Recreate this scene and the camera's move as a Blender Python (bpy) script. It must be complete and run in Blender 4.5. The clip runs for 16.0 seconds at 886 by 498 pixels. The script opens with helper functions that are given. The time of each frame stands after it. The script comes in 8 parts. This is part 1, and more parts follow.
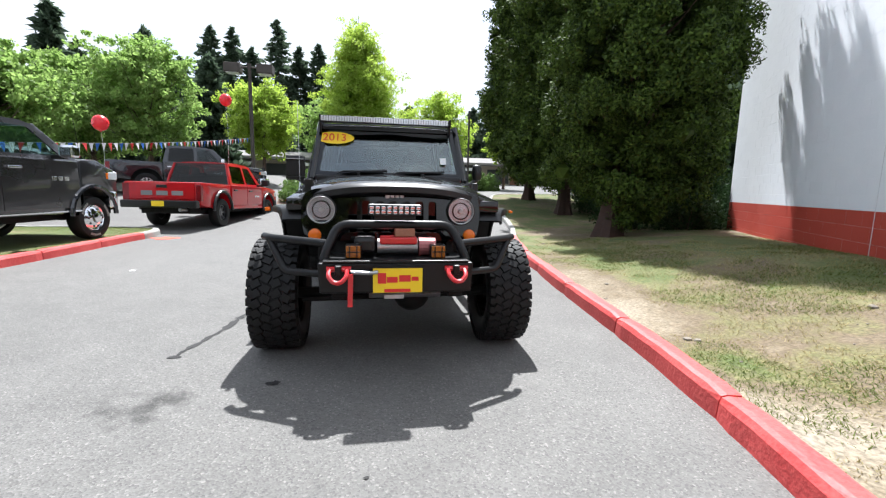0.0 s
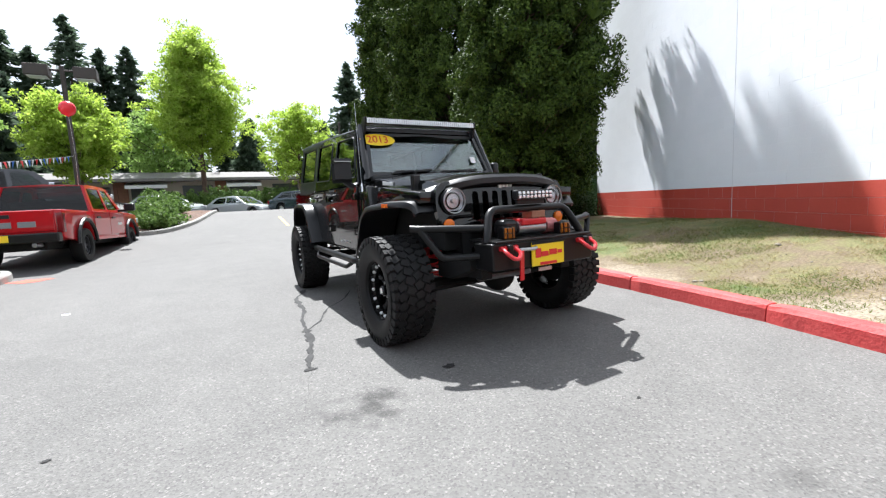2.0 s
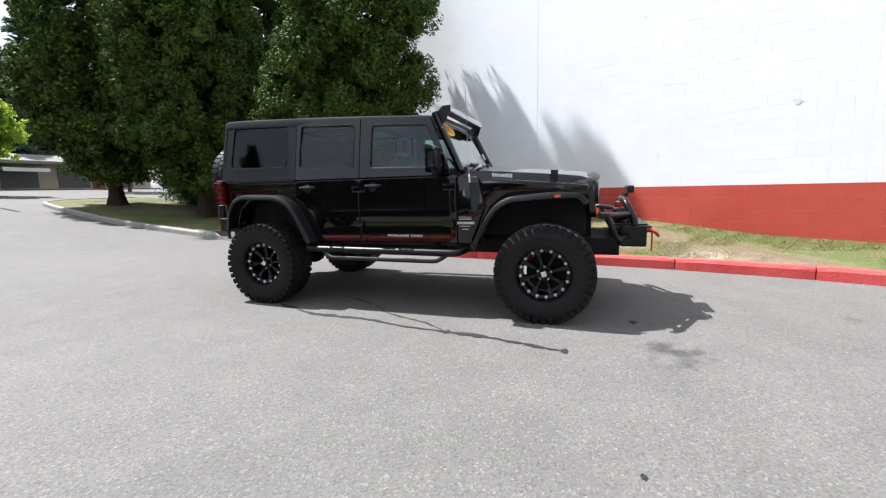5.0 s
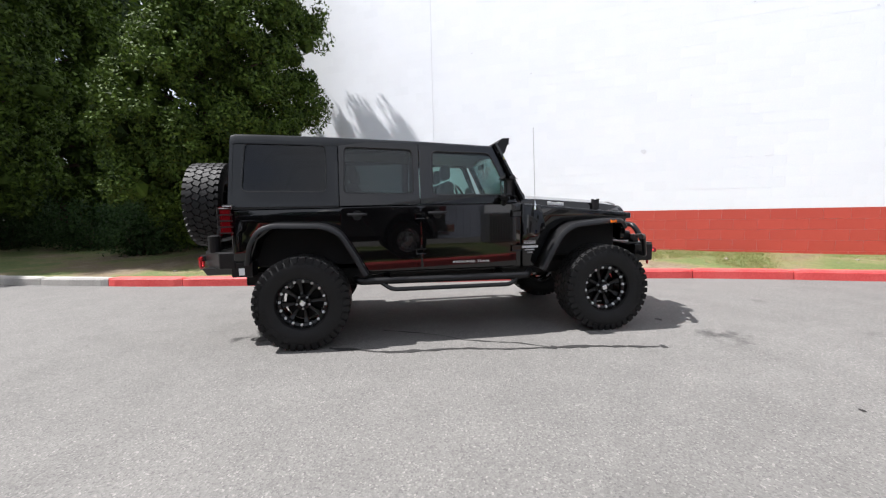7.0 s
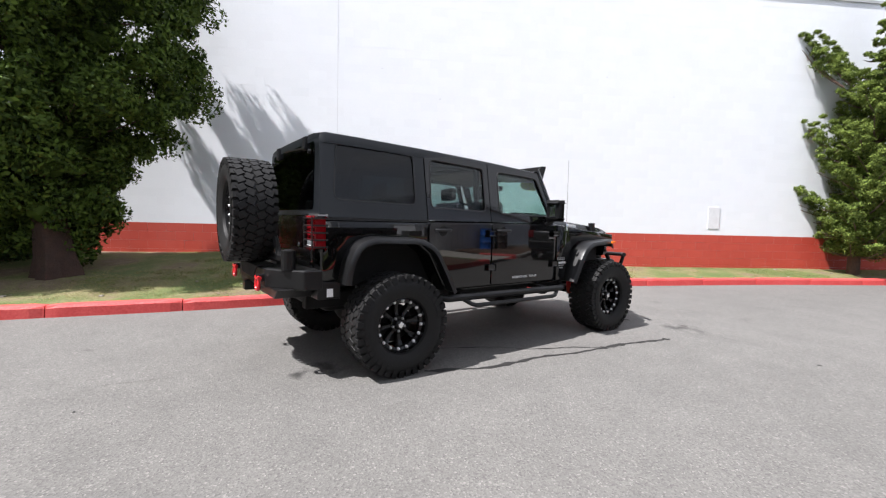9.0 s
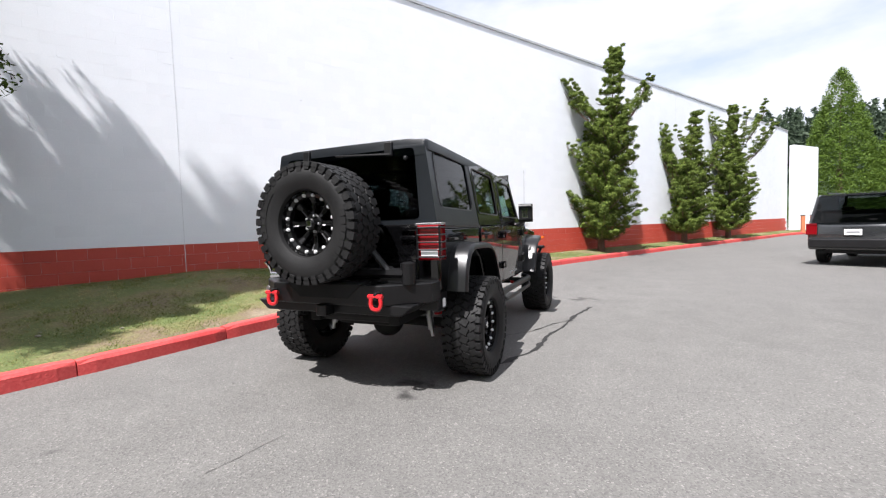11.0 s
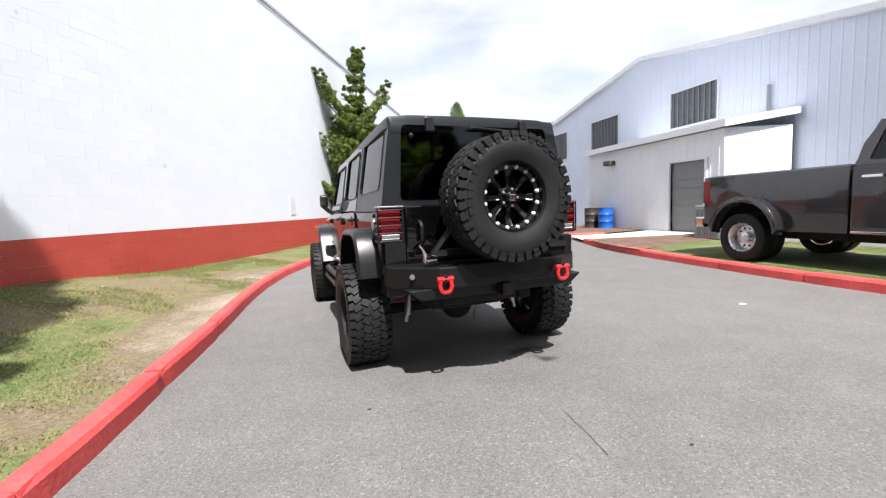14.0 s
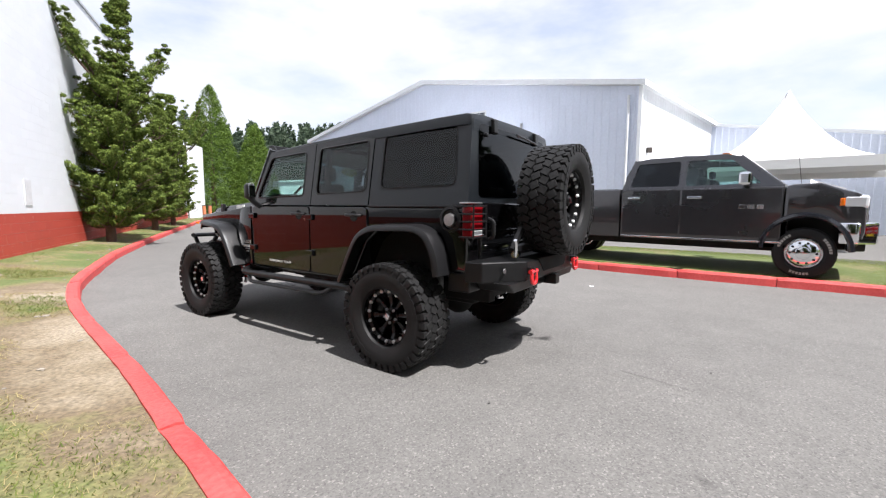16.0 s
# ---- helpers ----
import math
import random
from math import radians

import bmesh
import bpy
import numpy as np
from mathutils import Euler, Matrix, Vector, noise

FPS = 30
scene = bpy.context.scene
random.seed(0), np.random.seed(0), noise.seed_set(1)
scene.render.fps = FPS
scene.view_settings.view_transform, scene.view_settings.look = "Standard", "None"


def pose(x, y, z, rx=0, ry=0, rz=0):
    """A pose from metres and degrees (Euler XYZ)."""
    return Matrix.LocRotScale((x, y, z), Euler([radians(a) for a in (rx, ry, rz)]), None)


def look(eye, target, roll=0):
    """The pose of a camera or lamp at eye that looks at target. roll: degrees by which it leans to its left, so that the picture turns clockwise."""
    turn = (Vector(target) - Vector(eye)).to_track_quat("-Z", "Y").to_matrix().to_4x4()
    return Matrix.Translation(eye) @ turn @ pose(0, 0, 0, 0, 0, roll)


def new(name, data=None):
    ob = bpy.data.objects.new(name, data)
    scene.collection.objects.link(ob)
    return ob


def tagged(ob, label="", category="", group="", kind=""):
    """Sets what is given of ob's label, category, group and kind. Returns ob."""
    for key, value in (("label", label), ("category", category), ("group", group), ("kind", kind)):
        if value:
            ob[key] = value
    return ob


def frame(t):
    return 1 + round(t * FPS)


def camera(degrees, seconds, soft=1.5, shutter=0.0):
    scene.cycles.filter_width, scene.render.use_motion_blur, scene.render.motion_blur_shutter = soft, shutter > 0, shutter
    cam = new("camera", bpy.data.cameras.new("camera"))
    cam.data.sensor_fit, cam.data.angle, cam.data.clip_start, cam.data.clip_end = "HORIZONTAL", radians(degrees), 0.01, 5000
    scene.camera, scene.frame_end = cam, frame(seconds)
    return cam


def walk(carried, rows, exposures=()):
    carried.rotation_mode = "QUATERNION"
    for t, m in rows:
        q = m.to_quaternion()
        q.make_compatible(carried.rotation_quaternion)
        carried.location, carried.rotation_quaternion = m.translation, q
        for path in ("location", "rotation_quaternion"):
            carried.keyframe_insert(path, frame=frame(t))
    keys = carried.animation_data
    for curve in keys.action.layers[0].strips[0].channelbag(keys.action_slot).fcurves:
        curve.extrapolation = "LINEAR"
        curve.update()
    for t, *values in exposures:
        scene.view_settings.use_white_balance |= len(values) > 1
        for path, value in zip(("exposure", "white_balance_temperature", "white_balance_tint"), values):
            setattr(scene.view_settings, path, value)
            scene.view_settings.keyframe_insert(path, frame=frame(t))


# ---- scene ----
cam = camera(92.6, 16.0, 1.25)
PATH = [
    (0, (-0.171, -4.905, 1.249), (0.157, -2.951, 0.974), 1.2),
    (0.5, (-0.597, -5.001, 1.177), (-0.194, -3.05, 0.991), -2.5),
    (1, (-1.049, -4.918, 1.102), (-0.536, -2.989, 0.983), -4.0),
    (1.5, (-1.572, -4.744, 1.106), (-0.898, -2.866, 0.974), -1.7),
    (2, (-2.153, -4.575, 1.107), (-1.172, -2.847, 0.879), -2.8),
    (2.5, (-2.694, -4.256, 1.119), (-1.544, -2.639, 0.866), -0.8),
    (3, (-3.25, -3.904, 1.144), (-1.854, -2.495, 0.884), -1.0),
    (3.5, (-3.686, -3.406, 1.164), (-2.106, -2.204, 0.925), 1.1),
    (4, (-4.115, -2.911, 1.184), (-2.396, -1.924, 0.915), -0.5),
    (4.2, (-4.232, -2.698, 1.166), (-2.48, -1.778, 0.877), -0.7),
    (6.3, (-4.88, -0.21, 1.21), (-2.895, -0.128, 0.975), -2.0),
    (6.5, (-4.882, 0.06, 1.219), (-2.897, 0.044, 0.977), -1.5),
    (7, (-4.902, 0.751, 1.26), (-2.932, 0.46, 1.066), -1.3),
    (7.5, (-4.783, 1.447, 1.305), (-2.853, 0.99, 1.049), -2.3),
    (8, (-4.612, 2.099, 1.305), (-2.747, 1.396, 1.138), -0.4),
    (8.5, (-4.339, 2.696, 1.295), (-2.595, 1.736, 1.101), -0.7),
    (9, (-3.986, 3.235, 1.298), (-2.366, 2.069, 1.166), 1.4),
    (9.2, (-3.856, 3.454, 1.299), (-2.334, 2.165, 1.155), 1.2),
    (11.3, (-1.733, 5.171, 1.303), (-1.099, 3.279, 1.167), -1.3),
    (11.5, (-1.501, 5.254, 1.31), (-0.975, 3.331, 1.151), -0.8),
    (12, (-0.859, 5.358, 1.309), (-0.529, 3.388, 1.207), -1.9),
    (12.5, (-0.239, 5.43, 1.305), (-0.203, 3.437, 1.148), -1.9),
    (13, (0.383, 5.343, 1.308), (0.243, 3.356, 1.132), -1.8),
    (13.5, (0.975, 5.307, 1.311), (0.515, 3.368, 1.145), -2.2),
    (14, (1.514, 5.102, 1.299), (0.786, 3.25, 1.104), -2.4),
    (14.5, (2.033, 4.866, 1.285), (1.011, 3.153, 1.136), -1.9),
    (15, (2.512, 4.529, 1.273), (1.243, 2.992, 1.104), -2.6),
    (15.5, (2.952, 4.112, 1.249), (1.543, 2.698, 1.112), 1.0),
    (16, (3.398, 3.709, 1.293), (1.767, 2.569, 1.093), 0.3),
]
walk(cam, [(t, look(eye, target, roll)) for t, eye, target, roll in PATH], [(0, 1.54, 6130, 10), (2, 1.58, 6140, 10), (3.5, 1.46, 6160, 9), (4.6, 1.42, 6250, 11), (6.5, 1.36, 6370, 13), (9, 1.35, 6380, 14), (12.5, 1.39, 6400, 14), (16, 1.36, 6400, 14)])

# ---------------- sky, sun ----------------
SUN_DIR = Vector((0.09, 0.52, 0.85)).normalized()
world = bpy.data.worlds.new("sky")
scene.world = world
world.use_nodes = True
wt = world.node_tree
sky = wt.nodes.new("ShaderNodeTexSky")
sky.sky_type = 'NISHITA'
sky.sun_disc = False
sky.sun_elevation = math.asin(SUN_DIR.z)
sky.sun_rotation = math.atan2(SUN_DIR.x, SUN_DIR.y)
sky.dust_density = 2.0
# thin bright cloud over the blue
tc = wt.nodes.new("ShaderNodeTexCoord")
mp = wt.nodes.new("ShaderNodeMapping")
mp.inputs["Scale"].default_value = (1.6, 1.6, 4.5)
mp.inputs["Location"].default_value = (0.3, 0.8, 0.2)
cl = wt.nodes.new("ShaderNodeTexNoise")
cl.inputs["Scale"].default_value = 1.7
cl.inputs["Detail"].default_value = 7
cl.inputs["Roughness"].default_value = 0.55
cr = wt.nodes.new("ShaderNodeMapRange")
cr.inputs["From Min"].default_value = 0.36
cr.inputs["From Max"].default_value = 0.56
cr.inputs["To Min"].default_value = 0.52
cr.inputs["To Max"].default_value = 0.97
cm = wt.nodes.new("ShaderNodeMix")
cm.data_type = 'RGBA'
cm.inputs["B"].default_value = (4.7, 4.9, 5.2, 1)
wt.links.new(tc.outputs["Generated"], mp.inputs["Vector"])
wt.links.new(mp.outputs["Vector"], cl.inputs["Vector"])
wt.links.new(cl.outputs["Fac"], cr.inputs["Value"])
wt.links.new(cr.outputs["Result"], cm.inputs["Factor"])
wt.links.new(sky.outputs["Color"], cm.inputs["A"])
wt.links.new(cm.outputs["Result"], wt.nodes["Background"].inputs["Color"])
wt.nodes["Background"].inputs["Strength"].default_value = 0.085
sun = new("sun", bpy.data.lights.new("sun", "SUN"))
sun.data.energy = 4.2
sun.data.angle = radians(0.8)
sun.data.color = (1.0, 0.98, 0.95)
sun.matrix_world = look(SUN_DIR * 40, (0, 0, 0))

# ---------------- materials ----------------


def nodes_of(m):
    t = m.node_tree
    return t, t.nodes["Principled BSDF"]


def mat(name, col, rough=0.6, metal=0.0, var=0.12, scale=6.0, fine=60.0, bump=0.15, depth=0.01, coat=0.0, col2=None, spec=0.5, coat_ior=1.5):
    """Painted or natural surface: two scales of tone, fine relief, uneven gloss."""
    m = bpy.data.materials.new(name)
    m.use_nodes = True
    t, b = nodes_of(m)
    tcn = t.nodes.new("ShaderNodeTexCoord")
    n1 = t.nodes.new("ShaderNodeTexNoise")
    n1.inputs["Scale"].default_value = scale
    n1.inputs["Detail"].default_value = 5
    n2 = t.nodes.new("ShaderNodeTexNoise")
    n2.inputs["Scale"].default_value = fine
    n2.inputs["Detail"].default_value = 3
    for n in (n1, n2):
        t.links.new(tcn.outputs["Object"], n.inputs["Vector"])
    ad = t.nodes.new("ShaderNodeMath")
    ad.operation = 'ADD'
    t.links.new(n1.outputs["Fac"], ad.inputs[0])
    t.links.new(n2.outputs["Fac"], ad.inputs[1])
    mr = t.nodes.new("ShaderNodeMapRange")
    mr.inputs["From Min"].default_value = 0.65
    mr.inputs["From Max"].default_value = 1.35
    t.links.new(ad.outputs[0], mr.inputs["Value"])
    mx = t.nodes.new("ShaderNodeMix")
    mx.data_type = 'RGBA'
    c2 = col2 or tuple(c * (1 + var) for c in col)
    c1 = col if col2 else tuple(c * (1 - var) for c in col)
    mx.inputs["A"].default_value = (*c1, 1)
    mx.inputs["B"].default_value = (*c2, 1)
    t.links.new(mr.outputs["Result"], mx.inputs["Factor"])
    t.links.new(mx.outputs["Result"], b.inputs["Base Color"])
    rr = t.nodes.new("ShaderNodeMapRange")
    rr.inputs["To Min"].default_value = max(0.02, rough * 0.8)
    rr.inputs["To Max"].default_value = min(1, rough * 1.2)
    t.links.new(n1.outputs["Fac"], rr.inputs["Value"])
    t.links.new(rr.outputs["Result"], b.inputs["Roughness"])
    b.inputs["Metallic"].default_value = metal
    b.inputs["Specular IOR Level"].default_value = spec
    b.inputs["Coat Weight"].default_value = coat
    b.inputs["Coat Roughness"].default_value = 0.025
    b.inputs["Coat IOR"].default_value = coat_ior
    if bump:
        bp = t.nodes.new("ShaderNodeBump")
        bp.inputs["Strength"].default_value = bump
        bp.inputs["Distance"].default_value = depth
        t.links.new(n2.outputs["Fac"], bp.inputs["Height"])
        t.links.new(bp.outputs["Normal"], b.inputs["Normal"])
    return m


def glass(name, tint, gloss=0.03, base=0.045):
    """Tinted pane: what is behind shows through, with a Fresnel reflection on top."""
    m = bpy.data.materials.new(name)
    m.use_nodes = True
    t = m.node_tree
    t.nodes.remove(t.nodes["Principled BSDF"])
    tr = t.nodes.new("ShaderNodeBsdfTransparent")
    tr.inputs["Color"].default_value = (*tint, 1)
    gl = t.nodes.new("ShaderNodeBsdfGlossy")
    gl.inputs["Roughness"].default_value = gloss
    lw = t.nodes.new("ShaderNodeLayerWeight")
    lw.inputs["Blend"].default_value = 0.5
    pw = t.nodes.new("ShaderNodeMath")
    pw.operation = 'POWER'
    pw.inputs[1].default_value = 5.0
    fr = t.nodes.new("ShaderNodeMath")
    fr.operation = 'MULTIPLY_ADD'
    fr.inputs[1].default_value = 0.94
    fr.inputs[2].default_value = base
    t.links.new(lw.outputs["Facing"], pw.inputs[0])
    t.links.new(pw.outputs[0], fr.inputs[0])
    mx = t.nodes.new("ShaderNodeMixShader")
    t.links.new(fr.outputs[0], mx.inputs[0])
    t.links.new(tr.outputs[0], mx.inputs[1])
    t.links.new(gl.outputs[0], mx.inputs[2])
    t.links.new(mx.outputs[0], t.nodes["Material Output"].inputs["Surface"])
    return m


def leafy(name, col, col2, rough=0.55, passing=0.38):
    """Foliage: tone varies leaf by leaf, light passes a little."""
    m = bpy.data.materials.new(name)
    m.use_nodes = True
    t, b = nodes_of(m)
    g = t.nodes.new("ShaderNodeNewGeometry")
    n = t.nodes.new("ShaderNodeTexNoise")
    n.inputs["Scale"].default_value = 2.6
    tcn = t.nodes.new("ShaderNodeTexCoord")
    t.links.new(tcn.outputs["Object"], n.inputs["Vector"])
    ad = t.nodes.new("ShaderNodeMath")
    ad.operation = 'ADD'
    t.links.new(g.outputs["Random Per Island"], ad.inputs[0])
    t.links.new(n.outputs["Fac"], ad.inputs[1])
    mr = t.nodes.new("ShaderNodeMapRange")
    mr.inputs["From Min"].default_value = 0.3
    mr.inputs["From Max"].default_value = 1.5
    t.links.new(ad.outputs[0], mr.inputs["Value"])
    mx = t.nodes.new("ShaderNodeMix")
    mx.data_type = 'RGBA'
    mx.inputs["A"].default_value = (*col, 1)
    mx.inputs["B"].default_value = (*col2, 1)
    t.links.new(mr.outputs["Result"], mx.inputs["Factor"])
    t.links.new(mx.outputs["Result"], b.inputs["Base Color"])
    b.inputs["Roughness"].default_value = rough
    b.inputs["Specular IOR Level"].default_value = 0.18
    tl = t.nodes.new("ShaderNodeBsdfTranslucent")
    t.links.new(mx.outputs["Result"], tl.inputs["Color"])
    ms = t.nodes.new("ShaderNodeMixShader")
    ms.inputs[0].default_value = passing
    t.links.new(b.outputs[0], ms.inputs[1])
    t.links.new(tl.outputs[0], ms.inputs[2])
    t.links.new(ms.outputs[0], t.nodes["Material Output"].inputs["Surface"])
    return m


def plain(name, col, rough=0.4, metal=0.0, emit=0.0):
    m = bpy.data.materials.new(name)
    m.use_nodes = True
    t, b = nodes_of(m)
    b.inputs["Base Color"].default_value = (*col, 1)
    b.inputs["Roughness"].default_value = rough
    b.inputs["Metallic"].default_value = metal
    return m


def asphalt_material():
    m = bpy.data.materials.new("worn_asphalt")
    m.use_nodes = True
    t, b = nodes_of(m)
    tcn = t.nodes.new("ShaderNodeTexCoord")

    def tex(kind, scale, detail=4):
        n = t.nodes.new(kind)
        n.inputs["Scale"].default_value = scale
        if kind == "ShaderNodeTexNoise":
            n.inputs["Detail"].default_value = detail
        t.links.new(tcn.outputs["Object"], n.inputs["Vector"])
        return n

    big, mid, grit = tex("ShaderNodeTexNoise", 0.22, 6), tex("ShaderNodeTexNoise", 2.3, 6), tex("ShaderNodeTexNoise", 42, 4)
    rag = tex("ShaderNodeTexNoise", 7.5, 7)
    stone = tex("ShaderNodeTexVoronoi", 105)
    r1 = t.nodes.new("ShaderNodeValToRGB")
    r1.color_ramp.elements[0].position, r1.color_ramp.elements[0].color = 0.3, (0.106, 0.103, 0.0985, 1)
    r1.color_ramp.elements[1].position, r1.color_ramp.elements[1].color = 0.7, (0.148, 0.1435, 0.137, 1)
    mixv = t.nodes.new("ShaderNodeMath")
    mixv.operation = 'MULTIPLY_ADD'
    mixv.inputs[1].default_value = 0.55
    t.links.new(big.outputs["Fac"], mixv.inputs[0])
    half = t.nodes.new("ShaderNodeMath")
    half.operation = 'MULTIPLY'
    half.inputs[1].default_value = 0.45
    t.links.new(mid.outputs["Fac"], half.inputs[0])
    t.links.new(half.outputs[0], mixv.inputs[2])
    t.links.new(mixv.outputs[0], r1.inputs["Fac"])
    # aggregate: pale and dark stones
    r2 = t.nodes.new("ShaderNodeValToRGB")
    r2.color_ramp.elements[0].position, r2.color_ramp.elements[0].color = 0.0, (0.66, 0.66, 0.66, 1)
    r2.color_ramp.elements[1].position, r2.color_ramp.elements[1].color = 1.0, (1.60, 1.585, 1.55, 1)
    for p, c in ((0.14, 0.84), (0.55, 1.0), (0.86, 1.07), (0.95, 1.25)):
        e = r2.color_ramp.elements.new(p)
        e.color = (c, c, c * 0.99, 1)
    sep = t.nodes.new("ShaderNodeSeparateColor")
    t.links.new(stone.outputs["Color"], sep.inputs[0])
    t.links.new(sep.outputs[0], r2.inputs["Fac"])
    mul = t.nodes.new("ShaderNodeMix")
    mul.data_type, mul.blend_type = 'RGBA', 'MULTIPLY'
    mul.inputs["Factor"].default_value = 1
    t.links.new(r1.outputs["Color"], mul.inputs["A"])
    t.links.new(r2.outputs["Color"], mul.inputs["B"])
    last = mul.outputs["Result"]
    # oil and damp stains with ragged edges
    for (sx, sy, rad, dark) in STAINS:
        sub = t.nodes.new("ShaderNodeVectorMath")
        sub.operation = 'DISTANCE'
        sub.inputs[1].default_value = (sx, sy, 0)
        t.links.new(tcn.outputs["Object"], sub.inputs[0])
        wob = t.nodes.new("ShaderNodeMath")
        wob.operation = 'MULTIPLY_ADD'
        wob.inputs[1].default_value = rad * 2.4
        t.links.new(rag.outputs["Fac"], wob.inputs[0])
        t.links.new(sub.outputs["Value"], wob.inputs[2])
        mk = t.nodes.new("ShaderNodeMapRange")
        mk.interpolation_type = 'SMOOTHSTEP'
        mk.inputs["From Min"].default_value = rad * 1.0
        mk.inputs["From Max"].default_value = rad * 2.15
        mk.inputs["To Min"].default_value = dark
        mk.inputs["To Max"].default_value = 1.0
        t.links.new(wob.outputs[0], mk.inputs["Value"])
        mm = t.nodes.new("ShaderNodeMix")
        mm.data_type, mm.blend_type = 'RGBA', 'MULTIPLY'
        mm.inputs["Factor"].default_value = 1
        t.links.new(last, mm.inputs["A"])
        t.links.new(mk.outputs["Result"], mm.inputs["B"])
        last = mm.outputs["Result"]
    t.links.new(last, b.inputs["Base Color"])
    b.inputs["Roughness"].default_value = 0.82
    b.inputs["Specular IOR Level"].default_value = 0.35
    bp = t.nodes.new("ShaderNodeBump")
    bp.inputs["Strength"].default_value = 0.32
    bp.inputs["Distance"].default_value = 0.006
    sm = t.nodes.new("ShaderNodeMath")
    sm.operation = 'ADD'
    t.links.new(stone.outputs["Distance"], sm.inputs[0])
    t.links.new(grit.outputs["Fac"], sm.inputs[1])
    t.links.new(sm.outputs[0], bp.inputs["Height"])
    t.links.new(bp.outputs["Normal"], b.inputs["Normal"])
    return m


def lawn_material(name, dry):
    """Patchy lawn soil: bare sand, straw and green by large noise."""
    m = bpy.data.materials.new(name)
    m.use_nodes = True
    t, b = nodes_of(m)
    tcn = t.nodes.new("ShaderNodeTexCoord")
    n = t.nodes.new("ShaderNodeTexNoise")
    n.inputs["Scale"].default_value = 0.75
    n.inputs["Detail"].default_value = 9
    n.inputs["Roughness"].default_value = 0.66
    f2 = t.nodes.new("ShaderNodeTexNoise")
    f2.inputs["Scale"].default_value = 38
    f2.inputs["Detail"].default_value = 5
    for q in (n, f2):
        t.links.new(tcn.outputs["Object"], q.inputs["Vector"])
    rp = t.nodes.new("ShaderNodeValToRGB")
    el = rp.color_ramp.elements
    el[0].position, el[0].color = 0.28, (0.066, 0.096, 0.023, 1)
    el[1].position, el[1].color = 0.90, (0.265, 0.225, 0.17, 1)
    for p, c in ((0.42, (0.088, 0.110, 0.030)), (0.49, (0.142, 0.130, 0.055)), (0.56, (0.132, 0.098, 0.059)), (0.64, (0.185, 0.148, 0.098)), (0.74, (0.235, 0.195, 0.14))):
        e = el.new(p)
        e.color = (*c, 1)
    off = t.nodes.new("ShaderNodeMath")
    off.operation = 'ADD'
    off.inputs[1].default_value = dry
    at = t.nodes.new("ShaderNodeAttribute")
    at.attribute_name = "bare"
    bare = t.nodes.new("ShaderNodeMath")
    bare.operation = 'MULTIPLY_ADD'
    bare.inputs[1].default_value = 0.25
    t.links.new(at.outputs["Fac"], bare.inputs[0])
    t.links.new(n.outputs["Fac"], bare.inputs[2])
    t.links.new(bare.outputs[0], off.inputs[0])
    t.links.new(off.outputs[0], rp.inputs["Fac"])
    mu = t.nodes.new("ShaderNodeMix")
    mu.data_type, mu.blend_type = 'RGBA', 'MULTIPLY'
    mu.inputs["Factor"].default_value = 1
    gr = t.nodes.new("ShaderNodeMapRange")
    gr.inputs["From Min"].default_value = 0.3
    gr.inputs["From Max"].default_value = 0.7
    gr.inputs["To Min"].default_value = 0.6
    gr.inputs["To Max"].default_value = 1.35
    t.links.new(f2.outputs["Fac"], gr.inputs["Value"])
    t.links.new(rp.outputs["Color"], mu.inputs["A"])
    t.links.new(gr.outputs["Result"], mu.inputs["B"])
    t.links.new(mu.outputs["Result"], b.inputs["Base Color"])
    b.inputs["Roughness"].default_value = 0.95
    bp = t.nodes.new("ShaderNodeBump")
    bp.inputs["Strength"].default_value = 0.5
    bp.inputs["Distance"].default_value = 0.02
    t.links.new(f2.outputs["Fac"], bp.inputs["Height"])
    t.links.new(bp.outputs["Normal"], b.inputs["Normal"])
    return m


def block_paint(name, col, dirty, rand=0.05):
    """Painted concrete block: block-by-block tone, drips and scuffs, pitted relief."""
    m = mat(name, col, 0.62, var=0.03, scale=1.3, fine=45, bump=0.35, depth=0.004, col2=dirty)
    t, b = nodes_of(m)
    oi = t.nodes.new("ShaderNodeObjectInfo")
    g = t.nodes.new("ShaderNodeNewGeometry")
    ad = t.nodes.new("ShaderNodeMath")
    ad.operation = 'ADD'
    t.links.new(oi.outputs["Random"], ad.inputs[0])
    t.links.new(g.outputs["Random Per Island"], ad.inputs[1])
    fr = t.nodes.new("ShaderNodeMath")
    fr.operation = 'FRACT'
    t.links.new(ad.outputs[0], fr.inputs[0])
    mr = t.nodes.new("ShaderNodeMapRange")
    mr.inputs["To Min"].default_value = 1 - rand
    mr.inputs["To Max"].default_value = 1.0
    t.links.new(fr.outputs[0], mr.inputs["Value"])
    mx = t.nodes.new("ShaderNodeMix")
    mx.data_type, mx.blend_type = 'RGBA', 'MULTIPLY'
    mx.inputs["Factor"].default_value = 1
    src = b.inputs["Base Color"].links[0].from_socket
    t.links.new(src, mx.inputs["A"])
    t.links.new(mr.outputs["Result"], mx.inputs["B"])
    t.links.new(mx.outputs["Result"], b.inputs["Base Color"])
    return m


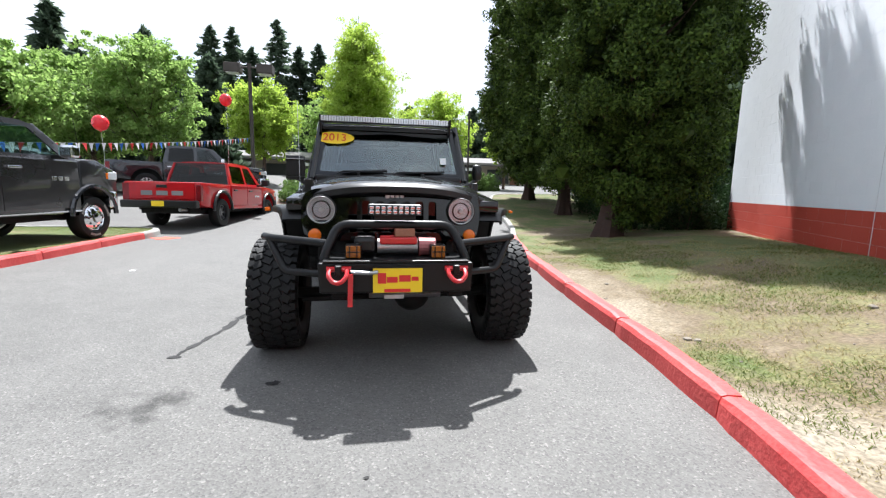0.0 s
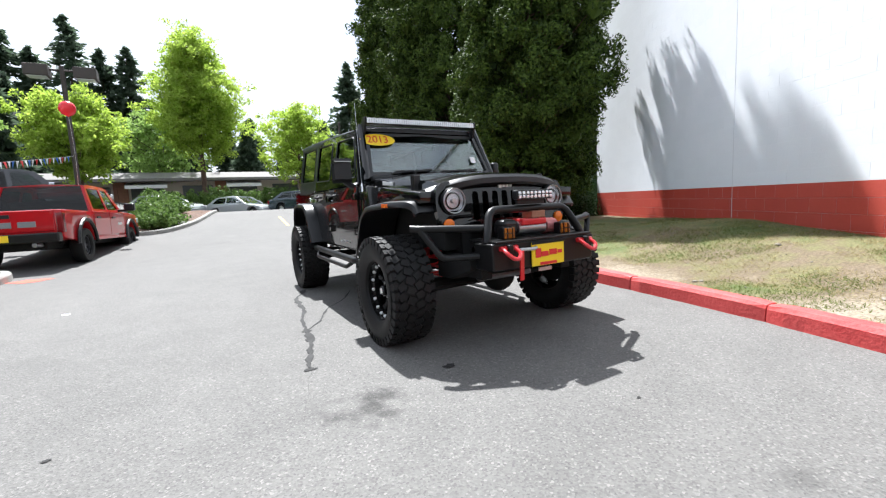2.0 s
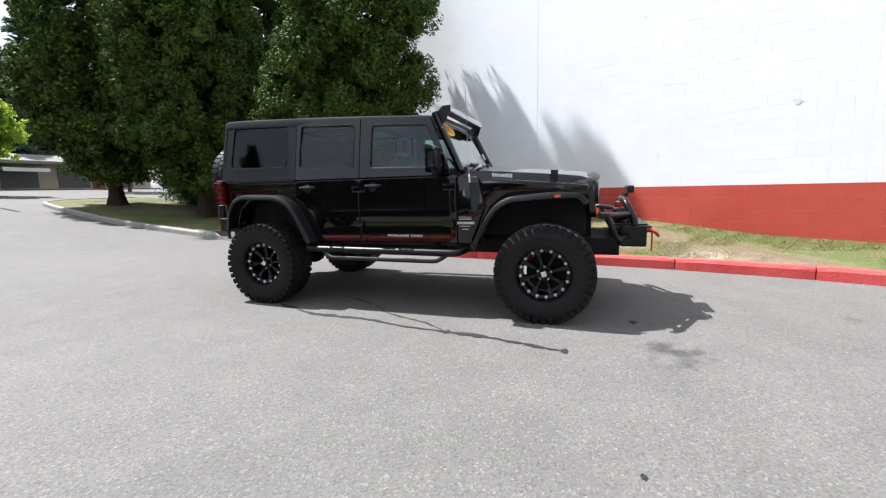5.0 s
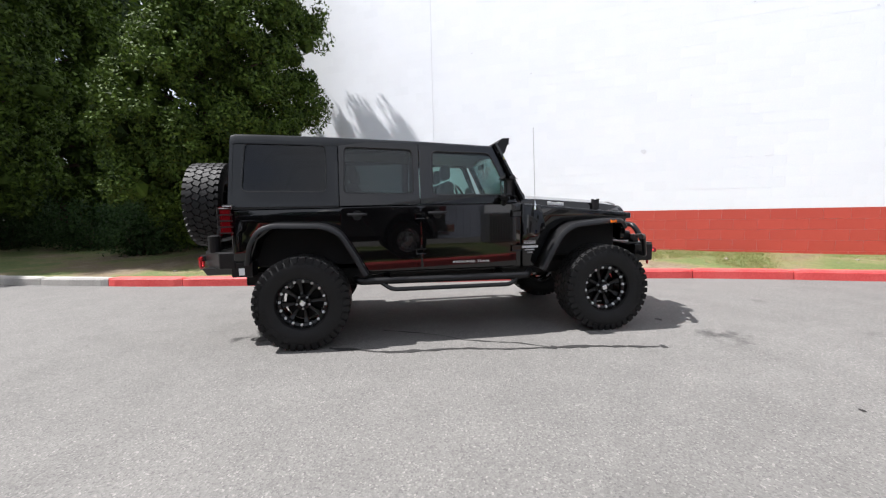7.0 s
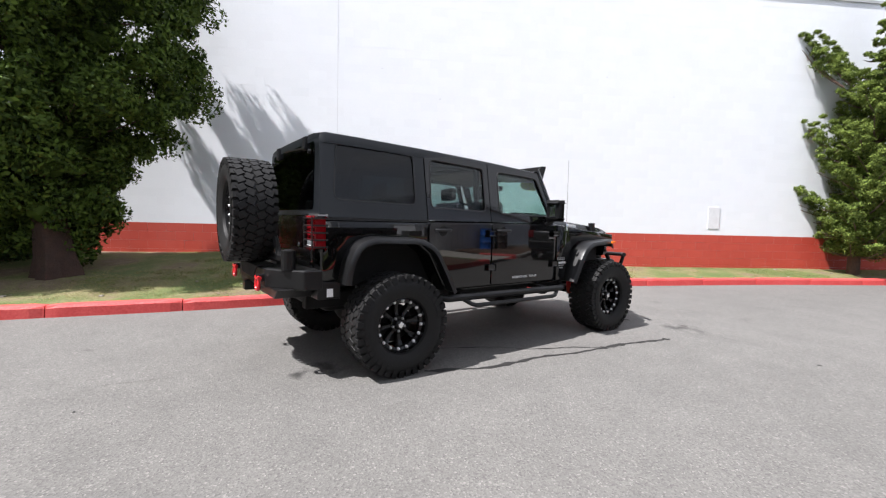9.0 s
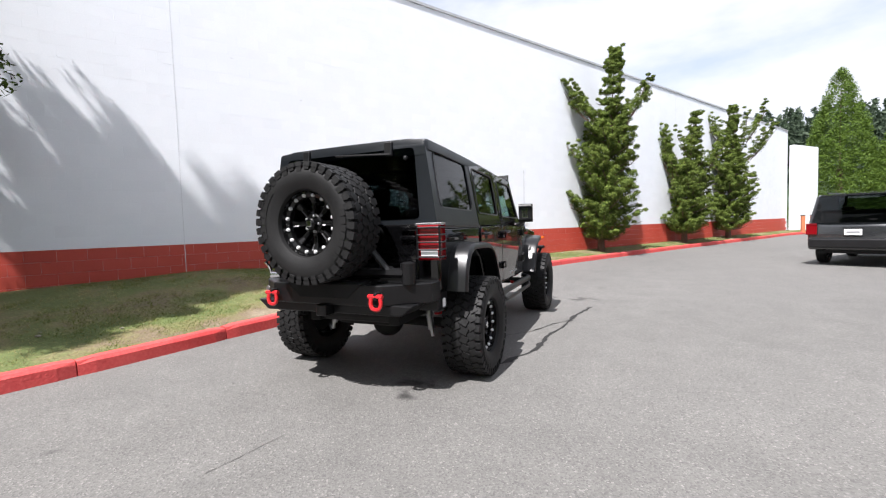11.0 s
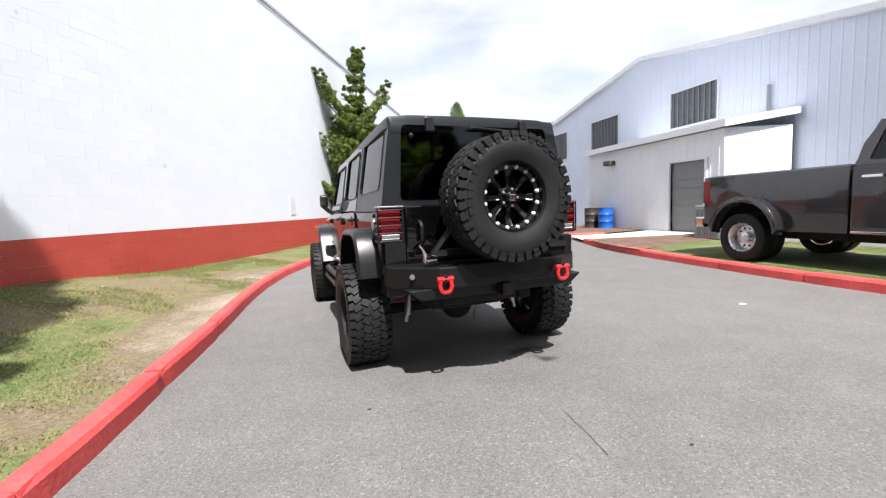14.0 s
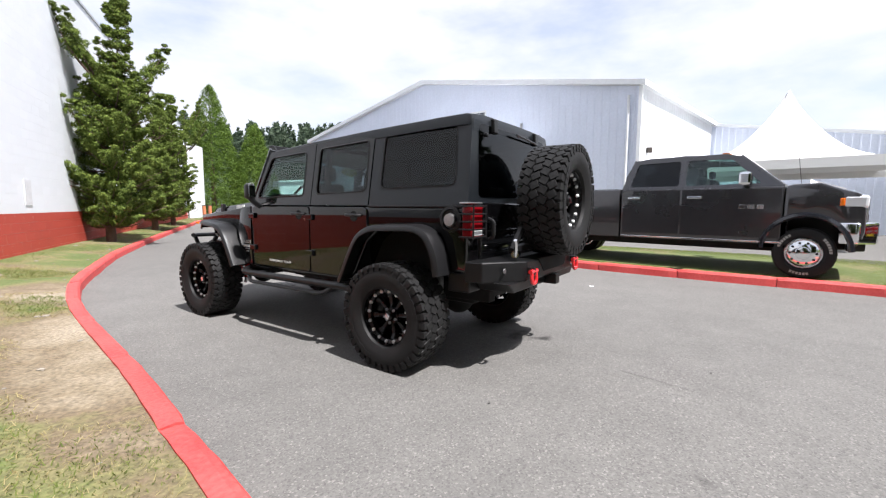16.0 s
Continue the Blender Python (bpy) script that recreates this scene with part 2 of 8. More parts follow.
STAINS = [(-1.44, -2.42, 0.30, 0.42), (-1.36, -2.30, 0.20, 0.72), (-0.48, 1.93, 0.24, 0.25), (-0.53, 2.20, 0.11, 0.3), (-0.29, -3.94, 0.13, 0.75), (-1.71, -3.79, 0.15, 0.72), (-1.75, -2.25, 0.35, 0.88), (1.13, 3.65, 0.06, 0.6)]
M_ASPHALT = asphalt_material()
M_LAWN = lawn_material("patchy_lawn", -0.05)
M_LAWN_GREEN = lawn_material("green_lawn", -0.1)
M_BARK_CHIP = mat("bark_mulch", (0.125, 0.072, 0.048), 0.95, var=0.5, scale=3, fine=55, bump=0.8, depth=0.03)
M_KERB_RED = mat("red_kerb_paint", (0.48, 0.036, 0.036), 0.6, scale=2.2, fine=38, bump=0.4, col2=(0.60, 0.088, 0.08))
M_KERB_GREY = mat("grey_concrete", (0.30, 0.29, 0.27), 0.85, var=0.22, scale=2.5, fine=50, bump=0.4)
M_PEBBLE = mat("tan_pebble", (0.21, 0.185, 0.15), 0.85, var=0.3, scale=9, fine=60, bump=0.3)
M_PATH = mat("pale_concrete_path", (0.46, 0.43, 0.38), 0.85, var=0.1, scale=1.8, fine=50, bump=0.3)
M_WALL = block_paint("white_block_paint", (0.80, 0.825, 0.86), (0.755, 0.785, 0.825), 0.03)
M_WALL_JOINT = mat("white_joint", (0.792, 0.817, 0.852), 0.7, var=0.03)
M_WALL_RED = block_paint("red_block_paint", (0.44, 0.048, 0.028), (0.50, 0.075, 0.05), 0.07)
M_CAP = mat("grey_coping", (0.40, 0.41, 0.42), 0.5, var=0.1)
M_PAINT_BLACK = mat("gloss_black_paint", (0.0016, 0.0016, 0.0019), 0.3, var=0.1, scale=1.0, fine=8, bump=0.0, coat=1.0, spec=0.05, coat_ior=1.52)
M_RIM = mat("gloss_black_rim", (0.004, 0.004, 0.0042), 0.26, var=0.1, scale=3, fine=40, bump=0.0, spec=0.35)
M_SEALANT = mat("pale_sealant", (0.64, 0.66, 0.69), 0.7, var=0.06)
M_TOP = mat("satin_black_hardtop", (0.0068, 0.0085, 0.0105), 0.34, var=0.12, scale=3, fine=260, bump=0.12, depth=0.002, spec=0.42)
M_BLACK = mat("black_powder_coat", (0.0058, 0.0058, 0.0063), 0.36, var=0.2, scale=4, fine=180, bump=0.15, depth=0.002, spec=0.32)
M_PLASTIC = mat("black_plastic", (0.0075, 0.0075, 0.0082), 0.34, var=0.2, scale=5, fine=200, bump=0.15, depth=0.002, spec=0.42)
M_RUBBER = mat("tyre_rubber", (0.0098, 0.0098, 0.0100), 0.6, var=0.35, scale=7, fine=90, bump=0.25, depth=0.003, spec=0.25)
M_DARK = mat("dark_underside", (0.004, 0.004, 0.004), 0.9, var=0.3)
M_CHROME = plain("chrome", (0.75, 0.76, 0.78), 0.12, 1.0)
M_ALLOY = mat("machined_alloy", (0.62, 0.62, 0.63), 0.28, 0.9, var=0.08)
M_STEEL = mat("bare_steel", (0.42, 0.42, 0.43), 0.35, 0.9, var=0.15)
M_RED_PART = mat("red_enamel", (0.55, 0.015, 0.02), 0.3, var=0.08, bump=0.0, coat=0.4)
M_YELLOW = plain("yellow_vinyl", (0.85, 0.60, 0.01), 0.45)
M_RED_INK = plain("red_ink", (0.62, 0.02, 0.02), 0.5)
M_WHITE_INK = plain("white_ink", (0.75, 0.75, 0.75), 0.5)
M_AMBER = plain("amber_lens", (0.75, 0.16, 0.01), 0.15)
M_AMBER_DK = plain("amber_lamp_cover", (0.32, 0.10, 0.01), 0.2)
M_RED_LENS = plain("red_lens", (0.17, 0.003, 0.006), 0.12)
M_BADGE = plain("bright_badge", (0.78, 0.78, 0.79), 0.3, 0.35)
M_CLEAR_LENS = plain("clear_lens", (0.72, 0.74, 0.76), 0.15, 0.25)
M_BOWL = plain("silvered_bowl", (0.72, 0.735, 0.76), 0.20, 0.5)
M_REFLECTOR = plain("silver_reflector", (0.70, 0.71, 0.73), 0.25, 0.3)
M_GLASS_DARK = glass("dark_tinted_glass", (0.17, 0.19, 0.20), 0.03, 0.035)
M_GLASS_MID = glass("mid_tinted_glass", (0.48, 0.54, 0.54))
M_GLASS_CLEAR = glass("green_tinted_glass", (0.74, 0.86, 0.83))
M_GLASS_SCREEN = glass("laminated_windscreen_glass", (0.70, 0.82, 0.80), 0.02, 0.16)
M_SEAT = mat("dark_seat_cloth", (0.012, 0.012, 0.013), 0.9)
M_DARKRED = mat("dark_red_paint", (0.42, 0.006, 0.010), 0.3, var=0.1, scale=1, fine=9, bump=0.0, coat=1.0, spec=0.1, coat_ior=1.4)
M_GRANITE = mat("granite_grey_metallic", (0.034, 0.033, 0.036), 0.28, 0.45, var=0.1, scale=1, fine=9, bump=0.0, coat=1.0)
M_NIGHT = mat("dark_navy_paint", (0.012, 0.013, 0.018), 0.25, var=0.1, scale=1, fine=9, bump=0.0, coat=1.0)
M_SILVER = mat("silver_car_paint", (0.42, 0.44, 0.46), 0.3, 0.5, var=0.05, bump=0.0, coat=1.0)
M_TEAL = mat("dark_teal_paint", (0.025, 0.045, 0.06), 0.25, 0.3, var=0.05, bump=0.0, coat=1.0)
M_CHARCOAL = mat("charcoal_paint", (0.03, 0.032, 0.034), 0.25, 0.3, var=0.05, bump=0.0, coat=1.0)
M_SHEET = mat("pale_blue_sheet_metal", (0.66, 0.71, 0.82), 0.45, var=0.06, scale=0.7, fine=12, bump=0.05)
M_SHEET2 = mat("pale_grey_sheet_metal", (0.70, 0.72, 0.75), 0.45, var=0.08, scale=0.9, fine=12, bump=0.05)
M_TRIM = mat("white_trim", (0.72, 0.74, 0.76), 0.5, var=0.06)
M_GREYDOOR = mat("grey_metal_door", (0.20, 0.21, 0.215), 0.5, var=0.1)
M_PANE = mat("slatted_dark_pane", (0.10, 0.11, 0.12), 0.35, var=0.35, scale=5, fine=20)
M_TENT = mat("white_canvas", (0.82, 0.82, 0.80), 0.7, var=0.03, scale=1)
M_WOOD = mat("tree_bark", (0.10, 0.062, 0.045), 0.95, var=0.4, scale=9, fine=60, bump=0.9, depth=0.03)
M_REDBARK = mat("reddish_bark", (0.05, 0.027, 0.02), 0.95, var=0.4, scale=9, fine=60, bump=0.9, depth=0.03)
M_SEQ = leafy("dark_conifer_foliage", (0.005, 0.015, 0.004), (0.090, 0.142, 0.021), 0.7, passing=0.08)
M_JUN = leafy("juniper_foliage", (0.012, 0.030, 0.007), (0.185, 0.245, 0.048), 0.75, passing=0.18)
# distance haze is mixed into the ridge colours; firs pass extra light for it
M_RIDGE = leafy("haze_tinted_ridge_foliage", (0.042, 0.068, 0.045), (0.088, 0.122, 0.076), passing=0.4)
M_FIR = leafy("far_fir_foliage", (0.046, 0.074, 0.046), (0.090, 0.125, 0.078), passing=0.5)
M_LIME = leafy("lime_green_leaves", (0.24, 0.36, 0.04), (0.42, 0.54, 0.10), passing=0.68)
M_MID = leafy("fresh_green_leaves", (0.15, 0.26, 0.055), (0.33, 0.46, 0.14), passing=0.62)
M_CYP = leafy("cypress_foliage", (0.042, 0.082, 0.012), (0.125, 0.195, 0.030), passing=0.3)
M_SHRUB = leafy("dark_shrub_leaves", (0.012, 0.030, 0.010), (0.05, 0.095, 0.03))
M_HEDGE = leafy("hedge_leaves", (0.06, 0.12, 0.025), (0.15, 0.23, 0.06))
M_GRASS = leafy("grass_blades", (0.080, 0.120, 0.026), (0.172, 0.200, 0.054), 0.8)
M_STRAW = leafy("straw_blades", (0.25, 0.21, 0.09), (0.38, 0.32, 0.17), 0.8)
M_ROOFING = mat("grey_shingle_roof", (0.20, 0.19, 0.18), 0.9, var=0.2)
M_BRICK = mat("brown_brick", (0.26, 0.12, 0.075), 0.85, var=0.2)
M_DARKWALL = mat("dark_shopfront", (0.05, 0.05, 0.05), 0.3, var=0.2)
M_TAN = mat("tan_wall", (0.50, 0.43, 0.36), 0.8, var=0.1)
M_BALLOON = plain("red_balloon", (0.72, 0.02, 0.03), 0.25)
M_BLUE = mat("blue_barrel_paint", (0.01, 0.10, 0.42), 0.4, var=0.15)
M_BLUEFLAG = plain("blue_pennant", (0.03, 0.14, 0.5), 0.6)
M_REDFLAG = plain("red_pennant", (0.6, 0.03, 0.03), 0.6)
M_WHITEFLAG = plain("white_pennant", (0.8, 0.8, 0.8), 0.6)
M_POST = mat("brown_post", (0.055, 0.045, 0.038), 0.7, var=0.2)
M_LINE = mat("worn_road_paint", (0.62, 0.45, 0.14), 0.8, var=0.2)
M_CRACK = mat("tar_crack", (0.013, 0.0125, 0.012), 0.8, var=0.3)
M_HAIRLINE = mat("faded_hairline_crack", (0.055, 0.053, 0.050), 0.85, var=0.3)
M_ORANGE = mat("orange_red_paint_patch", (0.60, 0.08, 0.04), 0.7, var=0.15)

# ---------------- mesh tools ----------------


def mesh_of(name, bm, material, smooth=False):
    me = bpy.data.meshes.new(name)
    bmesh.ops.recalc_face_normals(bm, faces=bm.faces)
    bm.to_mesh(me)
    bm.free()
    for m in (material if isinstance(material, (list, tuple)) else [material]):
        me.materials.append(m)
    if smooth:
        me.polygons.foreach_set("use_smooth", [True] * len(me.polygons))
        if hasattr(me, "set_sharp_from_angle"):
            me.set_sharp_from_angle(angle=radians(38))
    return me


def part(name, bm, material, parent=None, label="", smooth=False, m=None):
    """Links a bmesh (or a mesh) as one mesh object under a thing or a part."""
    me = bm if isinstance(bm, bpy.types.Mesh) else mesh_of(name, bm, material, smooth)
    ob = new(name, me)
    if parent is not None:
        ob.parent = parent
    if m is not None:
        ob.matrix_basis = m
    if label:
        ob["label"] = label
    return ob


def thing(name, m, label, category, group="", kind=""):
    ob = new(name)
    ob.empty_display_size = 0.2
    ob.matrix_basis = m
    return tagged(ob, label, category, group, kind)


def box(x0, x1, y0, y1, z0, z1, bevel=0.0, bm=None, seg=2):
    b2 = bmesh.new()
    bmesh.ops.create_cube(b2, size=1)
    for v in b2.verts:
        v.co = Vector(((x0 + x1) / 2 + v.co.x * (x1 - x0), (y0 + y1) / 2 + v.co.y * (y1 - y0), (z0 + z1) / 2 + v.co.z * (z1 - z0)))
    if bevel:
        bmesh.ops.bevel(b2, geom=list(b2.edges), offset=bevel, segments=seg, affect='EDGES', profile=0.5)
    return join(bm, b2)


def join(bm, other):
    if bm is None:
        return other
    me = bpy.data.meshes.new("tmp")
    other.to_mesh(me)
    other.free()
    bm.from_mesh(me)
    bpy.data.meshes.remove(me)
    return bm


def moved(bm, m):
    bmesh.ops.transform(bm, matrix=m, verts=bm.verts)
    return bm


def prism(poly, a, b, axis="x", bevel=0.0, seg=2, bm=None):
    """A polygon in the other two axes, drawn out along axis from a to b."""
    b2 = bmesh.new()

    def co(u, v, w):
        return {"x": (w, u, v), "y": (u, w, v), "z": (u, v, w)}[axis]

    lo = [b2.verts.new(co(u, v, a)) for u, v in poly]
    hi = [b2.verts.new(co(u, v, b)) for u, v in poly]
    n = len(poly)
    b2.faces.new(lo)
    b2.faces.new(hi)
    for i in range(n):
        b2.faces.new((lo[i], lo[(i + 1) % n], hi[(i + 1) % n], hi[i]))
    if bevel:
        bmesh.ops.recalc_face_normals(b2, faces=b2.faces)
        ed = [e for e in b2.edges if len(e.link_faces) == 2 and e.calc_face_angle(0) > 0.45]
        bmesh.ops.bevel(b2, geom=ed, offset=bevel, segments=seg, affect='EDGES', profile=0.5, clamp_overlap=True)
    return join(bm, b2)


def loft(rings, caps=True, bm=None, closed=True):
    """Skins rings of equal point counts."""
    b2 = bmesh.new()
    vs = [[b2.verts.new(p) for p in r] for r in rings]
    n = len(rings[0])
    for a, b in zip(vs, vs[1:]):
        for i in range(n if closed else n - 1):
            b2.faces.new((a[i], a[(i + 1) % n], b[(i + 1) % n], b[i]))
    if caps and closed:
        b2.faces.new(vs[0])
        b2.faces.new(vs[-1])
    return join(bm, b2)


def lathe(profile, n=24, axis="x", centre=(0, 0, 0), bm=None, closed=False, cap=True):
    """Turns (along, radius) pairs round an axis."""
    rings = []
    for i in range(n):
        a = 2 * math.pi * i / n
        ring = []
        for u, r in profile:
            c, s = r * math.cos(a), r * math.sin(a)
            p = {"x": (u, c, s), "y": (c, u, s), "z": (c, s, u)}[axis]
            ring.append(Vector(p) + Vector(centre))
        rings.append(ring)
    rings.append(rings[0])
    b2 = bmesh.new()
    vs = [[b2.verts.new(p) for p in r] for r in rings[:-1]]
    vs.append(vs[0])
    k = len(profile)
    for a, b in zip(vs, vs[1:]):
        for i in range(k if closed else k - 1):
            b2.faces.new((a[i], a[(i + 1) % k], b[(i + 1) % k], b[i]))
    if cap and not closed:
        for j in (0, -1):
            if profile[j][1] > 1e-4:
                b2.faces.new([v[j] for v in vs[:-1]])
    bmesh.ops.remove_doubles(b2, verts=b2.verts, dist=1e-5)
    return join(bm, b2)


def rounded(points, r, steps=4):
    """A polyline with its inner corners rounded off."""
    pts = [Vector(p) for p in points]
    out = [pts[0]]
    for a, b, c in zip(pts, pts[1:], pts[2:]):
        d1, d2 = (a - b), (c - b)
        k = min(r, d1.length * 0.45, d2.length * 0.45)
        p, q = b + d1.normalized() * k, b + d2.normalized() * k
        for i in range(steps + 1):
            s = i / steps
            out.append((1 - s) ** 2 * p + 2 * s * (1 - s) * b + s * s * q)
    out.append(pts[-1])
    return out


def tube(points, r, n=8, bend=0.06, bm=None, r_end=None):
    pts = rounded(points, bend) if len(points) > 2 and bend else [Vector(p) for p in points]
    rings, up = [], None
    for i, p in enumerate(pts):
        d = (pts[min(i + 1, len(pts) - 1)] - pts[max(i - 1, 0)]).normalized()
        if up is None:
            up = d.orthogonal().normalized()
        up = (up - d * up.dot(d)).normalized()
        side = d.cross(up)
        rr = r if r_end is None else r + (r_end - r) * i / (len(pts) - 1)
        rings.append([p + rr * (math.cos(2 * math.pi * k / n) * up + math.sin(2 * math.pi * k / n) * side) for k in range(n)])
    return loft(rings, True, bm)


def ball(c, r, seg=10, bm=None, squash=(1, 1, 1)):
    b2 = bmesh.new()
    bmesh.ops.create_uvsphere(b2, u_segments=seg, v_segments=max(4, seg // 2 + 1), radius=1)
    for v in b2.verts:
        v.co = Vector((c[0] + v.co.x * r * squash[0], c[1] + v.co.y * r * squash[1], c[2] + v.co.z * r * squash[2]))
    return join(bm, b2)


def round_poly(pts, r, steps=3):
    """A closed 2D polygon with rounded corners."""
    out = []
    n = len(pts)
    for i in range(n):
        a, b, c = Vector(pts[i - 1]), Vector(pts[i]), Vector(pts[(i + 1) % n])
        d1, d2 = a - b, c - b
        k = min(r, d1.length * 0.4, d2.length * 0.4)
        p, q = b + d1.normalized() * k, b + d2.normalized() * k
        for j in range(steps + 1):
            s = j / steps
            v = (1 - s) ** 2 * p + 2 * s * (1 - s) * b + s * s * q
            out.append((v.x, v.y))
    return out


def sheet(outer, holes, thick, place, bm=None):
    """A flat plate with openings. place(u, v, w) sets each point; w runs from 0 (front) to thick."""
    b2 = bmesh.new()
    loops = []
    edges = []
    for poly in [outer, *holes]:
        vs = [b2.verts.new((u, v, 0)) for u, v in poly]
        es = [b2.edges.new((vs[i], vs[(i + 1) % len(vs)])) for i in range(len(vs))]
        loops.append(vs)
        edges += es
    bmesh.ops.triangle_fill(b2, use_beauty=True, use_dissolve=False, edges=edges)
    front = list(b2.faces)
    uv = {v: (v.co.x, v.co.y) for v in b2.verts}
    back = {v: b2.verts.new((v.co.x, v.co.y, thick)) for v in list(b2.verts)}
    for f in front:
        b2.faces.new([back[v] for v in reversed(f.verts)])
    for vs in loops:
        for i in range(len(vs)):
            a, b = vs[i], vs[(i + 1) % len(vs)]
            b2.faces.new((a, b, back[b], back[a]))
    for v in list(b2.verts):
        v.co = Vector(place(v.co.x, v.co.y, v.co.z))
    return join(bm, b2)


def pane(outer, place, w, thick=0.005):
    return sheet(outer, [], thick, lambda u, v, d: place(u, v, d + w))


def lettering(text, size, depth=0.002):
    """Built-in font as a mesh lying in its own x-y plane, centred."""
    cu = bpy.data.curves.new("lettering", "FONT")
    cu.body, cu.size, cu.extrude, cu.align_x, cu.align_y = text, size, depth, 'CENTER', 'CENTER'
    tmp = bpy.data.objects.new("lettering", cu)
    scene.collection.objects.link(tmp)
    dg = bpy.context.evaluated_depsgraph_get()
    me = bpy.data.meshes.new_from_object(tmp.evaluated_get(dg))
    bpy.data.objects.remove(tmp)
    return me


def catmull(pts, step):
    """Evenly spaced points along a smooth curve through 2D points."""
    P = [Vector((*p, 0)) for p in pts]
    P = [2 * P[0] - P[1], *P, 2 * P[-1] - P[-2]]
    dense = []
    for a, b, c, d in zip(P, P[1:], P[2:], P[3:]):
        for i in range(24):
            s = i / 24
            dense.append(0.5 * (2 * b + (c - a) * s + (2 * a - 5 * b + 4 * c - d) * s * s + (3 * b - a - 3 * c + d) * s ** 3))
    dense.append(P[-2])
    out, run = [dense[0]], 0.0
    for a, b in zip(dense, dense[1:]):
        L = (b - a).length
        while run + L >= step and L > 0:
            a = a + (b - a) * ((step - run) / L)
            out.append(a.copy())
            L = (b - a).length
            run = 0.0
        run += L
    return out


def quad_mesh(name, co, material):
    """Many separate quads from an array of corner points (n, 4, 3)."""
    n = len(co)
    me = bpy.data.meshes.new(name)
    me.vertices.add(n * 4)
    me.vertices.foreach_set("co", co.reshape(-1).astype(np.float32))
    me.loops.add(n * 4)
    me.loops.foreach_set("vertex_index", np.arange(n * 4, dtype=np.int32))
    me.polygons.add(n)
    me.polygons.foreach_set("loop_start", np.arange(0, n * 4, 4, dtype=np.int32))
    me.polygons.foreach_set("loop_total", np.full(n, 4, dtype=np.int32))
    me.update(calc_edges=True)
    me.materials.append(material)
    return me


def leaves(rng, centres, radii, per, length, width, out_from=None, droop=0.0, spread=1.0):
    """Small folded leaves round clump centres; they point away from the trunk, in random turns."""
    n = len(centres) * per
    c = np.repeat(np.asarray(centres, float), per, 0)
    r = np.repeat(np.asarray(radii, float).reshape(len(centres), -1), per, 0)
    d = rng.normal(size=(n, 3))
    d /= np.linalg.norm(d, axis=1, keepdims=True)
    pos = c + d * r * (rng.random((n, 1)) ** 0.45)
    ahead = d * spread + rng.normal(size=(n, 3)) * 0.45
    if out_from is not None:
        o = pos - out_from
        o[:, 2] = 0.35 - droop
        ahead += o / (np.linalg.norm(o, axis=1, keepdims=True) + 1e-6)
    ahead /= np.linalg.norm(ahead, axis=1, keepdims=True)
    side = np.cross(ahead, rng.normal(size=(n, 3)))
    side /= np.linalg.norm(side, axis=1, keepdims=True)
    L = length * (0.6 + 0.8 * rng.random((n, 1)))
    W = width * (0.6 + 0.8 * rng.random((n, 1)))
    return np.stack([pos - ahead * L / 2, pos + side * W / 2, pos + ahead * L / 2, pos - side * W / 2], 1)


def tufts(rng, centres, radii, per, length, width, lift=0.55):
    """Leaf sprays that shingle the outside of rounded clumps, tips lifted outwards."""
    n = len(centres) * per
    c = np.repeat(np.asarray(centres, float), per, 0)
    r = np.repeat(np.asarray(radii, float).reshape(len(centres), -1), per, 0)
    d = rng.normal(size=(n, 3))
    d[:, 2] += 0.25
    d /= np.linalg.norm(d, axis=1, keepdims=True)
    pos = c + d * r * (0.70 + 0.36 * rng.random((n, 1)))
    nd = d + rng.normal(size=(n, 3)) * 0.3
    side = np.cross(nd, rng.normal(size=(n, 3)))
    side /= np.linalg.norm(side, axis=1, keepdims=True)
    ahead = np.cross(side, nd)
    ahead /= np.linalg.norm(ahead, axis=1, keepdims=True)
    ahead = ahead + d * lift * (0.4 + rng.random((n, 1)))
    ahead /= np.linalg.norm(ahead, axis=1, keepdims=True)
    L = length * (0.6 + 0.8 * rng.random((n, 1)))
    W = width * (0.6 + 0.8 * rng.random((n, 1)))
    return np.stack([pos - ahead * L / 2, pos + side * W / 2, pos + ahead * L / 2, pos - side * W / 2], 1)

# ---------------- ground, kerbs, lawns ----------------


def ground_z(x, y):
    s = min(1, max(0, (y - 6.5) / 17.5))
    a, b = min(1, max(0, (-6.9 - x) / 2.2)), min(1, max(0, (y - 8.5) / 3))
    lot = 0.5 * a * a * (3 - 2 * a) * b * b * (3 - 2 * b)
    return 1.05 * s * s * (3 - 2 * s) + lot + 0.055 * max(0, y - 26) * (1 if y < 60 else 60 / y)


def wall_x(y):
    return 6.255 + 0.583 * y


def build_ground():
    def axis(fine0, fine1, step, far):
        a = list(np.arange(fine0, fine1 + 1e-6, step))
        k, out = step, []
        while a[-1] < far:
            k *= 1.5
            a.append(a[-1] + k)
        k = step
        while a[0] > -far:
            k *= 1.5
            a.insert(0, a[0] - k)
        return a
    xs, ys = axis(-14, 12, 1.0, 900), axis(-12, 34, 1.0, 900)
    bm = bmesh.new()
    g = [[bm.verts.new((x, y, ground_z(x, y))) for y in ys] for x in xs]
    for i in range(len(xs) - 1):
        for j in range(len(ys) - 1):
            bm.faces.new((g[i][j], g[i + 1][j], g[i + 1][j + 1], g[i][j + 1]))
    tagged(part("ground", bm, M_ASPHALT, smooth=True), "worn grey asphalt driveway with pale aggregate", "ground", kind="structure")


build_ground()

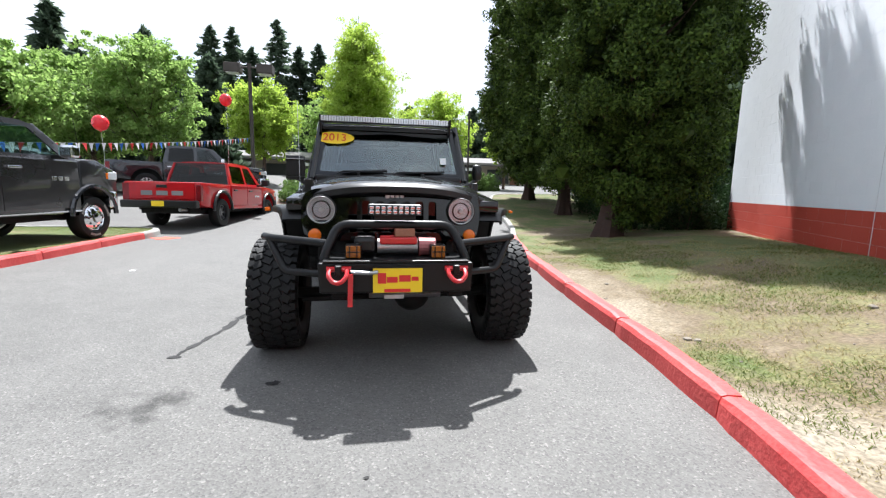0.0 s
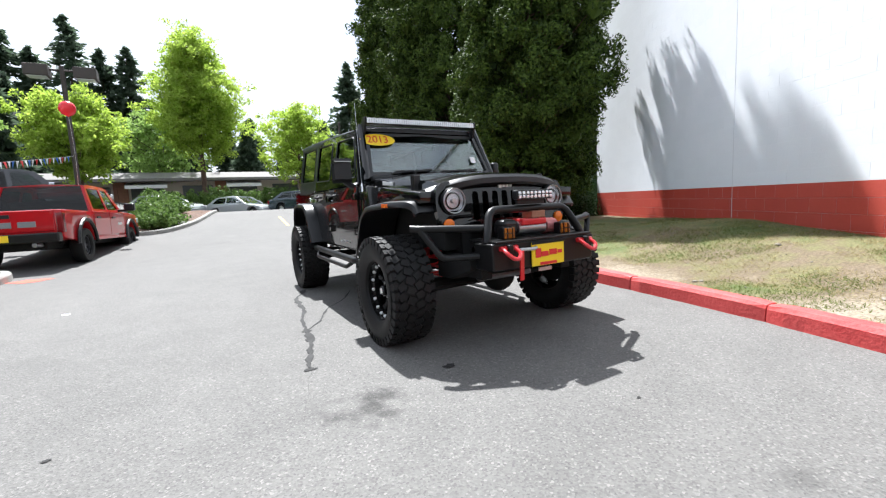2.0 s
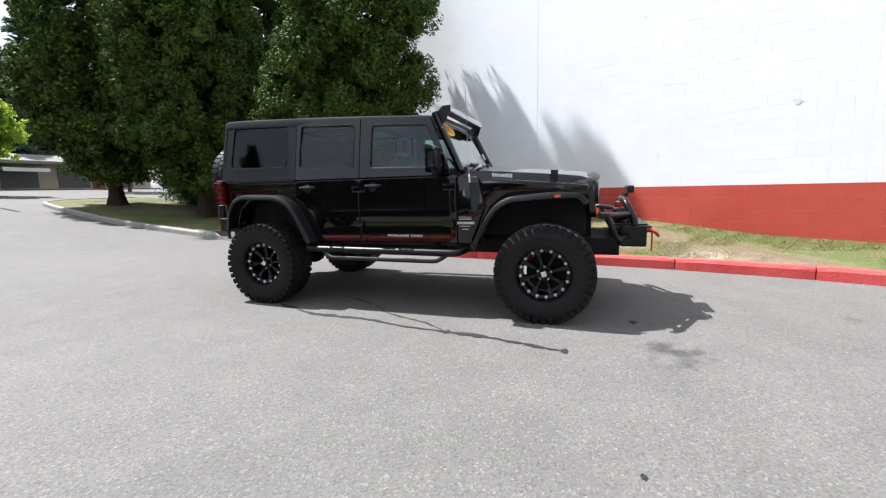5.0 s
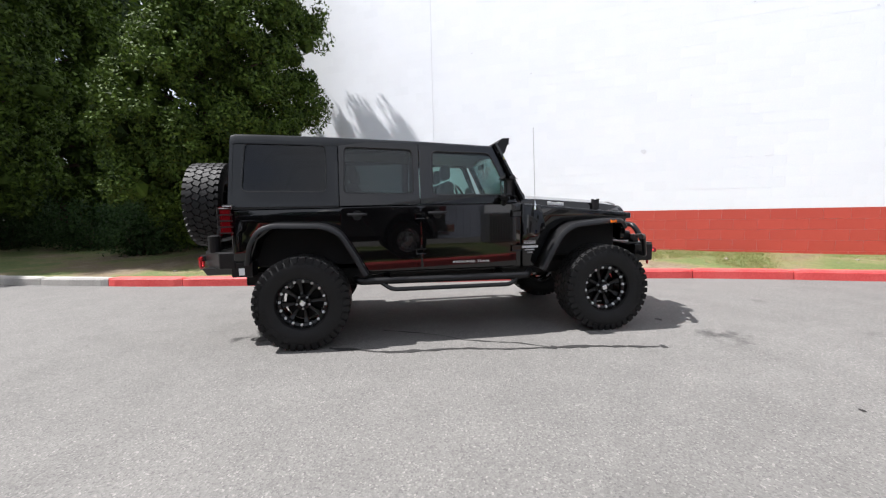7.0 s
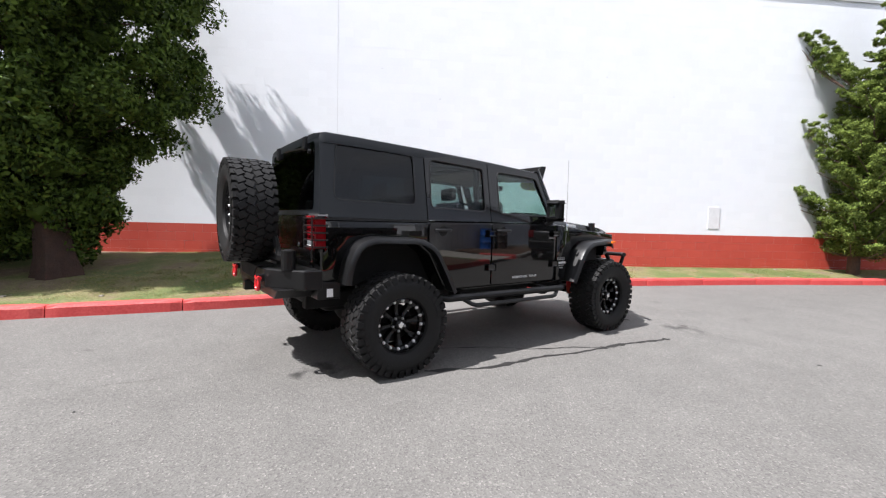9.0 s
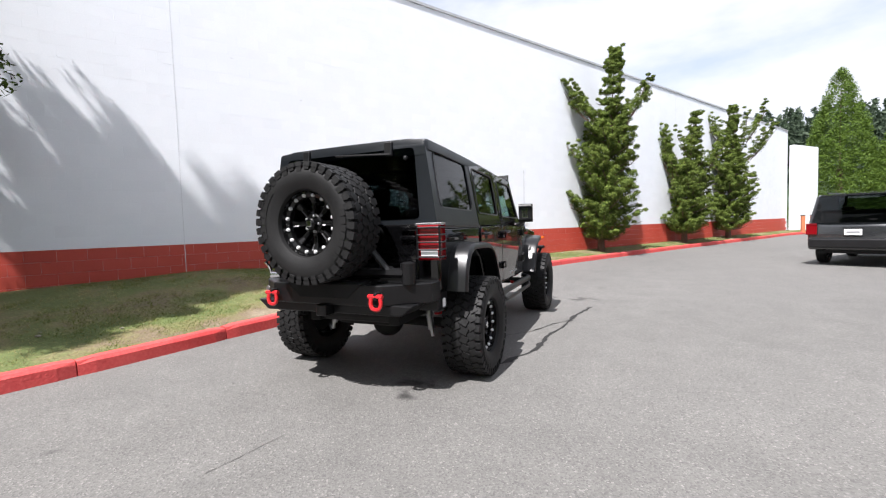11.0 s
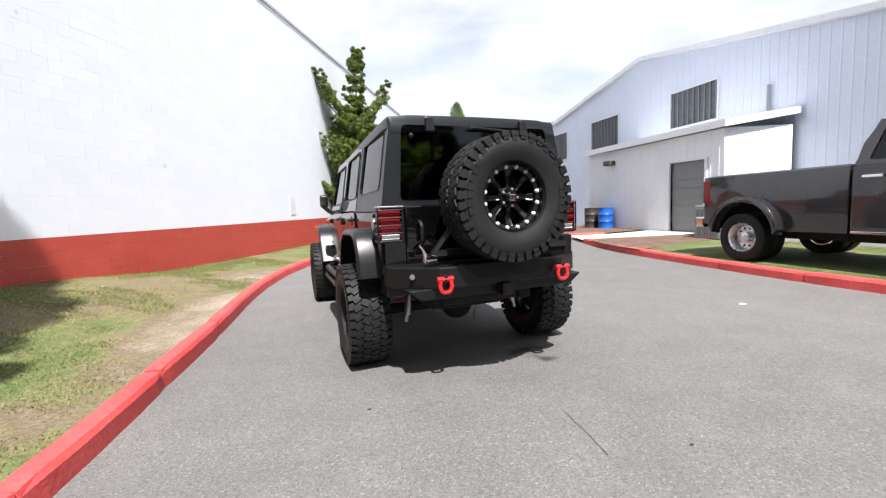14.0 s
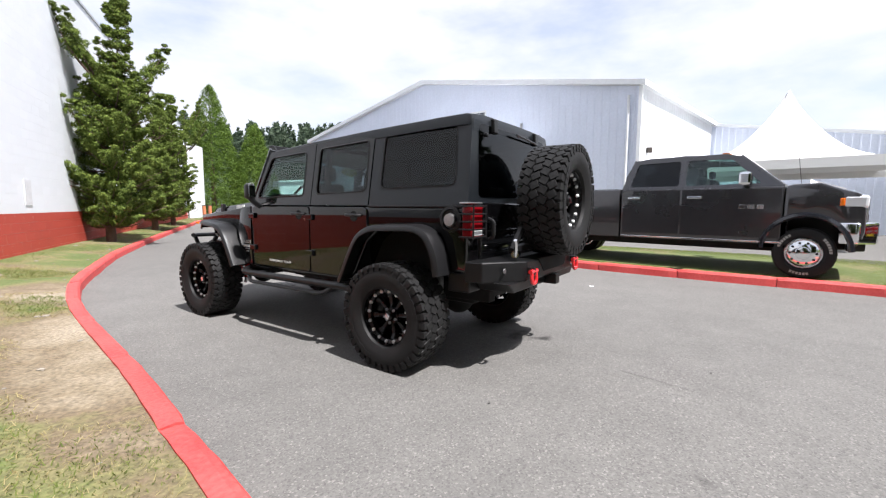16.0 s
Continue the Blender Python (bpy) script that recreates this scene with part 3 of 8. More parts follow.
KERB_MAIN = [(12.0, 21.6), (9.0, 21.2), (7.2, 20.2), (6.3, 18.2), (5.6, 15.6), (5.05, 13.0), (4.75, 10.9), (4.1, 8.0), (3.2, 5.1), (2.70, 3.1), (2.5, 2.1), (2.36, 1.2), (2.21, 0.3), (2.09, -0.6), (1.97, -1.5), (1.83, -2.4), (1.64, -3.3), (1.38, -4.25), (1.03, -5.2), (0.58, -6.25), (-0.05, -7.7), (-0.82, -9.3), (-3.0, -13.3), (-6.0, -18.6), (-9.5, -24.6), (-12.6, -30.0), (-15.5, -32.6), (-20, -33.5)]
KERB_ISLAND = [(-7.4, -5.6), (-6.95, -4.4), (-6.25, -2.4), (-5.82, -0.4), (-5.52, 1.4), (-5.40, 3.2), (-5.36, 5.0), (-5.3, 6.2), (-5.65, 7.0), (-6.6, 7.25), (-9.2, 7.3)]
KERB_TIP = [(-9.6, -7.0), (-8.9, -7.35), (-8.45, -7.75), (-8.6, -8.4), (-9.4, -9.6), (-10.6, -12.2)]
KERB_BED = [(-1.2, 23.5), (-1.7, 19.5), (-2.3, 16.3), (-3.0, 14.4), (-3.6, 13.7), (-4.4, 13.6)]
KERB_SEC = [(0.0, 0.0), (0.012, 0.115), (0.035, 0.148), (0.07, 0.155), (0.15, 0.152), (0.155, 0.0)]


def kerb_run(name, pts, label, paint, left=1.0, piece=1.45):
    """A kerb of cast sections with open joints; paint(i, p) gives each section's material."""
    top = thing(name, Matrix(), label, "kerb", kind="structure")
    line = catmull(pts, 0.145)
    per = int(piece / 0.145)
    rng = random.Random(5)
    for s in range(0, len(line) - 2, per):
        seg = line[s:s + per + 1]
        if len(seg) < 3:
            continue
        rings = []
        lift = rng.uniform(-0.006, 0.006)
        for i, p in enumerate(seg):
            d = (seg[min(i + 1, len(seg) - 1)] - seg[max(i - 1, 0)]).normalized()
            nrm = Vector((-d.y, d.x, 0)) * left
            q = p + d * (0.006 if i == 0 else -0.006 if i == len(seg) - 1 else 0)
            z0 = ground_z(p.x, p.y) + lift
            pinch = 0.012 if i in (0, len(seg) - 1) else 0
            wob = rng.uniform(-0.003, 0.003)
            rings.append([(*(q + nrm * (u + (pinch if k < 2 else 0) + wob)).xy, z0 - 0.05 if v == 0 else z0 + v - pinch + rng.uniform(-.003, .002)) for k, (u, v) in enumerate(KERB_SEC)])
        ob = part("kerb_section", loft(rings), paint(s // per, seg[len(seg) // 2]), top)
    return top


kerb_run("kerb", KERB_MAIN, "red painted concrete kerb with worn chipped edges", lambda i, p: M_KERB_GREY if p.y > 4.9 else M_KERB_RED)
kerb_run("kerb", KERB_ISLAND, "red painted kerb round a grass island", lambda i, p: M_KERB_GREY if p.y > 5.75 else M_KERB_RED, left=1.0)
kerb_run("kerb", KERB_TIP, "grey kerb with a red end beside a mulch bed", lambda i, p: M_KERB_RED if p.y > -7.9 else M_KERB_GREY, left=-1.0)
kerb_run("kerb", KERB_BED, "grey concrete kerb round a shrub bed", lambda i, p: M_KERB_GREY, left=-1.0)


def lawn_z(x, y, v, hb):
    """Height from the kerb (v 0) to the wall (v 1)."""
    s = v * v * (3 - 2 * v)
    n = 0.05 * noise.noise(Vector((x * 0.7, y * 0.7, 0))) * min(1, 4 * v) * (1.0 - 0.6 * v)
    return ground_z(x, y) + 0.135 + (hb - 0.135) * s + n


def wall_base(y):
    return float(np.interp(y, [-14, -7, -4.8, -3.0, -1.0, 1.5, 3.5, 8, 30], [0.24, 0.23, 0.27, 0.44, 0.56, 0.46, 0.40, 0.38, 0.35]))


def lawn_points():
    rows = []
    for p, d in zip(catmull(KERB_MAIN, 0.4), catmull(KERB_MAIN, 0.4)[1:]):
        t = (d - p).normalized()
        nrm = Vector((-t.y, t.x, 0))
        a = p + nrm * 0.145
        wn = Vector((0.864, -0.504, 0))
        gap = (wall_x(a.y) - a.x) * 0.864
        if a.y > 5.2:
            b = a + nrm * (6 + (a.y - 5.2) * 1.2 if a.y < 15 else 22)
            b = Vector((max(b.x, a.x + 4), b.y, 0))
            if a.y < 12:
                b = Vector((min(max(b.x, 9 + (a.y - 5.2) * 2.0), 30), max(b.y, 4.9), 0))
        else:
            b = a + wn * gap
        rows.append((a, b))
    return rows


LAWN_ROWS = lawn_points()


def bareness(a, p, v):
    """Bare soil: a strip behind the kerb, widest towards the front, and the ground under the near conifer."""
    wide = float(np.interp(a.y, [-4, -2, 0, 2], [0.34, 0.30, 0.17, 0.10]))
    strip = (0.75 + 0.9 * noise.noise(Vector((p.x * 1.1, p.y * 1.1, 5.0)))) * math.exp(-(max(0.0, v - 0.06) / wide) ** 2) * float(np.interp(a.y, [-5.2, -4.3, 1.2, 2.3], [0.0, 1, 0.95, 0.0]))
    return strip + 0.42 * math.exp(-((p - Vector((5.6, 4.6, 0))).length / 2.4) ** 2)


def build_lawn():
    bm = bmesh.new()
    k = 15
    g = []
    for a, b in LAWN_ROWS:
        hb = wall_base(b.y)
        row = []
        for i in range(k + 1):
            v = i / k
            p = a.lerp(b, v)
            row.append(bm.verts.new((p.x, p.y, lawn_z(p.x, p.y, v, hb))))
        g.append(row)
    for r, s in zip(g, g[1:]):
        for i in range(k):
            bm.faces.new((r[i], r[i + 1], s[i + 1], s[i]))
    ob = part("lawn", bm, M_LAWN, smooth=True)
    vals = []
    for a, b in LAWN_ROWS:
        for i in range(k + 1):
            v = i / k
            vals.append(bareness(a, a.lerp(b, v), v))
    ob.data.attributes.new("bare", 'FLOAT', 'POINT').data.foreach_set("value", vals)
    tagged(ob, "patchy dry lawn bank with bare sandy soil", "lawn", kind="structure")


build_lawn()


def patch(name, poly, z, material, label, category):
    """A low flat bed inside a kerb, with a slight crown."""
    bm = bmesh.new()
    cx, cy = sum(p[0] for p in poly) / len(poly), sum(p[1] for p in poly) / len(poly)
    rings = []
    for s in (1.0, 0.85, 0.6, 0.3):
        rings.append([bm.verts.new((cx + (x - cx) * s, cy + (y - cy) * s, ground_z(x, y) + z + (1 - s) * 0.05)) for x, y in poly])
    n = len(poly)
    for a, b in zip(rings, rings[1:]):
        for i in range(n):
            bm.faces.new((a[i], a[(i + 1) % n], b[(i + 1) % n], b[i]))
    bm.faces.new(rings[-1])
    return tagged(part(name, bm, material, smooth=True), label, category, kind="structure")


def offset_line(pts, d, left, step=0.6):
    line = catmull(pts, step)
    out = []
    for i, p in enumerate(line):
        t = (line[min(i + 1, len(line) - 1)] - line[max(i - 1, 0)]).normalized()
        q = p + Vector((-t.y, t.x, 0)) * d * left
        out.append((q.x, q.y))
    return out


ISLAND = offset_line(KERB_ISLAND, 0.14, 1.0) + [(-9.6, 4), (-9.9, 0), (-10.2, -4.6)]
patch("lawn", ISLAND, 0.13, M_LAWN_GREEN, "green grass island under the parked truck", "lawn")
patch("mulch_bed", [(-7.15, -4.95), (-6.75, -4.1), (-6.35, -2.9), (-6.2, -2.2), (-6.9, -2.35), (-7.7, -2.7), (-9.0, -2.6), (-9.9, -2.9), (-10.1, -4.5), (-8.6, -4.75)], 0.152, M_BARK_CHIP, "bare brown soil with bark chips on the island end", "mulch bed")
patch("mulch_bed", offset_line(KERB_TIP, 0.14, -1.0) + [(-14.2, -12.0), (-12.6, -7.4)], 0.12, M_BARK_CHIP, "brown bark mulch bed beside the shed", "mulch bed")
patch("path", [(-7.5, -5.75), (-8.3, -7.4), (-9.6, -6.9), (-12.4, -7.1), (-11.9, -4.9), (-10.2, -4.7)], 0.10, M_PATH, "pale concrete path to the shed door", "path")
patch("shrub_bed", offset_line(KERB_BED, 0.14, -1.0) + [(-4.5, 16), (-4.8, 23.5)], 0.12, M_BARK_CHIP, "brown planting bed inside a grey kerb", "planting bed")


def build_crack(name, pts, w0, seed, label):
    rng = random.Random(seed)
    line = catmull(pts, 0.035)
    bm = bmesh.new()
    prev = None
    for i, p in enumerate(line):
        t = (line[min(i + 1, len(line) - 1)] - line[max(i - 1, 0)]).normalized()
        nrm = Vector((-t.y, t.x, 0))
        wob = nrm * (0.03 * noise.noise(p * 2.5) + 0.018 * noise.noise(p * 9))
        w = w0 * (0.25 + 1.3 * abs(noise.noise(p * 5 + Vector((seed, 0, 0)))))
        a, b = p + wob + nrm * w, p + wob - nrm * w * rng.uniform(0.4, 1)
        cur = (bm.verts.new((a.x, a.y, 0.0042)), bm.verts.new((b.x, b.y, 0.0042)))
        if prev:
            bm.faces.new((prev[0], prev[1], cur[1], cur[0]))
        prev = cur
    tagged(part(name, bm, M_CRACK if w0 > 0.01 else M_HAIRLINE), label, "crack", kind="structure")


build_crack("crack", [(-1.0, 1.25), (-1.22, 0.75), (-1.27, 0.2), (-1.38, -0.35), (-1.42, -0.73), (-1.5, -1.2), (-1.6, -1.65)], 0.046, 3, "black tar crack running through the asphalt")
build_crack("crack", [(-0.06, 3.0), (-0.04, 3.2), (0.01, 3.5)], 0.0045, 6, "short hairline crack in the asphalt")
build_crack("crack", [(-4.39, 0.05), (-4.34, 0.8), (-4.22, 1.5)], 0.0035, 7, "hairline crack in the asphalt")
build_crack("crack", [(-0.55, 0.75), (-0.75, 0.35), (-1.05, -0.05), (-1.25, -0.5), (-1.42, -0.73)], 0.017, 8, "thin branching crack in the asphalt")
build_crack("crack", [(-1.6, -1.65), (-1.68, -1.95), (-1.74, -2.2), (-1.8, -2.5)], 0.0022, 4, "hairline crack in the asphalt")


def build_blot(x, y, r, seed, material, name, label):
    rng = random.Random(seed)
    bm = bmesh.new()
    vs = [bm.verts.new((x + r * (0.55 + 0.6 * rng.random()) * math.cos(a), y + r * 0.7 * (0.55 + 0.6 * rng.random()) * math.sin(a), ground_z(x, y) + 0.0045)) for a in np.linspace(0, 2 * math.pi, 14)[:-1]]
    bm.faces.new(vs)
    tagged(part(name, bm, material), label, "stain", kind="structure")


build_blot(-0.80, -2.2, 0.055, 1, M_CRACK, "tar_spot", "small black tar spot on the asphalt")
build_blot(-1.6, -1.68, 0.05, 2, M_CRACK, "tar_spot", "small black tar spot on the asphalt")
build_blot(-1.42, -0.74, 0.05, 6, M_CRACK, "tar_spot", "small black tar spot on the asphalt")
for i, (x, y, r) in enumerate(((-2.88, -2.05, 0.022), (-0.2, -3.19, 0.016), (1.03, 2.43, 0.015), (-0.44, 3.6, 0.014))):
    build_blot(x, y, r, 20 + i, M_CRACK, "tar_spot", "small black tar spot on the asphalt")
build_blot(-3.61, 1.78, 0.06, 12, M_WHITE_INK, "paint_fleck", "small white fleck on the asphalt")
build_blot(-4.95, 5.9, 0.40, 9, M_ORANGE, "paint_patch", "red paint patch on the asphalt by the kerb end")


def road_line(x0, y0, x1, y1, w):
    bm = bmesh.new()
    d = Vector((x1 - x0, y1 - y0, 0)).normalized()
    n = Vector((-d.y, d.x, 0)) * w / 2
    prev = None
    for i in range(9):
        p = Vector((x0, y0, 0)).lerp(Vector((x1, y1, 0)), i / 8)
        z = ground_z(p.x, p.y) + 0.012
        cur = [bm.verts.new((*(p + n).xy, z)), bm.verts.new((*(p - n).xy, z))]
        if prev:
            bm.faces.new((prev[0], prev[1], cur[1], cur[0]))
        prev = cur
    tagged(part("road_marking", bm, M_LINE), "worn yellow road marking", "road marking", kind="structure")


road_line(0.95, 13.6, 1.2, 17.2, 0.12)


def pebbles():
    """Loose pale stones on the lawn's bare soil."""
    rng = np.random.default_rng(4)
    bm = bmesh.new()
    for i in range(420):
        r = int(rng.integers(0, len(LAWN_ROWS)))
        a, b = LAWN_ROWS[r]
        if a.y > 6 or a.y < -12:
            continue
        v = rng.random() ** 1.4
        p = a.lerp(b, v)
        s = 0.008 + 0.03 * rng.random() ** 3
        b2 = bmesh.new()
        bmesh.ops.create_icosphere(b2, subdivisions=1, radius=s)
        for q in b2.verts:
            q.co = Vector((q.co.x * 1.3, q.co.y, q.co.z * 0.6)) * float(rng.uniform(0.8, 1.2)) + Vector((p.x, p.y, lawn_z(p.x, p.y, v, wall_base(b.y)) + s * 0.2))
        join(bm, b2)
    tagged(part("pebbles", bm, M_PEBBLE), "loose grey pebbles on the bare soil", "pebbles", kind="stuff")


pebbles()


def grass():
    """Blades in clumps over the lawn bank and the island; green, with straw between."""
    rng = np.random.default_rng(11)
    for material, count, name, label in ((M_GRASS, 165000, "grass", "short green grass in patches"), (M_STRAW, 95000, "dry_grass", "dry straw-coloured grass in patches")):
        pos = []
        while len(pos) < count:
            if material is M_GRASS and rng.random() < 0.14:
                x, y = rng.uniform(-9.8, -5.6), rng.uniform(-5, 7)
                if x > np.interp(y, [-5, -2.4, 1.4, 6.3], [-7.3, -6.45, -5.7, -5.5]) or (y < -2.2 and rng.random() < 0.93):
                    continue
                pos.append((x, y, ground_z(x, y) + 0.14))
                continue
            i = int(rng.integers(0, len(LAWN_ROWS)))
            a, b = LAWN_ROWS[i]
            if not -6 < a.y < 5 and rng.random() < 0.86:
                continue
            v = rng.random()
            p = a.lerp(b, v)
            p += Vector((rng.normal() * 0.05, rng.normal() * 0.14, 0))
            n = noise.noise(Vector((p.x * 0.55, p.y * 0.55, 3.1))) + 0.5 * noise.noise(Vector((p.x * 2.2, p.y * 2.2, 1.7)))
            near = -0.12 + bareness(a, p, v) * (0.62 if material is M_GRASS else 0.42)
            if material is M_GRASS and n < 0.02 + near:
                continue
            if material is M_STRAW and not -0.2 + near < n < 0.3:
                continue
            v = min(1, max(0, v))
            pos.append((p.x, p.y, lawn_z(p.x, p.y, v, wall_base(b.y))))
        pos = np.array(pos)
        n = len(pos)
        ang = rng.random(n) * 2 * np.pi
        h = (0.005 + 0.016 * rng.random(n) ** 1.5) * (1.0 if material is M_GRASS else 0.8)
        lean = rng.normal(size=(n, 2)) * 0.024
        w = 0.0022 + 0.0030 * rng.random(n)
        side = np.stack([np.cos(ang) * w, np.sin(ang) * w, 0 * w], 1)
        tip = pos + np.stack([lean[:, 0], lean[:, 1], h], 1)
        pos[:, 2] -= 0.01
        co = np.stack([pos - side, pos + side, tip + side * 0.25, tip - side * 0.25], 1)
        tagged(new(name, quad_mesh(name, co, material)), label, "grass", kind="stuff")


grass()

# ---------------- the white block building ----------------
WALL_DIR = Vector((-0.5036, -0.8639, 0))
WALL_OUT = Vector((-0.8639, 0.5036, 0))
WALL_END = Vector((9.17, 5.0, 0))
WALL_TOP, BAND_TOP, COURSE, BLOCK = 7.30, 1.10, 0.2033, 0.4064
WALL_LEN = 44.0


def on_wall(s, out, z):
    p = WALL_END + WALL_DIR * s + WALL_OUT * out
    return Vector((p.x, p.y, z))


def slab_between(p0, p1, thick, z0, z1, bm=None):
    """An upright slab with its front on the line p0-p1 and its thickness behind it."""
    d = (p1 - p0).normalized()
    n = Vector((-d.y, d.x, 0))
    q = [p0, p1, p1 + n * thick, p0 + n * thick]
    b2 = bmesh.new()
    lo = [b2.verts.new((v.x, v.y, z0)) for v in q]
    hi = [b2.verts.new((v.x, v.y, z1)) for v in q]
    b2.faces.new(lo)
    b2.faces.new(hi)
    for i in range(4):
        b2.faces.new((lo[i], lo[(i + 1) % 4], hi[(i + 1) % 4], hi[i]))
    return join(bm, b2)


def block_building():
    bm = slab_between(on_wall(0, -0.004, 0), on_wall(WALL_LEN, -0.004, 0), 0.3, -0.1, WALL_TOP)
    wall = tagged(part("wall_white", bm, M_WALL_JOINT), "tall white painted concrete block wall with a red base band", "wall", kind="structure")
    side = slab_between(on_wall(0, -30, 0), on_wall(0, -0.012, 0), 0.3, -0.1, WALL_TOP)
    tagged(part("wall_end", side, M_WALL), "white painted end wall of the block building", "wall", kind="structure")
    bm = bmesh.new()
    q = [on_wall(0.3, -0.3, WALL_TOP - 0.3), on_wall(WALL_LEN - .3, -0.3, WALL_TOP - 0.3), on_wall(WALL_LEN - .3, -30, WALL_TOP - 0.3), on_wall(0.3, -30, WALL_TOP - 0.3)]
    vs = [bm.verts.new(v) for v in q]
    bm.faces.new(vs)
    tagged(part("roof", bm, M_ROOFING), "flat grey roof behind the parapet", "roof", kind="structure")
    cap = slab_between(on_wall(-0.03, 0.03, 0), on_wall(WALL_LEN, 0.03, 0), 0.38, WALL_TOP, WALL_TOP + 0.07)
    tagged(part("coping", cap, M_CAP), "thin grey metal coping along the parapet", "coping", kind="structure")
    # far lower wing
    a, b = on_wall(WALL_LEN, 0.4, 0), on_wall(WALL_LEN, 0.4, 0) + Vector((-2.2, -2.6, 0))
    tagged(part("wall_far", slab_between(a, b, 0.3, -0.1, 6.3), M_WALL), "white wall of the lower far wing", "wall", kind="structure")
    # blocks
    rows = int(WALL_TOP / COURSE)
    g, dpt = 0.0011, 0.0006
    meshes = {}

    def block_mesh(red, cut):
        key = (red, cut)
        if key not in meshes:
            L = BLOCK / 2 if cut else BLOCK
            bmb = bmesh.new()
            o, i = [], []
            for x, z in ((g, g), (L - g, g), (L - g, COURSE - g), (g, COURSE - g)):
                o.append(bmb.verts.new(WALL_DIR * x + WALL_OUT * (-dpt) + Vector((0, 0, z))))
            for x, z in ((2.2 * g, 2.2 * g), (L - 2.2 * g, 2.2 * g), (L - 2.2 * g, COURSE - 2.2 * g), (2.2 * g, COURSE - 2.2 * g)):
                i.append(bmb.verts.new(WALL_DIR * x + Vector((0, 0, z))))
            bmb.faces.new(i)
            for k in range(4):
                bmb.faces.new((o[k], o[(k + 1) % 4], i[(k + 1) % 4], i[k]))
            meshes[key] = mesh_of("block", bmb, M_WALL_RED if red else M_WALL)
        return meshes[key]

    rest = {True: ([], []), False: ([], [])}
    near = 0
    red_rows = int(round(BAND_TOP / COURSE))
    off = BAND_TOP - red_rows * COURSE
    for r in range(rows + 1):
        z = off + r * COURSE
        if z + COURSE > WALL_TOP + 0.08:
            continue
        s = 0.0 if r % 2 else -BLOCK / 2
        while s < WALL_LEN - BLOCK:
            cut = s < 0
            red = r < red_rows
            st = max(s, 0)
            here = on_wall(st, 0, z)
            if 11.2 < st < 16.2 and z < 4.4 and near < 300 and r % 1 == 0 and z > 0.15:
                part("block", block_mesh(red, cut), None, wall).location = here
                near += 1
            else:
                V, F = rest[red]
                L = BLOCK / 2 if cut else BLOCK
                k = len(V)
                jit = 0.00008 * ((r * 7 + int(st * 31)) % 5)
                for e, w in ((1, -dpt), (2.2, jit)):
                    for x, zz in ((g * e, g * e), (L - g * e, g * e), (L - g * e, COURSE - g * e), (g * e, COURSE - g * e)):
                        V.append(on_wall(st + x, w, z + zz))
                F.append((k + 4, k + 5, k + 6, k + 7))
                for q in range(4):
                    F.append((k + q, k + (q + 1) % 4, k + 4 + (q + 1) % 4, k + 4 + q))
            s += BLOCK
    for red, (V, F) in rest.items():
        me = bpy.data.meshes.new("blocks")
        me.from_pydata([tuple(v) for v in V], [], F)
        me.materials.append(M_WALL_RED if red else M_WALL)
        ob = new("blocks", me)
        ob.parent = wall
        tagged(ob, kind="stuff")
    # expansion joints, vent plate, scuffs
    for st in (6.55, 27.0):
        b2 = slab_between(on_wall(st, 0.003, 0), on_wall(st + 0.012, 0.003, 0), 0.02, 0.3, WALL_TOP)
        part("expansion_joint", b2, M_SEALANT, wall, "grey sealant joint")
    b2 = slab_between(on_wall(16.15, 0.012, 0), on_wall(16.47, 0.012, 0), 0.03, 1.27, 1.83)
    part("vent_plate", b2, mat("grey_vent_plate", (0.68, 0.69, 0.71), 0.6), wall, "grey painted vent plate")


block_building()


def scuff(s, z, w, h, seed):
    rng = random.Random(seed)
    bm = bmesh.new()
    vs = [bm.verts.new(on_wall(s + w * (0.5 + 0.5 * rng.random()) * math.cos(a), 0.0045, z + h * (0.5 + 0.5 * rng.random()) * math.sin(a))) for a in np.linspace(0, 2 * math.pi, 12)[:-1]]
    bm.faces.new(vs)
    tagged(part("wall_scuff", bm, M_SEALANT), "small grey scuff where paint has flaked off", "scuff", kind="structure")


for i, (s, z, w, h) in enumerate(((11.35, 2.35, 0.14, 0.11), (9.0, 4.25, 0.07, 0.04), (7.6, 4.9, 0.08, 0.03), (13.2, 5.0, 0.06, 0.03), (12.2, 3.4, 0.05, 0.02), (15.0, 4.6, 0.05, 0.03))):
    scuff(s, z, w * 0.5, h * 0.5, i)

# ---------------- sheet metal building and shed ----------------
BLD_DIR = Vector((-0.1093, -0.9940, 0))
BLD_OUT = Vector((0.9940, -0.1093, 0))
BLD_A = Vector((-13.82, 0.43, 0))
RIB = [(0.0, 0.0), (0.16, 0.0), (0.175, 0.009), (0.205, 0.009), (0.22, 0.0)]


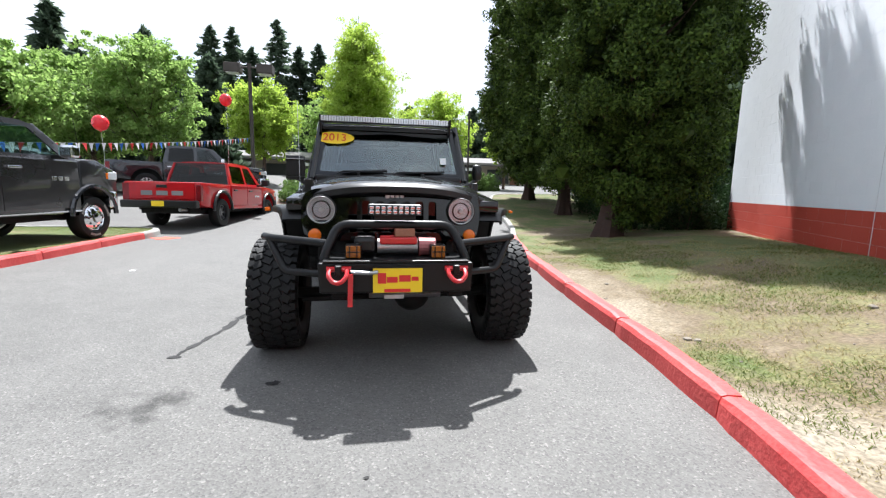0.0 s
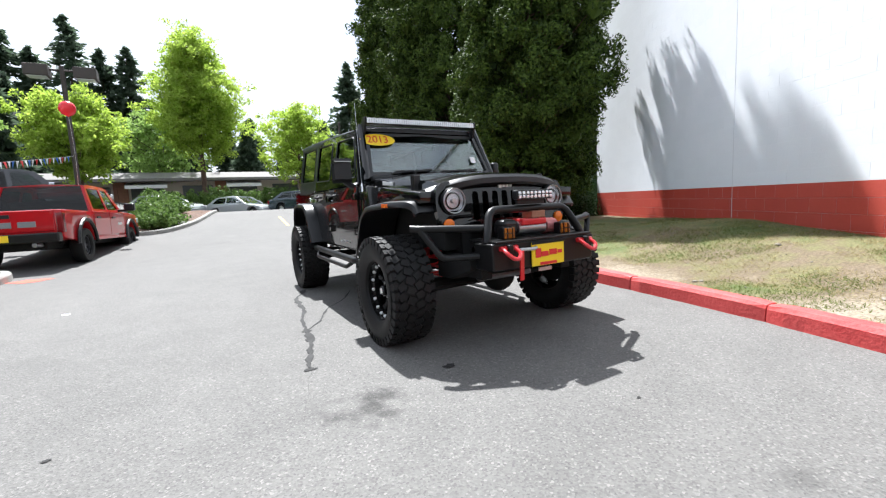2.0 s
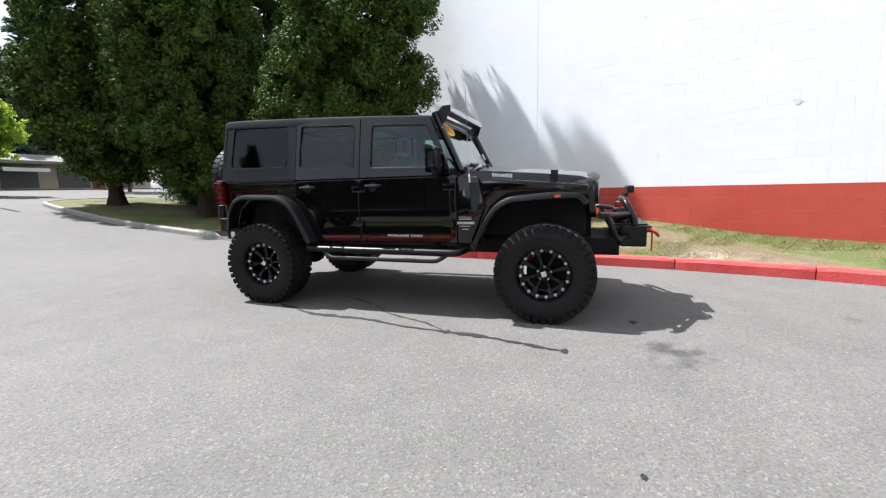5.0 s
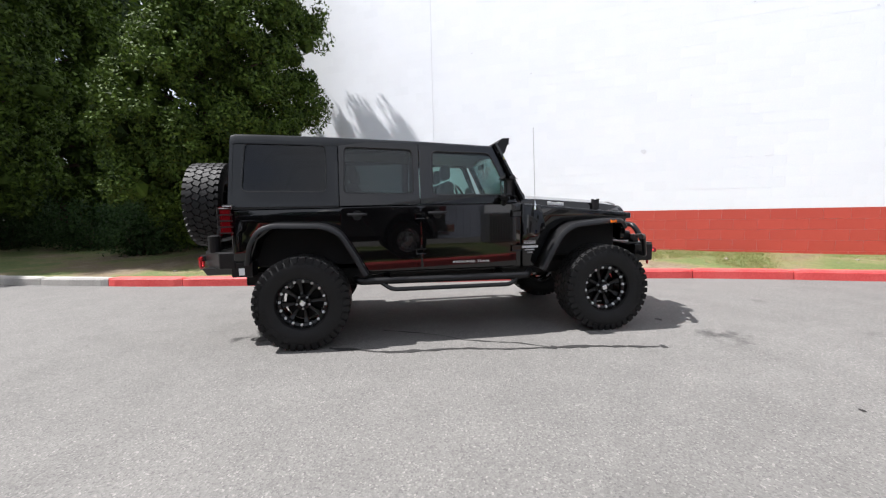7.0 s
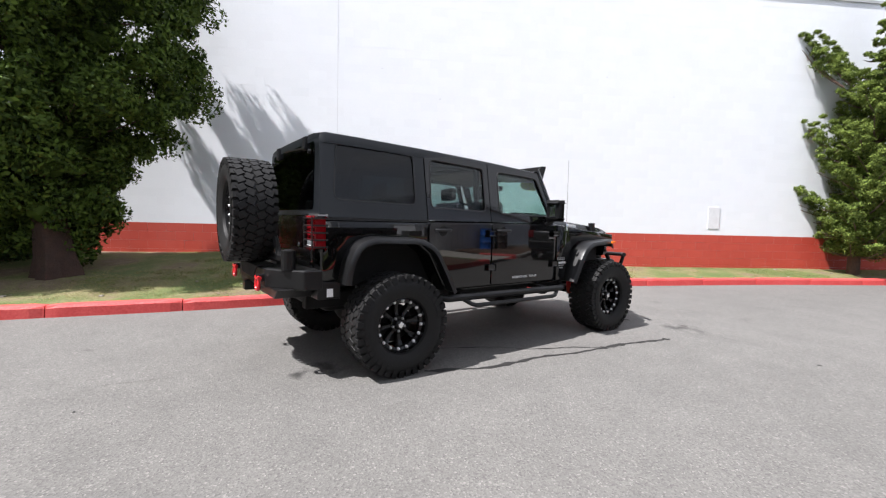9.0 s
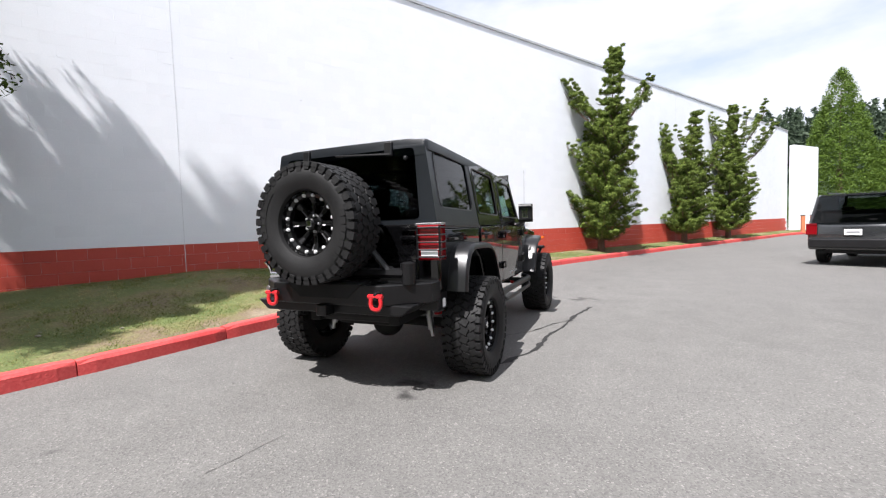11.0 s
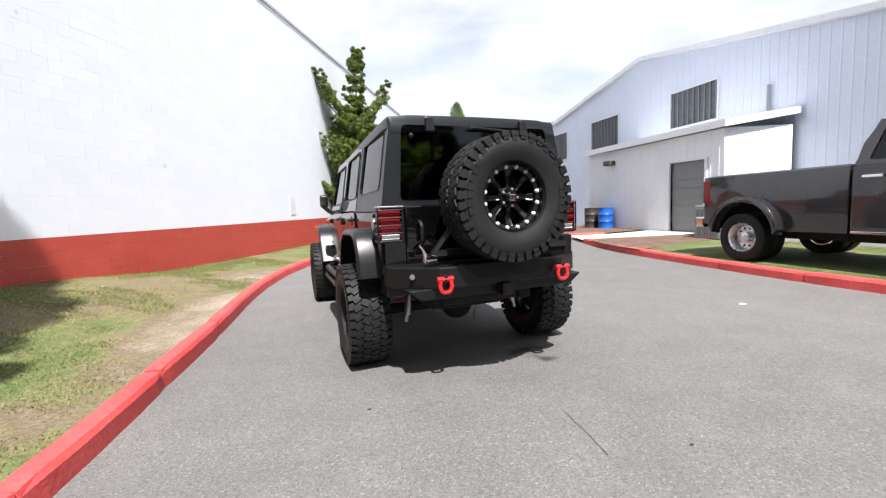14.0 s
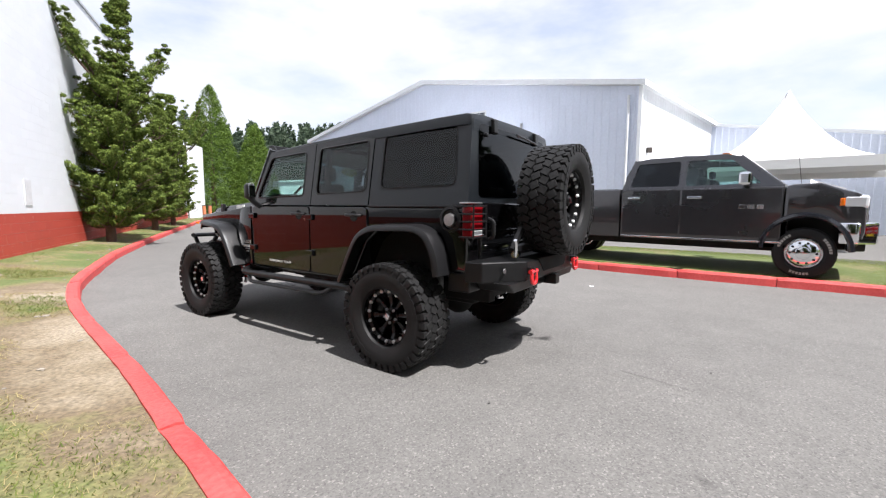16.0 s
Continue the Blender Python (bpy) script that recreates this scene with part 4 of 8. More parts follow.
def ribbed(origin, along, out, length, z0, top, openings=(), pitch=0.3, bm=None):
    """Ribbed sheet wall: strips along it up to top(s), left out where an opening lies."""
    b2 = bmesh.new()
    s = 0.0
    cuts = sorted({o[k] for o in openings for k in (0, 1)})
    xs = []
    while s < length:
        xs += [(s + u * pitch / 0.23 * 0.767, h) for u, h in RIB]
        s += pitch
    xs = [p for p in xs if p[0] < length] + [(length, 0)]
    for c in cuts:
        xs.append((c, 0.0))
    xs.sort()
    for (a, ha), (b, hb) in zip(xs, xs[1:]):
        if b - a < 1e-4:
            continue
        m = (a + b) / 2
        spans = [(z0, None)]
        for (o0, o1, oz0, oz1) in openings:
            if o0 <= m <= o1:
                spans = [(z0, oz0), (oz1, None)]
        for lo, hi in spans:
            if hi is not None and hi - lo < 0.02:
                continue
            pa, pb = origin + along * a + out * ha, origin + along * b + out * hb
            za, zb = (top(a), top(b)) if hi is None else (hi, hi)
            q = [b2.verts.new((pa.x, pa.y, lo)), b2.verts.new((pb.x, pb.y, lo)), b2.verts.new((pb.x, pb.y, zb)), b2.verts.new((pa.x, pa.y, za))]
            b2.faces.new(q)
    bmesh.ops.remove_doubles(b2, verts=b2.verts, dist=1e-4)
    return join(bm, b2)


def bar_between(a, b, r, bm=None):
    """A square bar."""
    return tube([a, b], r, 4, 0, bm)


def window_unit(parent, origin, along, out, s0, s1, z0, z1, slats):
    """Window set into a sheet wall: dark back, frame bars, upright slats."""
    def P(s, o, z):
        q = origin + along * s + out * o
        return Vector((q.x, q.y, z))
    bm = bmesh.new()
    vs = [bm.verts.new(P(s, -0.06, z)) for s, z in ((s0, z0), (s1, z0), (s1, z1), (s0, z1))]
    bm.faces.new(vs)
    w = part("window", bm, M_PANE, parent, "dark slatted window")
    for a, b in ((P(s0, 0.01, z0), P(s1, 0.01, z0)), (P(s0, 0.01, z1), P(s1, 0.01, z1)), (P(s0, 0.01, z0), P(s0, 0.01, z1)), (P(s1, 0.01, z0), P(s1, 0.01, z1))):
        part("window_frame", bar_between(a, b, 0.05), M_TRIM, w)
    for i in range(slats):
        s = s0 + (s1 - s0) * (i + 0.5) / slats
        part("slat", bar_between(P(s, -0.03, z0), P(s, -0.03, z1), 0.025), M_GREYDOOR, w)


def metal_building():
    L, eave, peak = 21.8, 5.72, 7.68
    top = lambda s: eave + (peak - eave) * (1 - abs(s - L / 2) / (L / 2))
    wins = [(6.9, 9.25, 4.25, 5.78), (12.6, 14.95, 4.0, 5.68), (17.4, 19.8, 3.97, 5.66)]
    hall = thing("metal_hall", Matrix(), "large pale blue ribbed sheet metal hall with a gable", "building")
    part("wall", ribbed(BLD_A, BLD_DIR, BLD_OUT, L, -0.1, top, wins), M_SHEET, hall)
    perp = -BLD_OUT
    flank = Vector((-0.9866, 0.1632, 0))
    side_end = BLD_A + flank * 10.6
    part("wall", ribbed(BLD_A, flank, -BLD_DIR, 10.6, -0.1, lambda s: eave), M_SHEET2, hall, "white sheet metal side wall")
    part("wall", ribbed(side_end, -BLD_DIR, BLD_OUT, 34, -0.1, lambda s: max(3.2, 5.72 - 0.17 * s)), M_SHEET, hall, "lower wing wall")
    part("wall", ribbed(BLD_A + BLD_DIR * L, perp, BLD_DIR, 20, -0.1, lambda s: eave), M_SHEET, hall)
    # roof slabs
    for s0, s1 in ((-0.25, L / 2), (L / 2, L + 0.25)):
        bm = bmesh.new()
        z0, z1 = top(max(s0, 0)) - (0.05 if s0 < 0 else 0), top(min(s1, L)) - (0.05 if s1 > L else 0)
        A0, A1 = BLD_A + BLD_DIR * s0 + BLD_OUT * 0.25, BLD_A + BLD_DIR * s1 + BLD_OUT * 0.25
        B1, B0 = A1 + flank * 11.0, A0 + flank * 11.0
        lo = [(A0, z0), (A1, z1), (B1, z1), (B0, z0)]
        v0 = [bm.verts.new((p.x, p.y, z + 0.01)) for p, z in lo]
        v1 = [bm.verts.new((p.x, p.y, z + 0.2)) for p, z in lo]
        bm.faces.new(v0)
        bm.faces.new(v1)
        for i in range(4):
            bm.faces.new((v0[i], v0[(i + 1) % 4], v1[(i + 1) % 4], v1[i]))
        part("roof", bm, M_TRIM, hall, "pale roof edge with a fascia")
    e0, e1 = side_end + BLD_OUT * 0.15, side_end - BLD_DIR * 14.8 + BLD_OUT * 0.15
    part("roof", bar_between((e0.x, e0.y, 5.76), (e1.x, e1.y, 3.24), 0.1), M_TRIM, hall, "white verge of the lower wing")
    # corner post and downpipe
    c = BLD_A + BLD_OUT * 0.06 - BLD_DIR * 0.06
    part("corner_post", bar_between((c.x, c.y, 0), (c.x, c.y, eave), 0.09), M_TRIM, hall)
    d = BLD_A + BLD_DIR * 0.35 + BLD_OUT * 0.1
    part("downpipe", tube([(d.x, d.y, 0.1), (d.x, d.y, eave - 0.3)], 0.05, 8), M_TRIM, hall)
    for s0, s1, z0, z1 in wins:
        window_unit(hall, BLD_A, BLD_DIR, BLD_OUT, s0, s1, z0, z1, 9)
    p = BLD_A + BLD_DIR * 4.9 + BLD_OUT * 0.1
    part("vent_pipe", tube([(p.x, p.y, 3.9), (p.x, p.y, 4.95)], 0.06, 8), M_STEEL, hall)
    for s, z in ((18.9, 3.25),):
        q = BLD_A + BLD_DIR * s + BLD_OUT * 0.2
        part("wall_lamp", box(q.x - 0.12, q.x + 0.12, q.y - 0.12, q.y + 0.12, z, z + 0.2, 0.03), M_POST, hall)
    q = BLD_A + perp * 1.0 - BLD_DIR * 0.15
    part("wall_lamp", box(q.x - 0.1, q.x + 0.1, q.y - 0.1, q.y + 0.1, 3.4, 3.6, 0.03), M_POST, hall)
    # lean-to shed
    shed = thing("shed", Matrix(), "lean-to shed of pale ribbed sheet metal with a grey roller door", "shed")
    S0 = Vector((-11.36, -3.9, 0))
    SL = 6.9
    depth = 2.75
    topz = 3.35
    door = (0.66, 2.1, 0.12, 2.5)
    part("wall", ribbed(S0, BLD_DIR, BLD_OUT, SL, 0.0, lambda s: topz, [door]), M_SHEET2, shed)
    part("wall", ribbed(S0, perp, -BLD_DIR, depth, 0.0, lambda s: topz + 0.05 * s), M_SHEET2, shed, "white ribbed end wall")
    part("wall", ribbed(S0 + BLD_DIR * SL, perp, BLD_DIR, depth, 0.0, lambda s: topz + 0.05 * s), M_SHEET2, shed)
    bm = bmesh.new()
    A0, A1 = S0 - BLD_DIR * 0.2 + BLD_OUT * 0.22, S0 + BLD_DIR * (SL + 0.2) + BLD_OUT * 0.22
    B1, B0 = A1 + perp * (depth + 0.3), A0 + perp * (depth + 0.3)
    lo = [(A0, topz), (A1, topz), (B1, topz + 0.45), (B0, topz + 0.45)]
    v0 = [bm.verts.new((p.x, p.y, z + 0.005)) for p, z in lo]
    v1 = [bm.verts.new((p.x, p.y, z + 0.22)) for p, z in lo]
    bm.faces.new(v0)
    bm.faces.new(v1)
    for i in range(4):
        bm.faces.new((v0[i], v0[(i + 1) % 4], v1[(i + 1) % 4], v1[i]))
    part("roof", bm, M_TRIM, shed, "white fascia and flat roof")
    bm = slab_between(S0 + BLD_DIR * door[0] - BLD_OUT * 0.1, S0 + BLD_DIR * door[1] - BLD_OUT * 0.1, -0.05, door[2], door[3])
    dr = part("door", bm, M_GREYDOOR, shed, "grey metal roller door")
    for i in range(1, 8):
        z = door[2] + (door[3] - door[2]) * i / 8
        a, b = S0 + BLD_DIR * door[0] - BLD_OUT * 0.09, S0 + BLD_DIR * door[1] - BLD_OUT * 0.09
        part("door_rib", bar_between((a.x, a.y, z), (b.x, b.y, z), 0.012), M_GREYDOOR, dr)
    for s in (door[0] - 0.05, door[1] + 0.05):
        q = S0 + BLD_DIR * s + BLD_OUT * 0.02
        part("door_frame", bar_between((q.x, q.y, 0), (q.x, q.y, door[3] + 0.05), 0.06), M_TRIM, shed)
    q = S0 + BLD_DIR * 5.2 + BLD_OUT * 0.2
    part("wall_lamp", box(q.x - 0.16, q.x + 0.16, q.y - 0.2, q.y + 0.2, 2.75, 2.95, 0.04), M_POST, shed, "brown wall lamp under the eave")
    # heat pump cabinet beside the shed
    h = thing("air_conditioner", pose(-9.75, -2.9, 0.12, 0, 0, -6), "grey louvred air conditioner cabinet", "air conditioner")
    part("cabinet", box(-0.4, 0.4, -0.4, 0.4, 0.02, 0.95, 0.04), M_STEEL, h)
    for i in range(9):
        part("louvre", box(0.4, 0.42, -0.36 + i * 0.085, -0.30 + i * 0.085, 0.1, 0.85), M_GREYDOOR, h)


metal_building()


def white_building():
    """Plain white building beyond the end of the drive."""
    b = thing("low_building", pose(-28.2, -44.6, 0, 0, 0, 150), "low white building with a shallow roof beyond the drive", "building")
    part("wall", prism([(-4.5, -0.2), (4.5, -0.2), (4.5, 4.5), (-4.5, 3.7)], 0, 5, "y", 0.02), M_SHEET2, b)
    part("roof", prism([(-4.8, 3.68), (4.8, 4.53), (4.8, 4.72), (-4.8, 3.87)], -0.3, 5.3, "y", 0.01), M_SHEET2, b, "pale roof edge")
    part("canopy", box(-4.5, 4.5, -0.2, 0.0, 2.55, 2.8, 0.02), M_STEEL, b, "grey band over the openings")
    part("canopy", box(-4.5, 4.5, 5.0, 5.2, 2.55, 2.8, 0.02), M_STEEL, b, "grey band over the openings")


white_building()


def barrel(x, y, z, material, label):
    b = thing("barrel", pose(x, y, z), label, "barrel", "barrels by the shed")
    prof = [(0, 0.0), (0, 0.28), (0.02, 0.295), (0.05, 0.285), (0.29, 0.285), (0.31, 0.3), (0.33, 0.285), (0.58, 0.285), (0.60, 0.3), (0.62, 0.285), (0.85, 0.285), (0.88, 0.295), (0.88, 0.27), (0.86, 0.0)]
    part("drum", lathe([(u, r) for u, r in prof], 20, "z"), material, b, smooth=True)
    part("bung", lathe([(0.86, 0.03), (0.885, 0.03), (0.885, 0.0)], 10, "z", (0.15, 0.1, 0)), M_STEEL, b)


barrel(-11.35, -9.75, 0.13, mat("black_drum_paint", (0.045, 0.032, 0.026), 0.5), "black steel drum standing on the mulch")
barrel(-11.45, -9.0, 0.13, M_BLUE, "blue steel drum standing on the mulch")
barrel(-12.1, -9.3, 0.13, M_BLUE, "blue steel drum standing on the mulch")


def tent():
    t = thing("canopy_tent", pose(-16.8, 4.9, 0.0, 0, 0, -6), "white peaked canopy tent on steel legs", "tent")
    rings = []
    for k in range(13):
        s = k / 12
        r = 3.3 * (1 - s)
        z = 2.75 + 2.75 * s ** 2.1
        ring = []
        for i in range(32):
            a = 2 * math.pi * (i + 0.5) / 32
            q = 1 / max(abs(math.cos(a)), abs(math.sin(a)))
            q = 1 + (q - 1) * (1 - s)
            ring.append((r * q * math.cos(a) * 1.0, r * q * math.sin(a), z))
        rings.append(ring)
    rings[-1] = [(0.02 * math.cos(i), 0.02 * math.sin(i), 5.55) for i in range(32)]
    part("canopy", loft(rings), M_TENT, t, smooth=True)
    for sx, sy in ((-1, 0), (1, 0), (0, -1), (0, 1)):
        b = box(-3.3, 3.3, -0.015, 0.015, 2.5, 2.8) if sy else box(-0.015, 0.015, -3.3, 3.3, 2.5, 2.8)
        part("valance", moved(b, Matrix.Translation((sx * 3.3, sy * 3.3, 0))), M_TENT, t)
    for sx in (-1, 1):
        for sy in (-1, 1):
            part("leg", tube([(sx * 3.2, sy * 3.2, 0), (sx * 3.2, sy * 3.2, 2.75)], 0.035, 8), M_STEEL, t)


tent()


def low_building():
    b = thing("low_building", pose(0, 44, 0), "long low shop building with a grey shingle roof and white awnings", "building")
    z = ground_z(0, 44)
    part("wall", box(-34, 30, 0, 9, z - 0.5, z + 2.2), M_TAN, b)
    bm = prism([(-1.6, z + 2.1), (-1.6, z + 2.35), (0.2, z + 3.0), (9.5, z + 3.4), (9.5, z + 2.1)], -35, 31, "x")
    part("roof", bm, M_ROOFING, b)
    for i in range(15):
        x = -32 + i * 4.1
        part("shopfront", box(x, x + 2.6, -0.06, 0.02, z + 0.1, z + 1.7), M_DARKWALL, b, "dark glazed shopfront")
        if i % 2 == 0:
            part("awning", prism([(-1.3, z + 1.45), (-1.3, z + 1.75), (-0.05, z + 2.05), (-0.05, z + 1.95)], x - 0.3, x + 2.9, "x"), M_TENT, b, "white awning")
        else:
            part("brick_pier", box(x + 2.8, x + 3.9, -0.12, 0.02, z - 0.3, z + 2.1), M_BRICK, b)


low_building()

# ---------------- trees and shrubs ----------------


def trunk_mesh(pts, r0, r1, n=9):
    return tube(pts, r0, n, 0.3, None, r1)


def limbs_mesh(rng, specs):
    """Many tapered limbs in one mesh: (start, end, thickness)."""
    bm = bmesh.new()
    for a, b, r in specs:
        a, b = Vector(a), Vector(b)
        mid = a.lerp(b, 0.5) + Vector((0, 0, -0.08 * (b - a).length)) + Vector(rng.normal(size=3) * 0.04)
        tube([a, mid, b], r, 5, 0.3, bm, r * 0.25)
    return bm


def big_conifer(x, y, h, profile, seed, label, skirt=1.5, gap=0.66, clump=0.40, per=82, leaf=0.088, sprays=12, shift=(0, 0), base=(0, 0), thin=0.0):
    """Dense old conifer: red trunk, upswept boughs, thick rounded sprays with dark gaps."""
    rng = np.random.default_rng(seed)
    z0 = ground_z(x, y) + 0.3
    t = thing("conifer_tree", pose(x, y, z0), label, "tree", "tall conifers by the wall")
    part("trunk", trunk_mesh([(base[0], base[1], -0.4), (base[0] * 0.75, base[1] * 0.75, 1.0), (0.0, 0.05, h * 0.4), (0, 0, h * 0.93)], 0.24, 0.05), M_REDBARK, t, smooth=True)
    roots = lathe([(-0.35, 0.38), (0.0, 0.31), (0.25, 0.26), (0.6, 0.24), (1.1, 0.22)], 22, "z")
    for v in roots.verts:
        a = math.atan2(v.co.y, v.co.x)
        k = 1 + (0.17 * math.sin(4 * a + seed) + 0.08 * math.sin(9 * a)) * max(0.25, 1 - v.co.z)
        v.co.x *= k
        v.co.y *= k
        q = 1 - 0.25 * max(0, v.co.z)
        v.co.x += base[0] * q
        v.co.y += base[1] * q
    part("root_flare", roots, M_REDBARK, t, smooth=True)
    zs, rs = profile
    cen, rr, specs, cores = [], [], [], []
    z = skirt
    while z < h - 0.1:
        R = float(np.interp(z, zs, rs))
        k = max(4, int(6.283 * R / gap))
        a0 = rng.random() * 6.28
        for i in range(k):
            a = a0 + 6.283 * (i + rng.normal() * 0.22) / k
            open_side = max(0.0, math.cos(a), -math.sin(a)) * float(np.interp(z, [3.2, 4.8], [0.0, thin]))
            if rng.random() < max(0.35 if z > 0.62 * h else 0.0, open_side):
                continue
            lump = noise.noise(Vector((math.cos(a) * 1.6, math.sin(a) * 1.6, z * 0.75 + seed)))
            low = 0.75 * max(0.0, 1 - (z - skirt) / 1.2)
            reach = max(0.05, R * (0.93 + min(0.16, 0.42 * lump) + 0.09 * rng.normal()) - 0.46) * (1 - float(np.interp(z, [2.6, 4.6], [0.08, 0.20])) * max(0, math.cos(a)) * (thin > 0))
            sway = float(np.interp(z, [2, 4, 6.4, 8.5, 11], [0, 0.35, 1, 0.5, 0]))
            tip = Vector((math.cos(a) * reach + shift[0] * sway, math.sin(a) * reach + shift[1] * sway, z + 0.12 * rng.normal() - low * max(0, -math.sin(a)) * 0.5))
            if i % 3 == 0:
                specs.append((Vector((0, 0, max(0.6, z - 0.35 * reach))), tip, 0.035))
            q = clump * (0.72 + 0.6 * rng.random()) * (0.6 + 0.4 * min(1, R / 1.2))
            out = Vector((math.cos(a), math.sin(a), 0.45)).normalized()
            cores.append((tip - out * q * 0.35, q * 0.52))
            for j in range(sprays):
                d = Vector(rng.normal(size=3)).normalized() * rng.uniform(0.35, 0.8) + out * 0.15
                b = q * (0.34 + 0.22 * rng.random())
                cen.append(tuple(tip + d * q))
                rr.append((b, b, b * 1.12))
        z += gap * 0.80
    tagged(part("branchwork", limbs_mesh(rng, specs), M_WOOD, t), kind="stuff")
    co = tufts(rng, np.array(cen), np.array(rr), per, leaf, leaf * 0.5, 0.75)
    n = 900
    hs = skirt + (h - skirt) * rng.random(n) ** 1.1
    an, ra = rng.random(n) * 6.283, 0.60 * np.sqrt(rng.random(n)) * np.interp(hs, zs, rs)
    core = leaves(rng, np.stack([np.cos(an) * ra, np.sin(an) * ra, hs + 0.1], 1), np.full((n, 3), 0.26), 16, 0.17, 0.075, np.zeros(3), 0, 0.5)
    part("crown", quad_mesh("crown", np.concatenate([co, core]), M_SEQ), None, t)
    # opaque lumps added inside the boughs to block light and darken the gaps
    lump = bmesh.new()
    bmesh.ops.create_icosphere(lump, subdivisions=1, radius=1)
    base_v = np.array([v.co[:] for v in lump.verts])
    base_f = np.array([[v.index for v in f.verts] for f in lump.faces])
    lump.free()
    V = np.concatenate([base_v * r * rng.uniform(0.75, 1.15, (len(base_v), 1)) + np.array(c) for c, r in cores])
    F = np.concatenate([base_f + i * len(base_v) for i in range(len(cores))])
    me = bpy.data.meshes.new("crown_light_blockers")
    me.from_pydata(V.tolist(), [], F.tolist())
    me.materials.append(M_SEQ)
    tagged(part("crown_light_blockers", me, None, t), kind="stuff")
    return t


FULL = ([0.9, 1.5, 3.0, 5.0, 6.4, 7.4, 8.6, 10.7, 12.2, 13.2], [1.15, 1.95, 2.3, 2.15, 1.9, 1.6, 1.25, 0.75, 0.28, 0.08])
COLUMN = ([1.2, 2.5, 4.0, 7.0, 9.5, 12.0, 14.0, 15.5, 16.6], [1.6, 2.3, 2.6, 2.55, 2.35, 1.8, 1.25, 0.7, 0.1])
big_conifer(6.05, 4.75, 12.3, FULL, 3, "tall dense dark green conifer with a red-brown trunk", 0.72, shift=(-0.05, -0.85), base=(-0.72, -0.42), thin=0.3)
big_conifer(7.6, 11.6, 15.5, COLUMN, 5, "tall dense dark green conifer further along the bank", 1.4, 0.74, 0.46, 50, 0.13, 10)
big_conifer(8.2, 17.2, 16.5, COLUMN, 9, "tall dense dark green conifer at the end of the bank", 1.4, 0.80, 0.50, 44, 0.16, 9)
big_conifer(12.3, 12.2, 14.5, COLUMN, 12, "dark conifer standing behind the others", 1.2, 0.86, 0.52, 36, 0.19, 8)


def juniper(x, y, h, rad, seed, label, lean=(0, 0), arms=()):
    """Upright twisted juniper: flat foliage pads in tiers, ragged spire, long upswept arms (dx, dy, start, end)."""
    rng = np.random.default_rng(seed)
    z0 = 0.2
    t = thing("juniper_tree", pose(x, y, z0), label, "tree", "young trees along the wall")

    def axis(z):
        return Vector((lean[0] * z / h, lean[1] * z / h, z))
    part("trunk", trunk_mesh([(0, 0, -0.3), axis(0.8) + Vector((0.06, 0.02, 0)), axis(h * 0.5) + Vector((-0.05, 0.05, 0)), axis(h * 0.98)], 0.14, 0.02), M_WOOD, t, smooth=True)
    cen, rr, specs = [], [], []

    def bough(base, tip, pad):
        specs.append((base, tip, 0.03))
        reach = (tip - base).length
        nb = max(4, int(reach * 8.5))
        for j in range(nb):
            s = 0.28 + 0.74 * (j + 0.5) / nb
            q = pad * (1.25 - 0.95 * s) * (0.85 + 0.3 * rng.random()) + 0.025
            cen.append(tuple(base.lerp(tip, s) + Vector(rng.normal(size=3) * (0.07, 0.07, 0.04)) + Vector((0, 0, 0.30 * reach * s * s))))
            rr.append((q * 1.05, q * 1.05, q * 0.62))
    z = 0.45
    while z < h:
        f = z / h
        R = rad * float(np.interp(f, [0, 0.08, 0.3, 0.5, 0.62, 0.8, 1.0], [0.8, 1.0, 0.98, 0.75, 0.48, 0.30, 0.10]))
        k = int(5 + 5 * R / rad)
        a0 = rng.random() * 6.28
        for i in range(k):
            a = a0 + 6.283 * i / k + rng.normal() * 0.3
            reach = R * (0.55 + 0.6 * rng.random())
            base = axis(z)
            bough(base, base + Vector((math.cos(a) * reach, math.sin(a) * reach, reach * (0.12 + 0.3 * rng.random()))), 0.205 if f < 0.6 else 0.125)
        z += 0.22 + 0.16 * rng.random()
    for dx, dy, za, zb in arms:
        b, tip = axis(za), Vector((dx, dy, zb))
        mid = b.lerp(tip, 0.55) + Vector((0, 0, -0.18))
        bough(b, mid, 0.23)
        bough(mid - (mid - b) * 0.15, tip, 0.17)
        bough(b.lerp(tip, 0.35), b.lerp(tip, 0.8) + Vector((rng.normal() * 0.25, rng.normal() * 0.25, 0.35)), 0.15)
        bough(mid, tip + Vector((rng.normal() * 0.1, rng.normal() * 0.1, 0.12)), 0.12)
    tagged(part("branchwork", limbs_mesh(rng, specs), M_WOOD, t), kind="stuff")
    part("crown", quad_mesh("crown", tufts(rng, np.array(cen), np.array(rr), 125, 0.080, 0.024, 0.9), M_JUN), None, t)
    return t


juniper(-1.32, -11.85, 7.3, 1.3, 21, "ragged green juniper tree beside the white wall", (-0.55, 0.15), ((1.15, 1.0, 4.1, 5.75), (0.75, 0.35, 4.3, 5.6), (-1.7, 0.4, 4.2, 5.6), (0.95, 0.8, 2.9, 3.6), (-0.95, 0.9, 3.4, 4.5), (-0.6, -1.1, 4.0, 5.3)))
